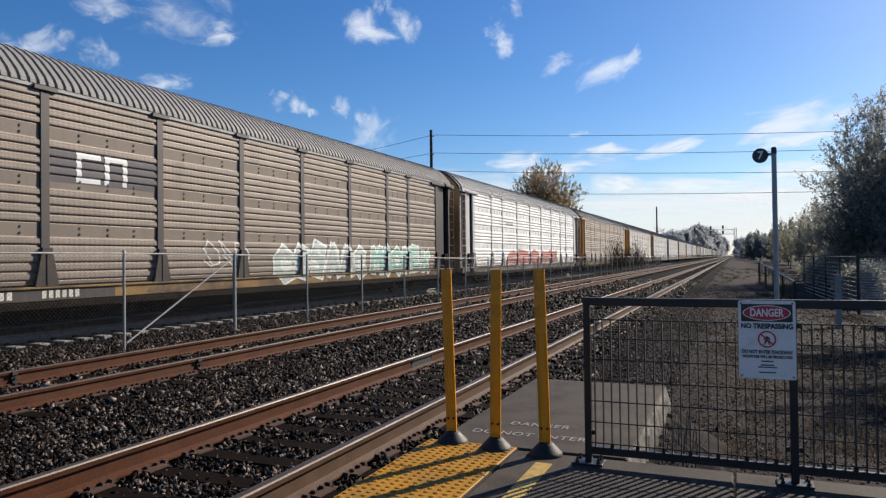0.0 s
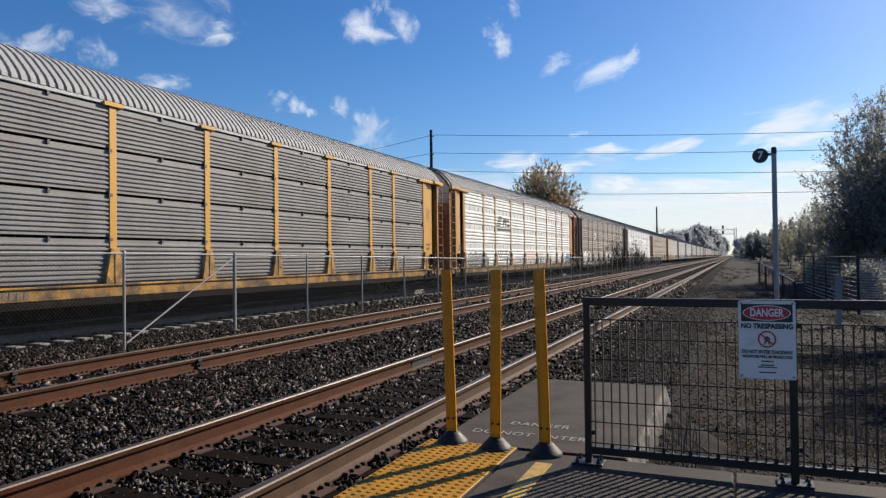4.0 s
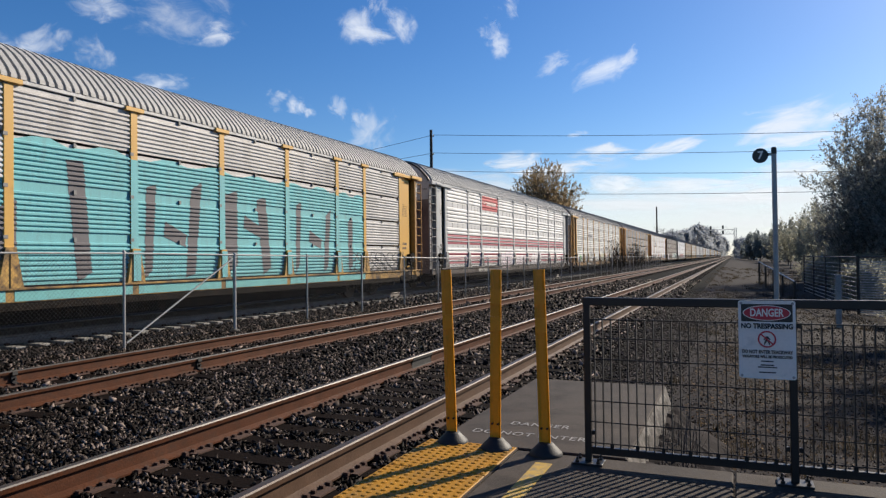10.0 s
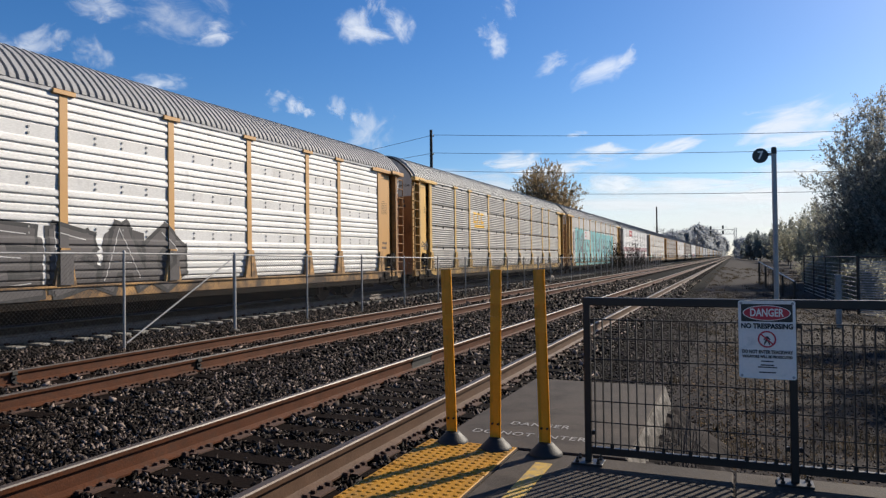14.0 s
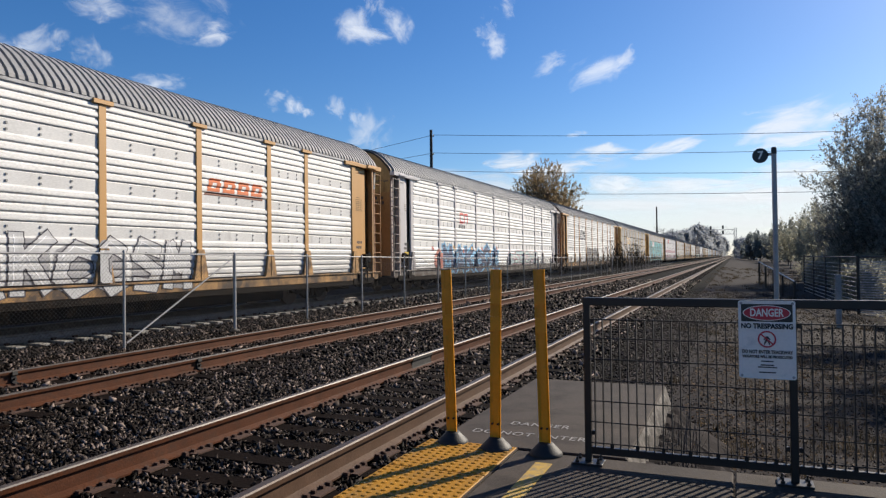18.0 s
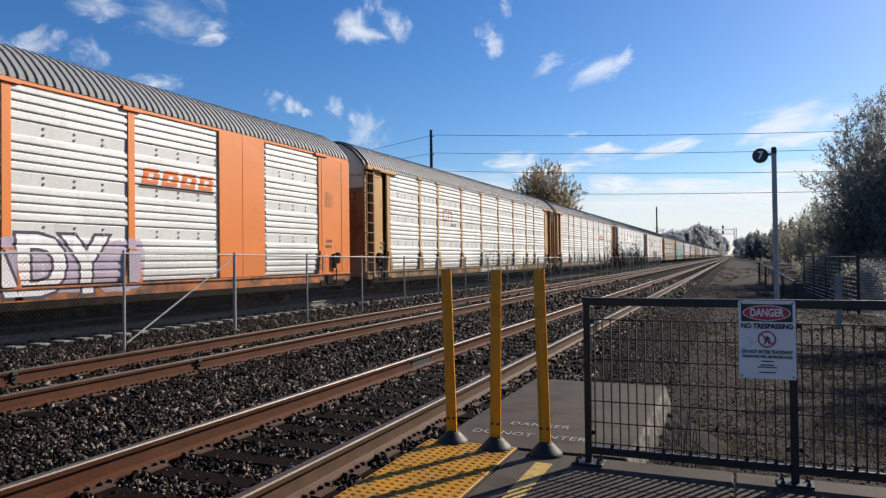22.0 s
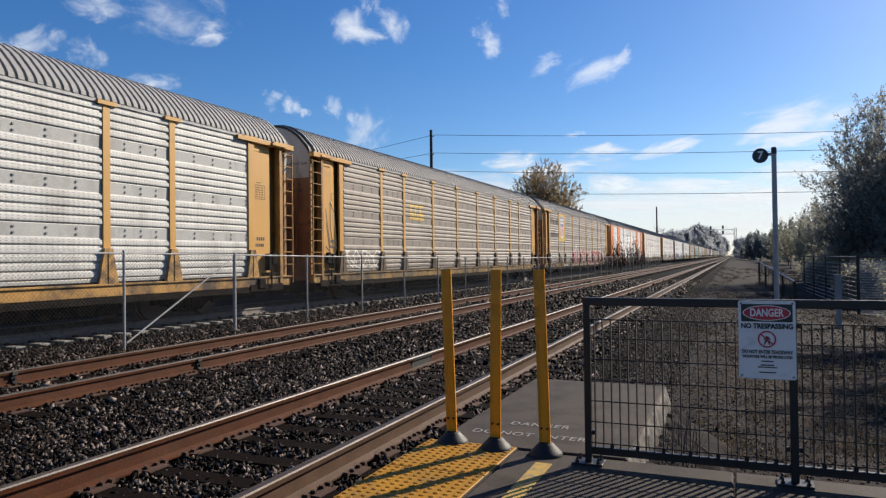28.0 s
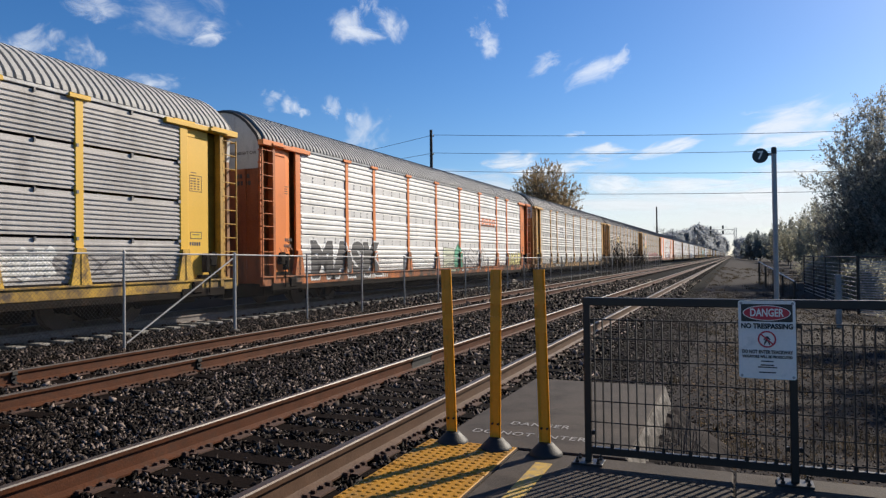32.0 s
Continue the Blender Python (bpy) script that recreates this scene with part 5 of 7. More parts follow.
# ---------------------------------------------------------------- poles and wires
def pole(x, y, h, label, arms=(), r=0.16):
    t = thing("utility_pole", label, "utility pole", "wooden poles", at=pose(x, y, ground_z(y)))
    part("shaft", Build().tube((0, 0, -0.5), (0, 0, h - ground_z(y)), r, 10, r * 0.68), M_POLEW, t)
    for z in arms:
        part("insulator", Build().lathe([(0.05, 0), (0.09, 0.05), (0.05, 0.09), (0.09, 0.13), (0.04, 0.2)], 8, (0.0, -0.28, z - ground_z(y) - 0.1)), M_GALV, t)
        part("bracket", Build().tube((0, 0, z - ground_z(y) - 0.08), (0, -0.30, z - ground_z(y) - 0.06), 0.03, 6), M_GALVD, t, "steel insulator bracket")
    return t


pole(67.9, 30.0, 15.35, "tall tarred wooden utility pole behind the train", (14.7, 12.75, 10.85, 8.9), 0.22)
pole(163, 16.1, 12.6, "slim dark signal-line pole behind the train", (11.5,), 0.22)
pole(67.9, -17.5, 12.0, "wooden utility pole hidden among the trees", (11.4, 9.9, 8.1, 6.5), 0.20)


def span(a, c, sag, r=0.022):
    a, c = Vector(a), Vector(c)
    b = Build()
    n = 16
    for i in range(n + 1):
        f = i / n
        q = a.lerp(c, f) - Vector((0, 0, sag * 4 * f * (1 - f)))
        for k in range(4):
            b.v.append((q.x + r * math.cos(1.571 * k), q.y, q.z + r * math.sin(1.571 * k)))
        if i:
            for k in range(4):
                b.f.append((4 * i - 4 + k, 4 * i - 4 + (k + 1) % 4, 4 * i + (k + 1) % 4, 4 * i + k))
                b.mi.append(0)
    return thing("overhead_wire", "thin dark overhead wire strung across the tracks", "wire", "overhead wires", shape=b, material=M_SIGNK)


for z0, z1 in ((14.78, 11.55), (12.83, 10.07), (10.90, 8.20), (8.55, 6.62)):
    span((67.9, 29.7, z0), (67.9, -17.5, z1), 0.32)
span((67.9, 30, 14.75), (88.7, 70, 15.4), 0.3)
span((67.9, 30, 12.8), (88.7, 70, 14.6), 0.3)

# numbered marker on a steel pole
t = thing("milepost", "steel pole with a round dark number plate", "marker pole", at=pose(21, -1.055, ground_z(-1.05)))
part("shaft", Build().tube((0, 0, -0.3), (0, 0, 4.72), 0.066, 14), M_GALV, t, "galvanised pole")
part("pole_cap", Build().lathe([(0.072, 0.0), (0.072, 0.16), (0.05, 0.19)], 14, (0, 0, 4.56)), M_GALVD, t, "dark pole cap")
part("bracket", Build().box(-0.03, 0.03, 0.05, 0.22, 4.52, 4.60, 0.01), M_GALV, t)
part("number_plate", Build().tube((-0.03, 0.345, 4.535), (0.0, 0.345, 4.535), 0.205, 28), M_SIGNK, t, "round black number plate")
part("number", words("7", 0.30, M_SIGNW, 0.006), None, t, "white figure seven", pose(-0.036, 0.345, 4.535, rx=90, rz=-90))

# ---------------------------------------------------------------- yard fence beside the line
t = thing("yard_fence", "grey slatted yard fence with dark posts beside the line", "fence")
M_SLAT = mat("grey_fence_slat", (0.40, 0.385, 0.37), 0.6, var=0.3, scale=3, grain=30, bump=0.05)
CORNERS = [(40, -3.32), (36.4, -3.42), (32.8, -3.52), (29.4, -3.62), (26.0, -3.72), (24.6, -5.5), (23.2, -7.3), (21.8, -9.1), (20.4, -10.9)]
for i, (x, y) in enumerate(CORNERS):
    part("post", Build().tube((x, y, -0.9), (x, y, 1.33), 0.055 if i == 4 else 0.038, 8), M_BLACK, t)
for i, ((xa, ya), (xb, yb)) in enumerate(zip(CORNERS, CORNERS[1:])):
    part("top_rail", Build().tube((xa, ya, 1.28), (xb, yb, 1.28), 0.028, 6), M_GALVD, t)
    d = Vector((xb - xa, yb - ya, 0))
    nrm = Vector((-d.y, d.x, 0)).normalized() * 0.006
    w = 0.034 if i >= 4 else 0.022
    q = [Vector((0, 0, 0)), d, d + Vector((0, 0, w)), Vector((0, 0, w))]
    b = Build().poly([p + nrm for p in q]).poly([p - nrm for p in reversed(q)])
    b.poly([q[3] + nrm, q[2] + nrm, q[2] - nrm, q[3] - nrm]).poly([q[0] - nrm, q[1] - nrm, q[1] + nrm, q[0] + nrm])
    slat = b.mesh("slat", M_SLAT)
    for k in range(22 if i >= 4 else 12):
        part("slat", slat, None, t, at=pose(xa, ya, -0.62 + k * (0.082 if i >= 4 else 0.15)))

t = thing("stair_rail", "dark low rail with a pale sloping top pipe", "railing")
RAILP = [(46.0, -1.38, 0.97), (42, -1.58, 0.80), (38, -1.78, 0.65), (34, -1.96, 0.49), (30.0, -2.14, 0.33)]
for (xa, ya, za), (xb, yb, zb) in zip(RAILP, RAILP[1:]):
    part("handrail", Build().tube((xa, ya, za), (xb, yb, zb), 0.030, 8), M_GALV, t, "pale sloping top pipe")
    for k in range(5):
        f = k / 5
        x, y, z = xa + (xb - xa) * f, ya + (yb - ya) * f, za + (zb - za) * f
        part("baluster", Build().tube((x, y, ground_z(y) - 0.1), (x, y, z - 0.03), 0.012, 4, caps=False), M_BLACK, t)
for x, y, z in RAILP:
    part("post", Build().tube((x, y, -0.8), (x, y, z), 0.05, 8), M_BLACK, t)

b = Build().box(-0.06, 0.06, -0.065, 0.065, -0.3, 1.36, 0.02)
thing("marker_stake", "weathered grey marker stake in the verge", "stake", at=pose(20, -2.42, ground_z(-2.42)), shape=b, material=mat("weathered_grey_wood", (0.30, 0.28, 0.26), 0.9, var=0.3, scale=4, grain=30, bump=0.3, streak=True))

# ---------------------------------------------------------------- signal bridge
t = thing("signal_bridge", "steel signal bridge spanning the tracks with dark signal heads", "signal bridge", at=pose(320, 0, 0))
M_GANTRY = mat("grey_gantry_steel", (0.22, 0.22, 0.23), 0.6, 0.3, var=0.2, bump=0.05)
for y in (-0.6, 16.2):
    b = Build()
    for dx in (-0.6, 0.6):
        for dy in (-0.5, 0.5):
            b.tube((dx, y + dy, -1.0), (dx, y + dy, 12.9), 0.09, 5)
    for k in range(9):
        z = k * 1.5 - 0.5
        b.tube((-0.6, y - 0.5, z), (-0.6, y + 0.5, z + 1.5), 0.06, 4)
        b.tube((0.6, y + 0.5, z), (0.6, y - 0.5, z + 1.5), 0.06, 4)
        b.tube((-0.6, y - 0.5, z + 1.5), (-0.6, y + 0.5, z + 1.5), 0.06, 4)
    part("tower", b, M_GANTRY, t, "lattice tower")
b = Build()
for z in (10.5, 12.5):
    for dx in (-0.6, 0.6):
        b.tube((dx, -0.4, z), (dx, 16.4, z), 0.09, 5)
for k in range(11):
    y = k * 1.45
    b.tube((-0.6, y, 10.5), (-0.6, y + 0.7, 12.5), 0.04, 4)
    b.tube((-0.6, y + 0.7, 12.5), (-0.6, y + 1.4, 10.5), 0.04, 4)
part("truss", b, M_GANTRY, t, "lattice truss")
part("walkway_rail", Build().tube((0.6, 2.5, 13.6), (0.6, 10.5, 13.6), 0.05, 5).tube((0.6, 2.6, 12.5), (0.6, 2.6, 13.6), 0.05, 4).tube((0.6, 10.4, 12.5), (0.6, 10.4, 13.6), 0.05, 4), M_GANTRY, t)
for y, z in ((4.3, 13.5), (4.3, 11.3), (9.2, 13.3), (9.2, 11.3), (15.7, 13.1)):
    b = Build().tube((-0.9, y, z), (-0.8, y, z), 0.42, 14).box(-0.8, -0.4, y - 0.36, y + 0.36, z - 0.75, z + 0.75, 0.05)
    part("signal_head", b, M_SIGNK, t, "round dark signal head")
b = Build().box(-8, 8, -3, 3, -1, 4.5, 0.1).prism([(-3.3, 4.4), (3.3, 4.4), (0, 6.0)], -8.4, 8.4)
thing("line_side_hut", "small grey building beside the distant track", "building", at=pose(560, -6.5, 0), shape=b, material=mat("grey_siding", (0.28, 0.28, 0.29), 0.8, var=0.2, scale=0.5, grain=5))

# ---------------------------------------------------------------- clouds
def cloud_mat(name, dense, scale, edge, soft, glow):
    """A white drift with a ragged edge, thinning outwards."""
    m = bpy.data.materials.new(name)
    m.use_nodes = True
    nt = m.node_tree
    n = nt.nodes
    n.remove(n["Principled BSDF"])
    tc, info = n.new("ShaderNodeTexCoord"), n.new("ShaderNodeObjectInfo")
    seed = n.new("ShaderNodeMath")
    seed.operation = "MULTIPLY"
    seed.inputs[1].default_value = 91.0
    wire(nt, info.outputs["Random"], seed.inputs[0])
    add = n.new("ShaderNodeVectorMath")
    wire(nt, tc.outputs["Object"], add.inputs[0])
    wire(nt, seed.outputs[0], add.inputs[1])
    tex = n.new("ShaderNodeTexNoise")
    tex.inputs["Scale"].default_value, tex.inputs["Detail"].default_value, tex.inputs["Roughness"].default_value, tex.inputs["Distortion"].default_value = scale, 7, 0.58, 0.5
    wire(nt, add.outputs[0], tex.inputs["Vector"])
    ln = n.new("ShaderNodeVectorMath")
    ln.operation = "LENGTH"
    wire(nt, tc.outputs["Object"], ln.inputs[0])
    fall = n.new("ShaderNodeMapRange")
    fall.interpolation_type = "SMOOTHSTEP"
    fall.inputs["From Min"].default_value, fall.inputs["From Max"].default_value = 0.05, 0.98
    fall.inputs["To Min"].default_value, fall.inputs["To Max"].default_value = 0.45, -1.0
    wire(nt, ln.outputs["Value"], fall.inputs["Value"])
    swing = n.new("ShaderNodeMapRange")
    swing.clamp = False
    swing.inputs["From Min"].default_value, swing.inputs["From Max"].default_value = 0.3, 0.7
    swing.inputs["To Min"].default_value, swing.inputs["To Max"].default_value = -0.6, 0.6
    wire(nt, tex.outputs["Fac"], swing.inputs["Value"])
    tot = n.new("ShaderNodeMath")
    wire(nt, swing.outputs[0], tot.inputs[0])
    wire(nt, fall.outputs[0], tot.inputs[1])
    cut = n.new("ShaderNodeMapRange")
    cut.interpolation_type = "SMOOTHSTEP"
    cut.inputs["From Min"].default_value, cut.inputs["From Max"].default_value = edge, edge + soft
    cut.inputs["To Max"].default_value = dense
    wire(nt, tot.outputs[0], cut.inputs["Value"])
    em, tr, mx = n.new("ShaderNodeEmission"), n.new("ShaderNodeBsdfTransparent"), n.new("ShaderNodeMixShader")
    em.inputs["Color"].default_value, em.inputs["Strength"].default_value = (0.93, 0.96, 1.0, 1), glow
    wire(nt, cut.outputs[0], mx.inputs[0])
    wire(nt, tr.outputs[0], mx.inputs[1])
    wire(nt, em.outputs[0], mx.inputs[2])
    wire(nt, mx.outputs[0], n["Material Output"].inputs["Surface"])
    return m


def cloud_mesh(name, m):
    """A slightly domed drift, one unit in half-width."""
    b = Build()
    n = 10
    for j in range(n + 1):
        for i in range(n + 1):
            x, y = 2 * i / n - 1, 2 * j / n - 1
            b.v.append((x, y, 0.12 * (1 - x * x) * (1 - y * y)))
    for j in range(n):
        for i in range(n):
            k = j * (n + 1) + i
            b.f.append((k, k + 1, k + n + 2, k + n + 1))
            b.mi.append(0)
    return b.mesh(name, m, smooth=True, fix=False)


CLOUDS = {
    "puff": cloud_mesh("cloud", cloud_mat("cloud_puff", 0.68, 1.7, -0.42, 1.55, 0.72)),
    "wisp": cloud_mesh("cloud", cloud_mat("cloud_wisp", 0.45, 2.0, -0.1, 1.1, 0.70)),
    "veil": cloud_mesh("cloud", cloud_mat("cloud_veil", 0.5, 2.8, -0.3, 1.5, 0.66)),
    "bank": cloud_mesh("cloud", cloud_mat("cloud_bank", 0.64, 2.6, -0.8, 1.3, 0.62)),
    "sheet": cloud_mesh("cloud", cloud_mat("cloud_sheet", 0.80, 1.9, -0.45, 1.1, 0.66)),
}
SKYFLOAT = []


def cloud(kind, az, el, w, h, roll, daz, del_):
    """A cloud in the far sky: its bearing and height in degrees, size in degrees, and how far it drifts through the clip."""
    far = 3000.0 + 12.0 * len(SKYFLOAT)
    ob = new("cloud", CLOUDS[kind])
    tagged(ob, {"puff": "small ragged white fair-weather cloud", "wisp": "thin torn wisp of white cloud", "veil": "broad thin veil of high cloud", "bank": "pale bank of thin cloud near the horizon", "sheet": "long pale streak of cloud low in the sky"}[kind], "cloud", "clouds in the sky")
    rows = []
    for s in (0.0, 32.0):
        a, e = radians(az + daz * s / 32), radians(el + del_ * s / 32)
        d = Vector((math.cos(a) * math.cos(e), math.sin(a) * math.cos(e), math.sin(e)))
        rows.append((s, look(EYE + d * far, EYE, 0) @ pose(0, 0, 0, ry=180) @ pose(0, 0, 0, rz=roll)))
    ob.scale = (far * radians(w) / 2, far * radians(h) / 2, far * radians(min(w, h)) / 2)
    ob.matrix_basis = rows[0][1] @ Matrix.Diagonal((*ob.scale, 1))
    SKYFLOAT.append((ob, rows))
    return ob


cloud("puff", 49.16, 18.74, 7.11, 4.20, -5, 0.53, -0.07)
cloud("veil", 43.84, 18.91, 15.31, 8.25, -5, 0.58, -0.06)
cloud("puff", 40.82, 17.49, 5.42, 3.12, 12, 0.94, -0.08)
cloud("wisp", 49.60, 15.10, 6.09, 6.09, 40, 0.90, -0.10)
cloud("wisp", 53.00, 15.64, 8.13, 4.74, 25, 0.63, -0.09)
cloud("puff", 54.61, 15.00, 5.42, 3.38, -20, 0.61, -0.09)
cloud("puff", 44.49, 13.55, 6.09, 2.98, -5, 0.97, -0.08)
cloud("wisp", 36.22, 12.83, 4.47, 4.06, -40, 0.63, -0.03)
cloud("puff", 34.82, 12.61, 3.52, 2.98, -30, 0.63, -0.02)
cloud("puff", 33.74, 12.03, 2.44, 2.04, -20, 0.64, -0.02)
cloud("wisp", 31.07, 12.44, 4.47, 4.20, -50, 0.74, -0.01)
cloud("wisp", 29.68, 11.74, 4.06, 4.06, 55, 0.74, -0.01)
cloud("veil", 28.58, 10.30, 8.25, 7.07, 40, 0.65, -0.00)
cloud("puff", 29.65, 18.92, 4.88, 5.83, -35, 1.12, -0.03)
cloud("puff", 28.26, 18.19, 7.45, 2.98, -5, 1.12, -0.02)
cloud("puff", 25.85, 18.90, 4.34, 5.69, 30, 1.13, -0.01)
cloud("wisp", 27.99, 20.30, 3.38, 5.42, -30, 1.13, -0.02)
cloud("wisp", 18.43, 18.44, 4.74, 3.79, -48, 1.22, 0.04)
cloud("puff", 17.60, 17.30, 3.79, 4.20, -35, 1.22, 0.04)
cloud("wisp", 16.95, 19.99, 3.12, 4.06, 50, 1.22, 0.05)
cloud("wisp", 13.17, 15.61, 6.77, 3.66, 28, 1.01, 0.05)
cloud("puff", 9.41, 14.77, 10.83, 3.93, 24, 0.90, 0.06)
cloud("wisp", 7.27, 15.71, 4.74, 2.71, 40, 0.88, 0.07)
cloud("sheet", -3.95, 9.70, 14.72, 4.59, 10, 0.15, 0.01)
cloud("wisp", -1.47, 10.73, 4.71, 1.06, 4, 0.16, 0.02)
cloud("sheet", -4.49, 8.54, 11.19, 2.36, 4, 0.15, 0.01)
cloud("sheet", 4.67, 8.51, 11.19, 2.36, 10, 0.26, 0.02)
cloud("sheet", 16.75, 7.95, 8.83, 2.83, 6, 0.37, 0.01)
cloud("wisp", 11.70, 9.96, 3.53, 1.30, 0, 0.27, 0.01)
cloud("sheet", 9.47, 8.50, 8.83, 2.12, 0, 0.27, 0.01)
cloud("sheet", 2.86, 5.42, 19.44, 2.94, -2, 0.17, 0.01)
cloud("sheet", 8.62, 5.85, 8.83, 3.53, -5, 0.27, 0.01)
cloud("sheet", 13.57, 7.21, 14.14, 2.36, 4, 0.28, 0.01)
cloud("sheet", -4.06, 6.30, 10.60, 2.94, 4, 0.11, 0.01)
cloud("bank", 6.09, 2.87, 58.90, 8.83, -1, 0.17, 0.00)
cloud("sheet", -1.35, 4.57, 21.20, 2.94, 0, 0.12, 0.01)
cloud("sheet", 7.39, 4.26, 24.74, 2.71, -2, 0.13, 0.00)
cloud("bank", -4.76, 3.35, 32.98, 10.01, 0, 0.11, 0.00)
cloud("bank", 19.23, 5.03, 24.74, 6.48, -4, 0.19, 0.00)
# Added bank that covers the sky's yellow glow low on the horizon.
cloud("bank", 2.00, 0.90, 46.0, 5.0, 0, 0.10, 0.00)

# ---------------------------------------------------------------- markings and graffiti on the train
PAINT = {}


def paint_mat(c, rough=0.72, worn=0.25):
    key = tuple(c)
    if key not in PAINT:
        PAINT[key] = mat("sprayed_paint", c, rough, var=0.14, scale=2.2, grain=40, bump=0.04, dirt=tuple(0.6 * v + 0.06 for v in c), dirt_amount=worn, streak=True)
    return PAINT[key]


def edges_of(style):
    zs = []
    for r in range(4):
        zs += [Z0 + r * PANEL_H + z for z, d in PROF["low" if style == "wide" and r == 0 else style] if d >= 0]
    return sorted(set(round(z, 4) for z in zs))


ZCUT = {s: edges_of(s) for s in ("wide", "fine")}


def on_side(name, index, shapes, colour, lift=0.004, label="", flat_at=None, posts=False):
    """Paint laid on a wagon's ribbed near side, following its ribs. shapes: outlines of (x, z), or a mesh of writing with its place (mesh, x, z)."""
    car = CARS[index]
    style = [lv for t, i, lv in WAGONS if i == index][0].style
    bm = bmesh.new()
    for order, s in enumerate(shapes):
        if isinstance(s[0], bpy.types.Mesh):
            me, x, z = s
            vs = [bm.verts.new((x + v.co.x, 0, z + v.co.y)) for v in me.vertices]
            for p in me.polygons:
                try:
                    bm.faces.new([vs[i] for i in p.vertices])
                except ValueError:
                    pass
        else:
            bm.faces.new([bm.verts.new((x, -0.00025 * (order % 12), z)) for x, z in s])
    low, over = None, []
    if posts:
        first, last = min(v.co.x for v in bm.verts), max(v.co.x for v in bm.verts)
        for x in [p for p in POST_X[1:-1] if first - 0.1 < p < last + 0.1]:
            for half, z0, z1, y in ((0.102, Z0 + 0.70, 9.0, -SIDE - 0.043), (0.15, Z0, Z0 + 0.695, -SIDE - 0.116)):
                c = bm.copy()
                for co, no in (((x - half, 0, 0), (-1, 0, 0)), ((x + half, 0, 0), (1, 0, 0)), ((0, 0, z0), (0, 0, -1)), ((0, 0, z1), (0, 0, 1))):
                    bmesh.ops.bisect_plane(c, geom=c.verts[:] + c.edges[:] + c.faces[:], plane_co=co, plane_no=no, clear_outer=True)
                for v in c.verts:
                    v.co.y += y - lift
                patch = bpy.data.meshes.new("patch")
                c.to_mesh(patch)
                c.free()
                over.append(patch)
    lo, hi = min(v.co.z for v in bm.verts), max(v.co.z for v in bm.verts)
    if flat_at is None:
        if lo < 0.90:
            low = bm.copy()
            bmesh.ops.bisect_plane(low, geom=low.verts[:] + low.edges[:] + low.faces[:], plane_co=(0, 0, 0.895), plane_no=(0, 0, 1), clear_outer=True)
            bmesh.ops.bisect_plane(low, geom=low.verts[:] + low.edges[:] + low.faces[:], plane_co=(0, 0, 0.672), plane_no=(0, 0, 1), clear_inner=True)
        if lo < Z0:
            bmesh.ops.bisect_plane(bm, geom=bm.verts[:] + bm.edges[:] + bm.faces[:], plane_co=(0, 0, Z0 + 0.001), plane_no=(0, 0, 1), clear_inner=True)
        for z in ZCUT[style]:
            if lo < z < hi:
                bmesh.ops.bisect_plane(bm, geom=bm.verts[:] + bm.edges[:] + bm.faces[:], plane_co=(0, 0, z), plane_no=(0, 0, 1), dist=1e-5)
    for v in bm.verts:
        if flat_at is not None:
            v.co.y += flat_at - lift
        else:
            v.co.y += -SIDE - depth_at(style, v.co.z) - lift
    if low:
        for v in low.verts:
            v.co.y += SILL_Y - lift
        patch = bpy.data.meshes.new("patch")
        low.to_mesh(patch)
        low.free()
        bm.from_mesh(patch)
        bpy.data.meshes.remove(patch)
    for patch in over:
        bm.from_mesh(patch)
        bpy.data.meshes.remove(patch)
    bm.normal_update()
    for f in bm.faces:
        if f.normal.y > 0:
            f.normal_flip()
    me = bpy.data.meshes.new(name)
    bm.to_mesh(me)
    bm.free()
    me.materials.append(paint_mat(colour))
    return part(name, me, None, car, label)


def at_bay(u):
    """Place along a wagon from a bay number with its fraction."""
    k = min(int(u), 8)
    return POST_X[k] + (u - k) * BAYS[k]


def rect(x0, x1, z0, z1, slant=0.0):
    return [(x0, z0), (x1, z0), (x1 + slant, z1), (x0 + slant, z1)]


def stroke(pts, w):
    """A band of width w along a line of points."""
    out = []
    for (xa, za), (xb, zb) in zip(pts, pts[1:]):
        d = Vector((xb - xa, zb - za))
        if d.length < 1e-4:
            continue
        n = Vector((-d.y, d.x)).normalized() * (w / 2)
        e = d.normalized() * (w * 0.35)
        out.append([(xa - e.x + n.x, za - e.y + n.y), (xa - e.x - n.x, za - e.y - n.y), (xb + e.x - n.x, zb + e.y - n.y), (xb + e.x + n.x, zb + e.y + n.y)])
    return out


def bubble(cx, cz, w, h, rng, grow=0.0, seed=0):
    r = random.Random(seed)
    pts = []
    n = 18
    for i in range(n):
        a = 2 * math.pi * i / n
        c, s = math.cos(a), math.sin(a)
        q = 1.0 / max(abs(c), abs(s)) ** 0.55 * (0.88 + 0.16 * r.random())
        pts.append((cx + (w * 0.5 * q * 0.86 + grow) * c, cz + (h * 0.5 * q * 0.86 + grow) * s))
    return pts


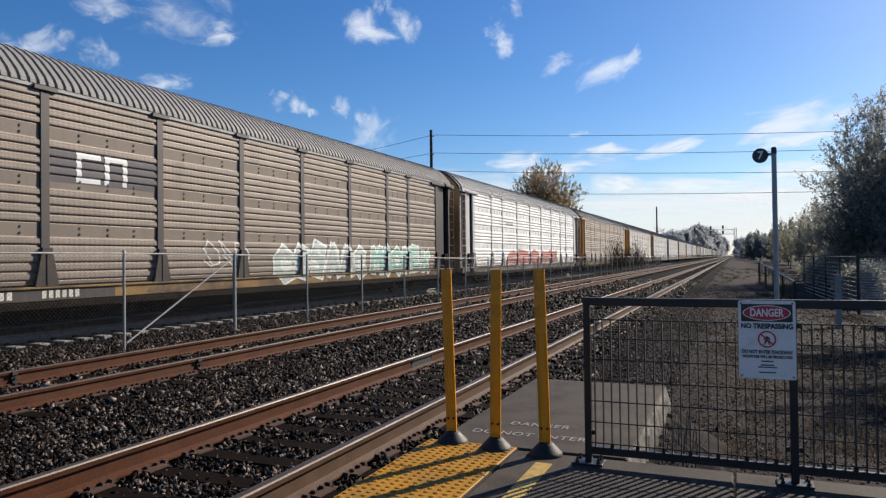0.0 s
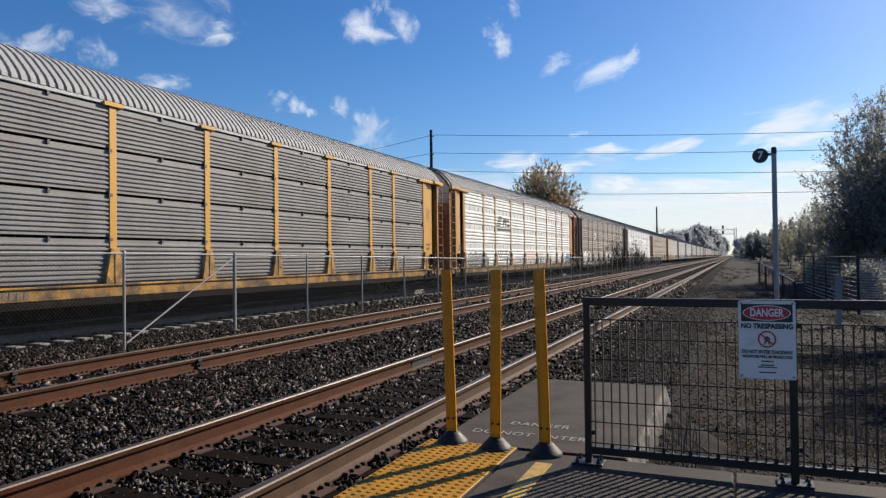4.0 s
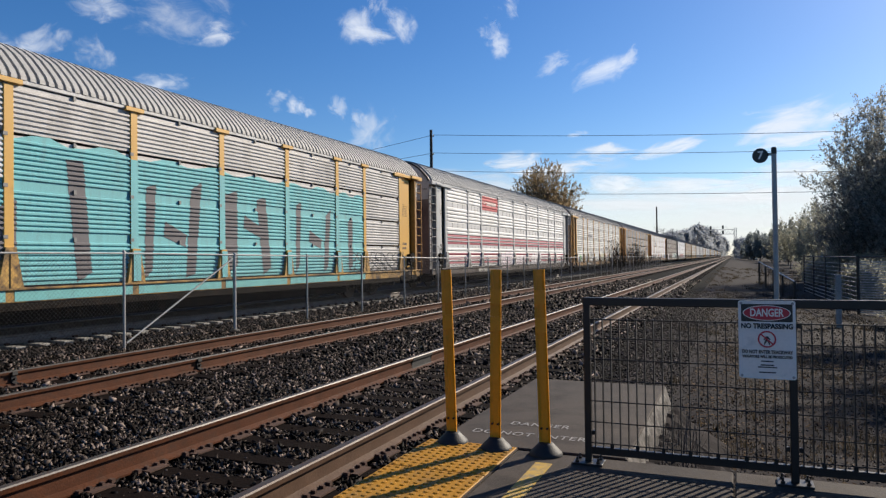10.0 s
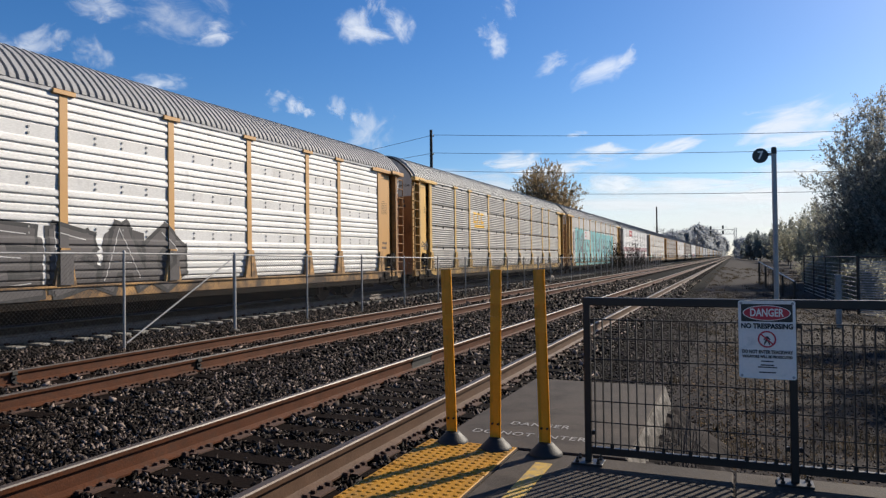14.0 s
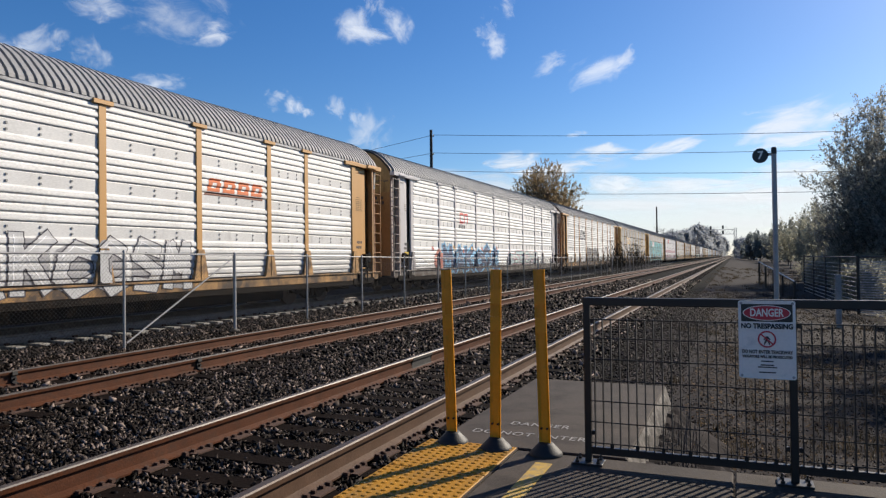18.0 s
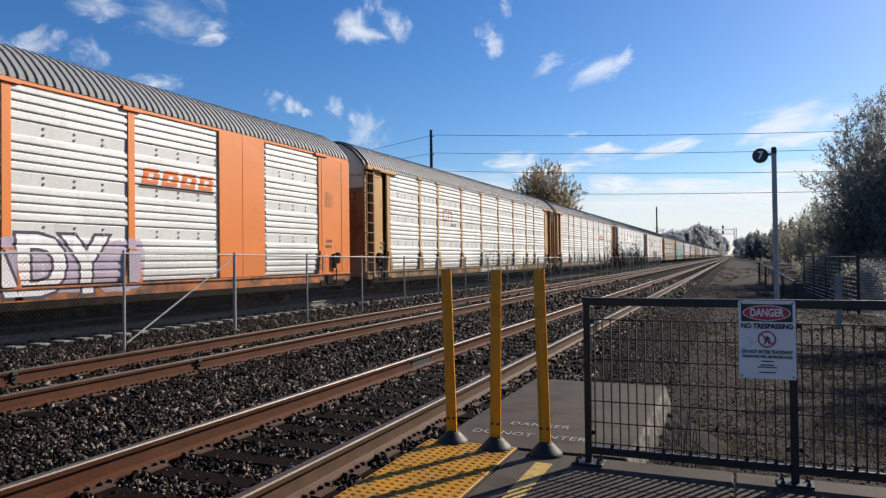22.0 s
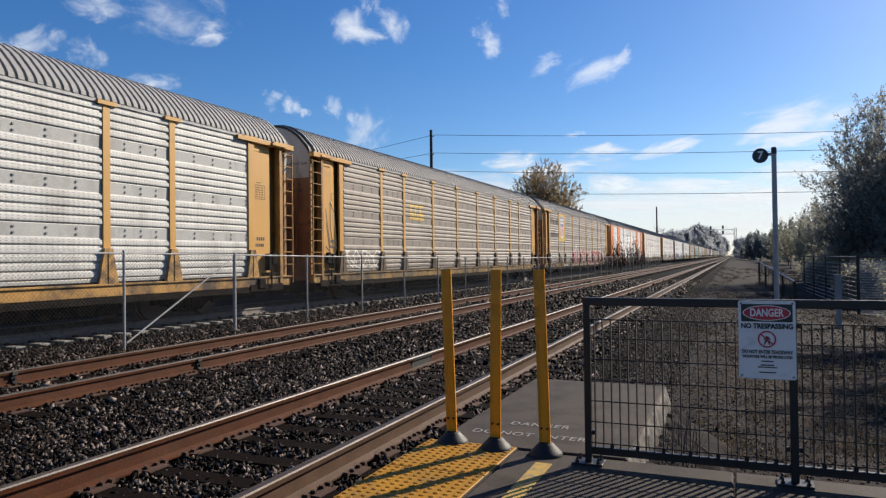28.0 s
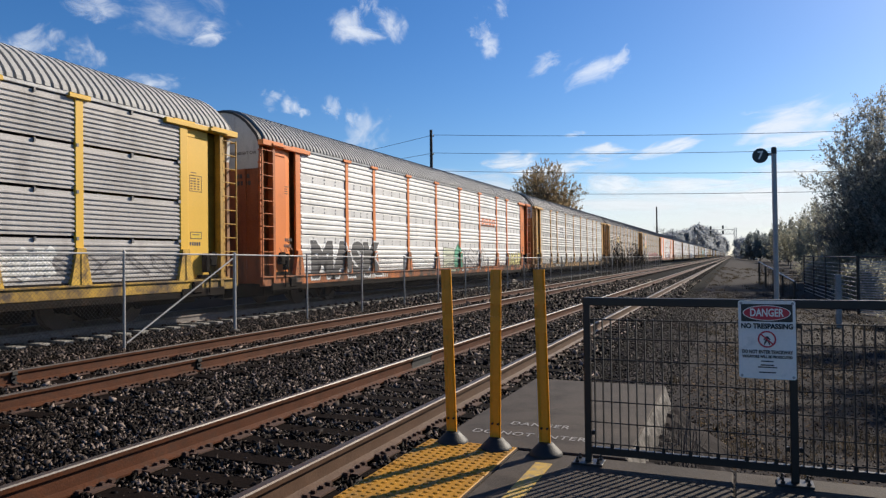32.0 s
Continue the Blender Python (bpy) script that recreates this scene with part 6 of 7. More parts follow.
FORMS = [
    [[(0.0, 0.0), (0.12, 1.0), (0.5, 0.45), (0.88, 1.0), (1.0, 0.0)]],
    [[(0.95, 0.82), (0.5, 1.0), (0.08, 0.7), (0.05, 0.3), (0.45, 0.0), (0.98, 0.18)]],
    [[(0.08, 0.0), (0.08, 1.0), (0.85, 0.80), (0.25, 0.52), (0.95, 0.25), (0.08, 0.0)]],
    [[(0.0, 0.0), (0.48, 1.0), (1.0, 0.0)], [(0.22, 0.32), (0.80, 0.32)]],
    [[(0.95, 0.85), (0.35, 1.0), (0.10, 0.70), (0.90, 0.38), (0.70, 0.02), (0.05, 0.10)]],
    [[(0.10, 0.0), (0.10, 1.0)], [(0.12, 0.45), (0.95, 1.0)], [(0.38, 0.58), (0.98, 0.0)]],
    [[(0.5, 1.0), (0.95, 0.72), (0.95, 0.28), (0.5, 0.0), (0.05, 0.28), (0.05, 0.72), (0.5, 1.0)]],
    [[(0.10, 0.0), (0.10, 1.0), (0.90, 0.95)], [(0.12, 0.50), (0.75, 0.50)], [(0.10, 0.03), (0.95, 0.06)]],
]


def throwup(index, u0, u1, z0, z1, n, fill, edge, seed, inner=None, rim=0.045):
    """A row of fat sprayed letter-like forms: a backing haze, outlines, fills and thin shine strokes."""
    rng = random.Random(seed)
    x0, x1 = at_bay(u0), at_bay(u1)
    step, tall = (x1 - x0) / n, z1 - z0
    fat = min(0.30 * step, 0.24 * tall)
    outer, core, marks, haze = [], [], [], []
    for i in range(n):
        lift, lean = rng.uniform(-0.06, 0.06) * tall, rng.uniform(-0.10, 0.12)
        w, h = step * rng.uniform(0.98, 1.15) - fat, tall * rng.uniform(0.86, 1.0) - fat
        ax, az = x0 + i * step + fat / 2, z0 + fat / 2 + lift
        for line in FORMS[rng.randrange(len(FORMS))]:
            pts = [(ax + (a + lean * c + rng.uniform(-0.05, 0.05)) * w, az + (c + rng.uniform(-0.05, 0.05)) * h) for a, c in line]
            outer += stroke(pts, fat + 2 * rim)
            core += stroke(pts, fat)
            marks += stroke([(x - fat * 0.16, z + fat * 0.18) for x, z in pts[:3]], 0.022)
        haze.append(bubble(ax + w / 2, az + h / 2, w + fat * 1.3, h + fat * 1.2, rng, 0.0, seed + i))
    back = tuple(0.55 * a + 0.45 * b for a, b in zip(fill, edge))
    on_side("graffiti", index, haze, back, 0.004, "sprayed graffiti backing", posts=True)
    on_side("graffiti", index, outer, edge, 0.008, "sprayed graffiti outline", posts=True)
    on_side("graffiti", index, core, fill, 0.012, "sprayed graffiti fill", posts=True)
    on_side("graffiti", index, marks, inner or tuple(min(0.75, 1.5 * c + 0.1) for c in fill), 0.016, "sprayed graffiti strokes", posts=True)


def scribble(index, u0, u1, z0, z1, n, colour, seed, w=0.045, flat_at=None):
    rng = random.Random(seed)
    x0, x1 = at_bay(u0), at_bay(u1)
    out = []
    for i in range(n):
        cx = x0 + (i + 0.5) * (x1 - x0) / n
        pts, a = [], rng.uniform(0, 6)
        for k in range(7):
            pts.append((cx + math.sin(a + k * 1.3) * (x1 - x0) / n * 0.55, (z0 + z1) / 2 + math.cos(a * 1.7 + k * 1.15 + rng.uniform(-0.4, 0.4)) * (z1 - z0) * 0.48))
        out += stroke(pts, w)
    on_side("graffiti", index, out, colour, 0.005, "sprayed scribble", flat_at)


def lettering(index, text, u, z, size, fill, edge, space=1.0, squeeze=1.0, grow=0.05, bold=0.02, width=0.0):
    x = at_bay(u)
    if width:
        plain = words(text, size, M_SIGNK, bold, space, 1.0)
        squeeze = width / (max(v.co.x for v in plain.vertices) - min(v.co.x for v in plain.vertices))
    if edge:
        on_side("graffiti", index, [(words(text, size, M_SIGNK, bold + grow, space, squeeze), x, z)], edge, 0.005, "sprayed letter outlines", posts=True)
    on_side("graffiti" if edge else "slogan", index, [(words(text, size, M_SIGNK, bold, space, squeeze), x, z)], fill, 0.009, "sprayed letters" if edge else "painted slogan", posts=bool(edge))


def bars(index, name, u, z, widths, h, colour, lift=0.004, flat_at=None, gap=0.35, x=None):
    x = at_bay(u) if x is None else x
    out = []
    for w in widths:
        out.append(rect(x, x + w * h, z - h / 2, z + h / 2))
        x += w * h + gap * h
    on_side(name, index, out, colour, lift, flat_at=flat_at)


def bracket_logo(index, u, z, h, colour, lift=0.006):
    """An open bracket beside an arch."""
    x, w, t = at_bay(u), h * 0.95, h * 0.19
    s = [rect(x, x + t, z - h / 2, z + h / 2), rect(x + t, x + w, z + h / 2 - t, z + h / 2), rect(x + t, x + w, z - h / 2, z - h / 2 + t)]
    x += w + h * 0.16
    s += [rect(x, x + t, z - h / 2, z + h / 2), rect(x + w - t, x + w, z - h / 2, z + h / 2), rect(x + t, x + w - t, z + h / 2 - t, z + h / 2)]
    on_side("painted_emblem", index, s, colour, lift, "painted emblem")


def striped_logo(index, u, z, colour):
    """Speed lines, two heavy slanted blocks and a row of short bars below."""
    x = at_bay(u)
    s = [rect(x + 0.08 + 0.05 * (4 - k) - 0.05 * k, x + 0.95 - 0.10 * k, z + 0.26 - 0.125 * k, z + 0.34 - 0.125 * k, -0.05) for k in range(5)]
    s += [rect(x + 1.02, x + 1.22, z - 0.24, z + 0.24, 0.05), rect(x + 1.22, x + 1.48, z - 0.02, z + 0.24, 0.03), rect(x + 1.48, x + 1.66, z - 0.24, z + 0.24, 0.05)]
    s += [rect(x + 1.74, x + 2.20, z + 0.05, z + 0.22, 0.04), rect(x + 1.78, x + 2.28, z - 0.24, z - 0.06, 0.04)]
    on_side("painted_emblem", index, s, colour, 0.006, "black painted emblem")
    bars(index, "painted_emblem", u, z - 0.42, [1.3, 1.2, 1.2, 1.1, 1.2, 1.1, 1.1], 0.13, colour, gap=0.18)
    bars(index, "painted_emblem", u + 0.41, z - 0.42, [1.2, 1.1, 1.2, 1.1, 1.2, 1.1, 1.2], 0.13, colour, gap=0.18)


def block_logo(index, u, z, h, n, colour, slant=0.0):
    x = at_bay(u)
    s = []
    for i in range(n):
        a = x + i * h * 0.95
        s += [rect(a, a + h * 0.24, z - h / 2, z + h / 2, slant * h), rect(a + h * 0.24, a + h * 0.78, z + h * 0.28, z + h / 2, slant * h), rect(a + h * (0.5 if i % 2 else 0.24), a + h * 0.78, z - h / 2, z - h * 0.26, slant * h)]
    on_side("painted_emblem", index, s, colour, 0.006, "painted emblem")


def slanted_logo(index, u, z, h, length, colour, shade):
    """Four slanted blocks in a row over a dark drop line."""
    x, w = at_bay(u), length / 4
    for k in range(4):
        a = x + k * w
        on_side("painted_emblem", index, [rect(a, a + 0.26 * w, z, z + h, 0.3 * h), rect(a + 0.26 * w, a + 0.86 * w, z + 0.70 * h, z + h, 0.1 * h), rect(a + 0.26 * w, a + 0.80 * w, z, z + 0.28 * h, 0.08 * h), rect(a + 0.60 * w, a + 0.86 * w, z + 0.28 * h, z + 0.70 * h, 0.1 * h)], colour, 0.006, "slanted painted emblem")
    on_side("painted_emblem", index, [[(x - 0.1, z - 0.10), (x + length * 0.98, z - 0.10), (x + length, z - 0.02), (x - 0.02, z - 0.02)]], shade, 0.006, "dark line under the emblem")


K, W_ = (0.035, 0.035, 0.04), (0.68, 0.68, 0.66)
GOLD = (0.72, 0.42, 0.02)
SILL_Y, PLATE_Y = -SIDE - 0.061, -SIDE - 0.034

# plates and figures that every wagon carries
for t, index, lv in list(WAGONS):
    if index < -3:
        continue
    dark = index in (0, 3, 12, 14)
    if dark:
        on_side("sill_plate", index, [rect(at_bay(1.55 if index else 0.9), at_bay(2.8 if index else 2.55), 0.68, 0.895)], (0.045, 0.04, 0.04), 0.0, "black number plate on the sill", SILL_Y)
    bars(index, "sill_figures", 1.7 if index else 1.35, 0.79, [0.7] * 4, 0.15, (0.55, 0.53, 0.48) if dark or index in (11, 15, 4) else (0.16, 0.13, 0.10), 0.004, SILL_Y)
    bars(index, "sill_figures", 2.05 if index else 1.95, 0.79, [0.62] * 6, 0.15, (0.55, 0.53, 0.48) if dark or index in (11, 15, 4) else (0.16, 0.13, 0.10), 0.004, SILL_Y)
    if index >= 0:
        ink = (0.06, 0.05, 0.05)
        y = -SIDE + 0.022 if index != 11 else -SIDE - 0.05
        for end in (-1, 1):
            x = end * (TIP - 1.38) - 0.17
            bars(index, "corner_figures", 0, 2.02, [0.75] * 4, 0.09, ink, 0.004, y, 0.3, x)
            bars(index, "corner_figures", 0, 1.84, [0.62] * 5, 0.09, ink, 0.004, y, 0.25, x - 0.05)
            for k in range(4):
                bars(index, "corner_notes", 0, 3.62 - 0.07 * k, [9.0 - (k * 7) % 4], 0.022, (0.16, 0.10, 0.05), 0.004, y, 0.3, x)
        # words over the end doors
        ex = -(TIP - 0.06)
        part("end_writing", words("EXCESS HEIGHT CAR", 0.115, paint_mat((0.10, 0.09, 0.085)), 0.004, 1.05), None, t, "dark stencilled words", pose(ex - 0.018, -0.80, 4.50, rx=90, rz=-90))
        b = Build()
        for k in range(4):
            b.poly([(ex - 0.008, -1.12 + 0.13 * k, 3.78), (ex - 0.008, -1.02 + 0.13 * k, 3.78), (ex - 0.008, -1.02 + 0.13 * k, 3.90), (ex - 0.008, -1.12 + 0.13 * k, 3.90)])
            b.poly([(ex - 0.008, -1.16 + 0.13 * k, 3.58), (ex - 0.008, -1.06 + 0.13 * k, 3.58), (ex - 0.008, -1.06 + 0.13 * k, 3.70), (ex - 0.008, -1.16 + 0.13 * k, 3.70)])
        part("end_figures", b, paint_mat((0.07, 0.055, 0.05)), t)

def placard(index, end, z, dx=0.0):
    """A small bordered notice on a wagon's corner plate."""
    y = -SIDE + 0.022 if index != 11 else -SIDE - 0.05
    x = end * (TIP - 1.38) + dx
    on_side("placard", index, [rect(x - 0.20, x + 0.20, z - 0.09, z + 0.09)], (0.05, 0.045, 0.03), 0.004, "black-bordered yellow notice", y)
    on_side("placard", index, [rect(x - 0.18, x + 0.18, z - 0.07, z + 0.07)], (0.66, 0.44, 0.03), 0.007, "black-bordered yellow notice", y)
    bars(index, "placard_lines", 0, z + 0.02, [8.0], 0.03, (0.2, 0.15, 0.05), 0.010, y, 0.3, x - 0.13)


def data_box(index, end, z):
    y = -SIDE + 0.022 if index != 11 else -SIDE - 0.05
    x = end * (TIP - 1.38)
    ink = (0.12, 0.08, 0.03)
    s = [rect(x - 0.22, x + 0.22, z + 0.19, z + 0.205), rect(x - 0.22, x + 0.22, z - 0.205, z - 0.19), rect(x - 0.22, x - 0.205, z - 0.19, z + 0.19), rect(x + 0.205, x + 0.22, z - 0.19, z + 0.19)]
    for k in range(5):
        s += [rect(x - 0.18 + 0.12 * i, x - 0.11 + 0.12 * i, z + 0.11 - 0.065 * k, z + 0.14 - 0.065 * k) for i in range(3)]
    on_side("data_box", index, s, ink, 0.004, "stencilled data box", y)


for index in range(17):
    data_box(index, 1, 3.35)
    if index in (0, 3, 8, 11, 13, 14, 16):
        placard(index, 1 if index in (13, 16) else -1, 2.05 if index in (13, 16) else 1.62)

# wagon by wagon
on_side("painted_band", 0, [rect(at_bay(2.04), at_bay(2.96), 3.02, 3.68)], (0.085, 0.075, 0.085), 0.003, "dark painted band")
bracket_logo(0, 2.24, 3.36, 0.62, W_, 0.008)
throwup(0, 0.08, 1.35, 0.70, 1.98, 4, (0.80, 0.78, 0.74), (0.04, 0.04, 0.04), 3)
throwup(0, 4.5, 6.4, 0.80, 1.95, 6, (0.46, 0.54, 0.50), (0.74, 0.74, 0.70), 4, (0.50, 0.20, 0.30), 0.07)
throwup(0, 6.5, 8.7, 0.80, 1.90, 6, (0.30, 0.50, 0.46), (0.74, 0.74, 0.70), 5, (0.62, 0.55, 0.20), 0.07)
scribble(0, 3.5, 4.1, 1.25, 1.95, 3, (0.55, 0.53, 0.50), 6)
striped_logo(1, 2.12, 3.45, K)
throwup(1, 0.12, 1.25, 0.98, 1.72, 4, (0.24, 0.24, 0.24), (0.12, 0.12, 0.13), 8)
scribble(1, 2.15, 2.95, 1.25, 1.85, 6, K, 9, 0.035)
scribble(1, 3.3, 3.95, 1.1, 1.55, 5, (0.25, 0.25, 0.25), 10, 0.03)
on_side("graffiti", 1, [bubble(at_bay(4.5), 1.5, 2.4, 0.8, None, 0, 4)], (0.60, 0.46, 0.43), 0.004, "faded pink paint-over")
throwup(1, 8.40, 9.0, 1.02, 1.70, 3, (0.10, 0.25, 0.40), (0.05, 0.10, 0.18), 11)
scribble(1, 5.20, 5.58, 1.0, 1.85, 3, K, 64, 0.03)
scribble(1, 6.12, 6.45, 0.98, 1.70, 4, K, 65, 0.03)
scribble(2, 7.2, 7.9, 1.0, 1.5, 3, (0.10, 0.10, 0.10), 12, 0.03)
bars(3, "painted_emblem", 2.06, 3.34, [0.9] + [0.68] * 7, 0.26, (0.10, 0.10, 0.11), 0.006)
on_side("graffiti", 3, [bubble(at_bay(0.5), 1.32, 1.05, 0.62, None, 0, 2)], (0.10, 0.30, 0.10), 0.004, "green sprayed patch")
scribble(3, 1.1, 1.95, 1.05, 1.6, 5, (0.22, 0.13, 0.09), 13, 0.03)
scribble(3, 2.3, 2.9, 1.5, 1.9, 4, K, 14, 0.04)
throwup(3, 4.3, 4.8, 1.2, 1.8, 2, (0.50, 0.48, 0.30), (0.16, 0.13, 0.10), 15)
throwup(3, 5.2, 5.8, 1.2, 1.8, 3, (0.48, 0.44, 0.42), (0.40, 0.18, 0.14), 16)
scribble(3, 6.2, 6.8, 1.2, 1.75, 3, (0.15, 0.15, 0.15), 17, 0.035)
for k in range(9):
    for z in (2.14, 2.32, 2.50, 1.20, 1.40, 1.60):
        on_side("painted_stripe", 4, [rect(at_bay(k + 0.035), at_bay(k + 0.965), z - 0.055, z + 0.06)], (0.30, 0.050, 0.075), 0.0035, "red painted stripe")
on_side("painted_emblem", 4, [rect(at_bay(2.05), at_bay(2.95), 3.98, 4.74)], (0.46, 0.07, 0.075), 0.004, "red emblem panel")
bars(4, "painted_emblem", 2.30, 4.36, [0.55] * 9, 0.22, (0.70, 0.62, 0.58), 0.008, gap=0.25)
on_side("painted_emblem", 4, stroke([(at_bay(2.1), 4.5), (at_bay(2.16), 4.3), (at_bay(2.24), 4.45)], 0.06), (0.70, 0.62, 0.58), 0.008)
throwup(4, 3.14, 3.94, 0.88, 1.74, 3, (0.66, 0.60, 0.63), (0.55, 0.42, 0.46), 18, (0.52, 0.44, 0.48))
throwup(4, 4.12, 4.82, 0.96, 1.52, 3, (0.60, 0.54, 0.56), (0.52, 0.40, 0.44), 66)
throwup(4, 5.34, 6.22, 0.96, 1.72, 3, (0.64, 0.60, 0.61), (0.58, 0.50, 0.53), 67)
scribble(4, -0.42, -0.05, 1.3, 2.0, 2, K, 19, 0.035, -SIDE + 0.022)
# the turquoise piece that covers a whole side
rng5 = random.Random(55)
for k in range(8):
    u0, u1 = (0.42 if k == 0 else k + 0.03), k + 0.97
    x0, x1 = at_bay(u0), at_bay(u1)
    n = 7
    top = [(x1 - (x1 - x0) * i / n, 3.90 - 0.035 * k + (0.06 if (i + k) % 4 < 2 else -0.05) + rng5.uniform(-0.02, 0.02)) for i in range(n + 1)]
    on_side("graffiti", 5, [[(x0, 0.98), (x1, 0.98)] + top], (0.16, 0.43, 0.45), 0.004, "turquoise sprayed letters")
    on_side("graffiti", 5, [rect(x0, x1, 0.69, 0.89)], (0.16, 0.44, 0.44), 0.004, "turquoise overspray on the sill", SILL_Y)
for k in range(1, 8):
    if k != 3:
        on_side("graffiti", 5, [rect(POST_X[k] - 0.104, POST_X[k] + 0.104, 0.98, 3.85 - 0.04 * k)], (0.16, 0.43, 0.45), 0.004, "turquoise sprayed post", posts=True)
GR5 = (0.13, 0.12, 0.125)
for u, zz, dx in ((0.12, 3.6, 0.0), (0.72, 3.7, 0.0), (1.15, 3.4, 0.12), (1.62, 3.6, -0.1), (2.12, 3.3, 0.05), (2.9, 2.6, 0.0), (3.5, 3.5, -0.1), (4.1, 3.2, 0.06), (4.55, 3.4, 0.12), (5.05, 3.3, 0.0), (5.6, 3.2, -0.12), (6.15, 3.2, 0.05), (6.7, 3.1, 0.1), (7.4, 2.9, 0.0)):
    x = at_bay(u)
    w = 0.34 * (1 + 0.4 * math.sin(u * 9))
    on_side("graffiti", 5, [[(x, 1.0), (x + w, 1.0 + rng5.uniform(0, 0.3)), (x + w + dx * 2, zz), (x + dx * 2 - 0.05, zz - rng5.uniform(0, 0.4))]], GR5, 0.008, "dark sprayed shading")
for u, z in ((1.2, 2.2), (2.3, 1.6), (2.5, 2.5), (4.3, 2.0), (5.3, 2.3), (6.4, 2.0)):
    x = at_bay(u)
    on_side("graffiti", 5, [[(x, z), (x + 0.7, z - 0.25), (x + 0.75, z + 0.05), (x + 0.05, z + 0.35)]], GR5, 0.010, "dark sprayed shading")
on_side("painted_emblem", 5, [rect(at_bay(2.04), at_bay(2.96), 2.98, 3.78)], (0.62, 0.61, 0.59), 0.012, "white emblem panel")
bracket_logo(5, 2.16, 3.42, 0.42, (0.52, 0.14, 0.12), 0.016)
scribble(5, 7.45, 8.95, 1.32, 1.66, 8, K, 70, 0.035)
scribble(5, 7.35, 8.95, 1.0, 1.30, 8, K, 71, 0.035)
scribble(5, -0.40, -0.08, 1.6, 2.1, 3, K, 21, 0.035, -SIDE + 0.022)
on_side("painted_emblem", 6, [rect(at_bay(2.03), at_bay(2.97), 2.90, 3.88)], (0.52, 0.50, 0.46), 0.004, "pale emblem panel")
block_logo(6, 2.20, 3.50, 0.58, 3, GOLD)
on_side("painted_emblem", 6, [rect(at_bay(2.24), at_bay(2.24) + 1.50, 3.00, 3.14)], GOLD, 0.006, "yellow underline")
scribble(6, -0.42, -0.12, 1.9, 2.15, 5, K, 22, 0.03, -SIDE + 0.022)
scribble(6, -0.42, -0.30, 1.0, 1.7, 2, K, 23, 0.03, -SIDE + 0.022)
striped_logo(7, 2.12, 3.42, K)
throwup(7, 3.02, 5.15, 0.70, 2.20, 5, (0.085, 0.078, 0.080), (0.030, 0.030, 0.033), 24, (0.46, 0.45, 0.44), 0.09)
scribble(7, 2.1, 2.9, 1.5, 1.9, 5, (0.25, 0.25, 0.25), 25, 0.03)
bracket_logo(8, 2.20, 3.38, 0.52, (0.62, 0.10, 0.08))
bars(8, "painted_web_address", 2.16, 2.96, [1.3, 0.3, 0.9, 0.3, 0.9], 0.17, (0.08, 0.08, 0.09))
BLUE, SKYB = (0.035, 0.05, 0.11), (0.16, 0.40, 0.62)
throwup(8, 1.15, 4.25, 0.72, 2.08, 6, BLUE, SKYB, 26, SKYB, 0.10)
throwup(8, 0.78, 1.1, 0.9, 1.85, 1, (0.50, 0.20, 0.15), (0.42, 0.12, 0.10), 27)
for i, u in enumerate((0.72, 1.9, 2.35, 2.75, 3.3, 3.75, 4.15)):
    on_side("graffiti", 8, [bubble(at_bay(u), 1.85 + 0.1 * math.sin(i * 2.3), 0.26, 0.24, None, 0, 60 + i)], (0.58, 0.34, 0.14) if i % 2 else (0.45, 0.16, 0.14), 0.018, "orange sprayed splash")
throwup(8, 4.9, 7.4, 0.98, 1.85, 6, (0.42, 0.52, 0.52), (0.40, 0.20, 0.24), 28, (0.12, 0.30, 0.40))
slanted_logo(9, 6.10, 3.20, 0.34, 2.3, (0.60, 0.16, 0.05), (0.20, 0.08, 0.05))
throwup(9, 1.45, 3.2, 0.72, 2.0, 5, (0.42, 0.54, 0.50), (0.07, 0.08, 0.085), 29, W_, 0.03)
throwup(9, 3.92, 5.9, 0.72, 2.05, 6, (0.50, 0.50, 0.50), (0.05, 0.045, 0.06), 30, None, 0.03)
scribble(9, -0.42, -0.08, 1.45, 1.72, 4, W_, 31, 0.03, -SIDE + 0.022)
bracket_logo(10, 2.20, 3.40, 0.52, (0.42, 0.13, 0.15))
bars(10, "painted_web_address", 2.55, 2.98, [1.3, 0.3, 0.9, 0.3], 0.15, (0.12, 0.12, 0.13))
throwup(10, 3.9, 6.2, 0.70, 1.95, 6, (0.50, 0.50, 0.47), (0.10, 0.10, 0.095), 32, None, 0.03)
for k, u in enumerate((5.05, 6.02, 6.25)):
    on_side("graffiti", 10, [bubble(at_bay(u), 1.75 - 0.12 * k, 0.55, 0.7, None, 0, 90 + k)], (0.50, 0.47, 0.24) if k else (0.40, 0.47, 0.34), 0.005, "pale yellow sprayed patch")
slanted_logo(11, 6.10, 3.20, 0.36, 2.4, (0.62, 0.15, 0.03), (0.10, 0.05, 0.04))
for k, (u, w) in enumerate(((4.15, 1.5), (4.6, 1.5), (5.05, 1.5), (5.45, 1.4), (5.85, 1.3), (6.02, 0.8))):
    on_side("graffiti", 11, [bubble(at_bay(u), 1.34 + 0.06 * math.sin(3 * k), w, 1.35, None, 0, 80 + k)], (0.40, 0.33, 0.42), 0.0035 + 0.0002 * k, "purple overspray", posts=True)
lettering(11, "READY", 4.94, 1.30, 1.56, (0.74, 0.72, 0.73), (0.05, 0.04, 0.07), 1.02, 1.0, 0.065, 0.06, 4.7)
lettering(12, "We will", 0.50, 4.08, 0.70, (0.055, 0.052, 0.05), None, 1.02, 1.08, 0, 0.035)
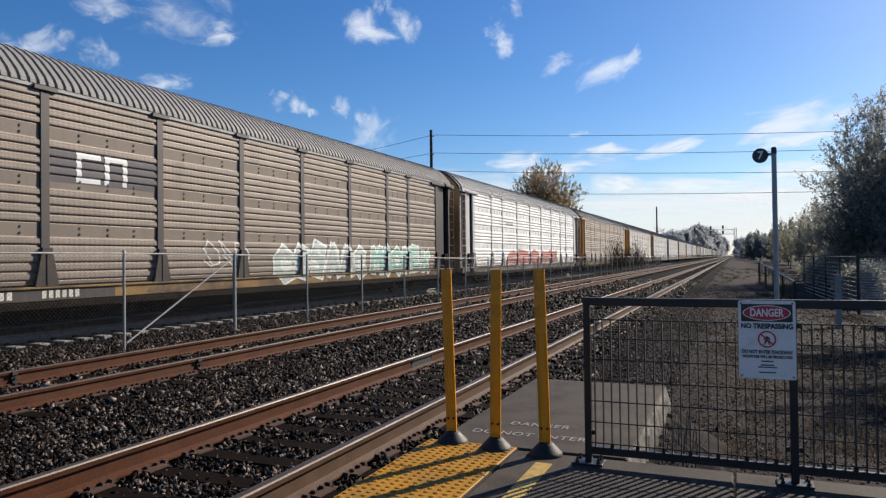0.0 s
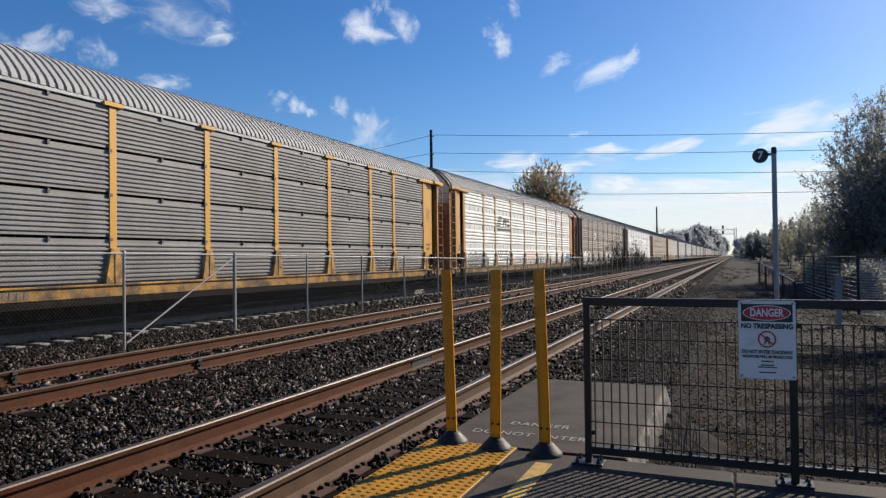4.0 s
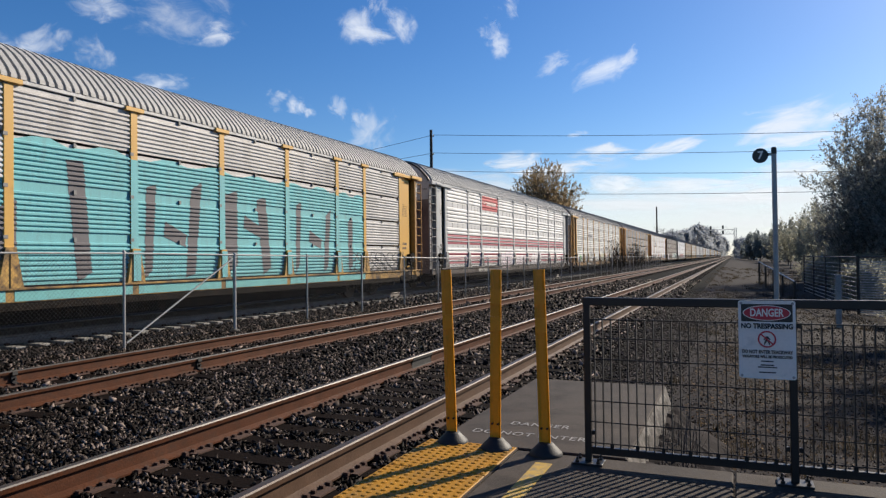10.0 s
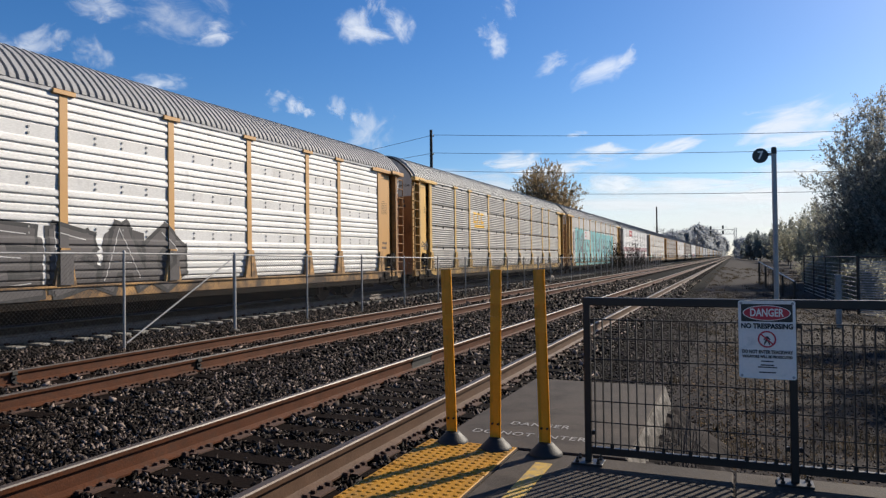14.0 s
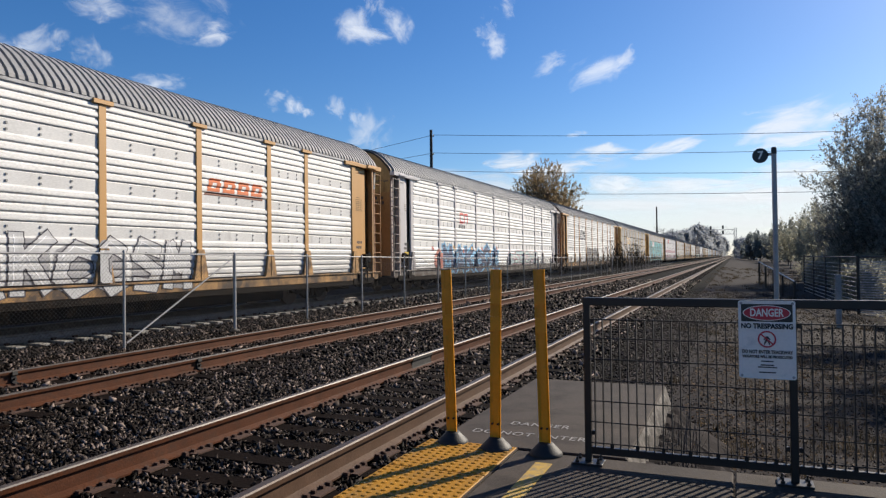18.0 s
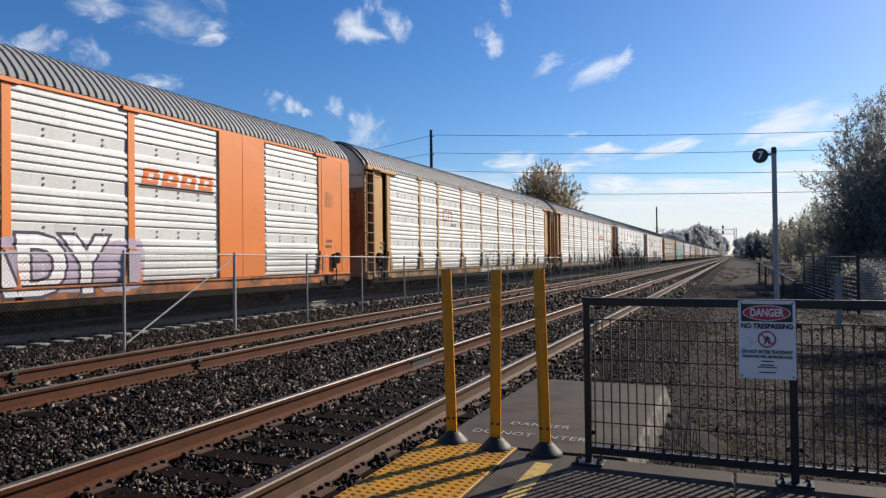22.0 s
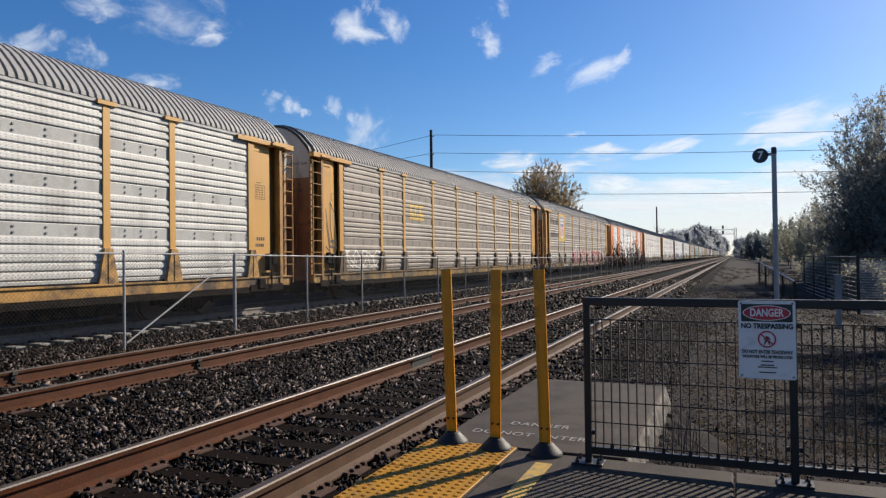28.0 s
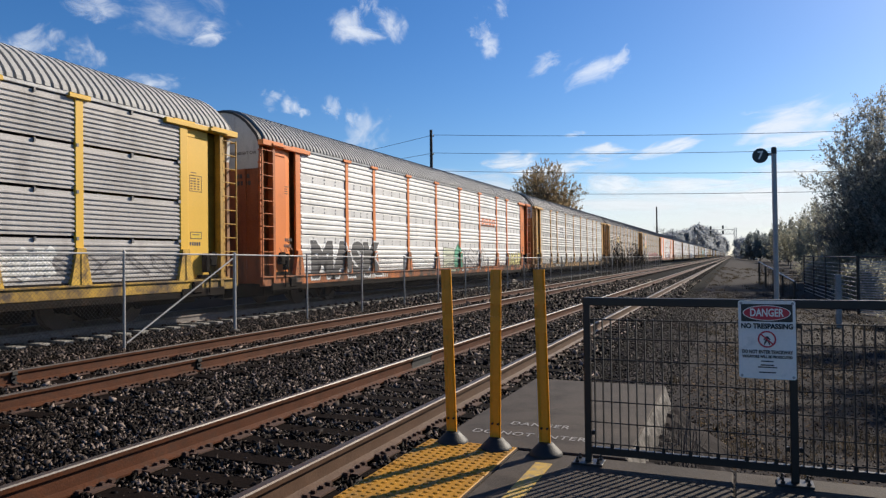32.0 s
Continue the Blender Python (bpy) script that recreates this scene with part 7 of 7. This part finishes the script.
lettering(12, "deliver", 0.50, 3.10, 0.72, (0.055, 0.052, 0.05), None, 1.02, 1.08, 0, 0.035)
on_side("painted_panel", 12, [rect(at_bay(1.05), at_bay(1.95), 2.62, 4.72)], (0.56, 0.36, 0.06), 0.0, "flat yellow emblem panel", PLATE_Y)
cx12 = at_bay(1.5)
shield = [(-0.52, 4.30), (-0.62, 4.42), (-0.50, 4.56), (-0.30, 4.50), (0, 4.60), (0.30, 4.50), (0.50, 4.56), (0.62, 4.42), (0.52, 4.30), (0.60, 3.6), (0.50, 3.15), (0.25, 2.92), (0, 2.82), (-0.25, 2.92), (-0.50, 3.15), (-0.60, 3.6)]
on_side("painted_emblem", 12, [[(cx12 + x, z) for x, z in shield]], W_, 0.004, "white shield", PLATE_Y)
on_side("painted_emblem", 12, [[(cx12 + 0.92 * x, 3.78 if z < 3.7 else z - 0.02) for x, z in shield if z > 3.5]], (0.16, 0.20, 0.40), 0.008, "blue shield head", PLATE_Y)
for k in range(5):
    x = cx12 - 0.44 + k * 0.22
    on_side("painted_emblem", 12, [rect(x - 0.055, x + 0.055, 2.96 + 0.10 * abs(k - 2), 3.74)], (0.48, 0.10, 0.11), 0.008, "red shield stripe", PLATE_Y)
bars(12, "painted_emblem", 0, 4.30, [0.9] * 5, 0.15, W_, 0.012, PLATE_Y, 0.25, cx12 - 0.42)
bars(12, "painted_emblem", 0, 4.05, [0.8] * 7, 0.14, W_, 0.012, PLATE_Y, 0.2, cx12 - 0.48)
RED12, PALE = (0.24, 0.018, 0.027), (0.66, 0.62, 0.61)
lettering(12, "MANY", 3.83, 1.31, 1.50, RED12, PALE, 1.08, 1.0, 0.045, 0.09, 5.7)
lettering(12, "LEPER", 6.385, 1.31, 1.50, RED12, PALE, 1.08, 1.0, 0.045, 0.09, 6.7)
throwup(12, 8.14, 8.97, 0.98, 1.72, 4, RED12, PALE, 61, PALE)
scribble(12, 7.7, 8.0, 1.9, 2.15, 4, PALE, 62, 0.03)
scribble(12, 3.3, 3.6, 2.0, 2.3, 3, PALE, 63, 0.03)
scribble(12, 0.1, 0.9, 1.0, 1.75, 4, (0.52, 0.50, 0.48), 34, 0.05)
block_logo(13, 2.20, 3.45, 0.48, 3, (0.60, 0.38, 0.03))
on_side("painted_emblem", 13, [rect(at_bay(2.20), at_bay(2.20) + 1.36, 3.04, 3.15)], (0.60, 0.40, 0.06), 0.006)
scribble(13, 0.08, 1.15, 1.05, 1.75, 6, (0.60, 0.58, 0.54), 35, 0.06)
scribble(13, -0.40, -0.14, 1.4, 3.4, 2, K, 36, 0.045, -SIDE + 0.022)
on_side("painted_emblem", 14, [rect(at_bay(2.06), at_bay(2.94), 3.00, 3.84)], (0.62, 0.62, 0.60), 0.003, "pale emblem panel")
block_logo(14, 2.31, 3.46, 0.42, 3, (0.05, 0.05, 0.055))
on_side("painted_emblem", 14, [bubble(at_bay(u), 2.98, 0.13, 0.13, None, 0, 5) for u in (2.32, 2.39, 2.64, 2.71)], (0.06, 0.06, 0.065), 0.006, "row of dark dots")
for s in (2.20, 2.78):
    x = at_bay(s)
    d = 0.14 if s < 2.5 else -0.14
    on_side("painted_emblem", 14, [rect(x - 0.03, x + 0.03, 3.08, 3.76), rect(min(x, x + d), max(x, x + d), 3.70, 3.76), rect(min(x, x + d), max(x, x + d), 3.08, 3.14)], (0.09, 0.09, 0.10), 0.006, "dark bracket emblem")
DARK15 = (0.055, 0.055, 0.06)
lettering(15, "MASK", 1.00, 1.36, 1.50, DARK15, (0.70, 0.70, 0.69), 1.04, 1.0, 0.06, 0.10, 4.75)
throwup(15, 4.24, 4.74, 0.76, 2.05, 1, (0.50, 0.53, 0.40), (0.08, 0.085, 0.08), 38, None, 0.05)
throwup(15, 4.72, 5.02, 0.76, 2.0, 1, (0.06, 0.34, 0.20), (0.05, 0.15, 0.10), 68)
throwup(15, 5.04, 6.30, 0.80, 1.95, 4, (0.52, 0.52, 0.51), (0.06, 0.06, 0.065), 39, None, 0.04)
throwup(15, 8.02, 8.98, 0.86, 1.72, 4, (0.62, 0.55, 0.20), (0.06, 0.055, 0.05), 40)
slanted_logo(15, 6.10, 3.20, 0.34, 2.3, (0.60, 0.16, 0.04), (0.20, 0.08, 0.05))
scribble(15, -0.42, -0.10, 1.4, 1.9, 2, (0.28, 0.09, 0.04), 41, 0.03, -SIDE + 0.022)
scribble(16, 7.2, 8.9, 1.1, 1.6, 6, (0.16, 0.15, 0.15), 42, 0.04)
throwup(16, 7.0, 7.7, 1.1, 1.7, 3, (0.52, 0.52, 0.50), (0.62, 0.62, 0.60), 43)
throwup(-1, 2.2, 6.6, 1.0, 1.95, 5, (0.36, 0.10, 0.09), (0.42, 0.18, 0.15), 44)
bars(-1, "painted_emblem", 2.2, 3.4, [0.8] * 6, 0.22, (0.2, 0.2, 0.2))


# ---------------------------------------------------------------- what moves
def train_x(t):
    """Way of the train in metres at t seconds."""
    return 4.5365 + 14.11265 * t - 0.00539288 * t * t


def motions():
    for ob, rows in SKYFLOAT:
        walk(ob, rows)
    for t, index, lv in WAGONS:
        walk(t, [(s, pose(train_x(s) - PITCH * index + HALF, TRACK_C, 0)) for s in range(0, 33, 4)])
    first = {}
    for ws, s in WHEELSETS:
        if s not in first:
            walk(ws, [(k / 30, pose(s * 0.9, 0, 0.42, ry=math.degrees(train_x(k / 30) / 0.42) % 360)) for k in range(961)])
            first[s] = ws
        else:
            keys = ws.animation_data_create()
            ws.rotation_mode = "QUATERNION"
            keys.action = first[s].animation_data.action
            keys.action_slot = first[s].animation_data.action_slot


motions()
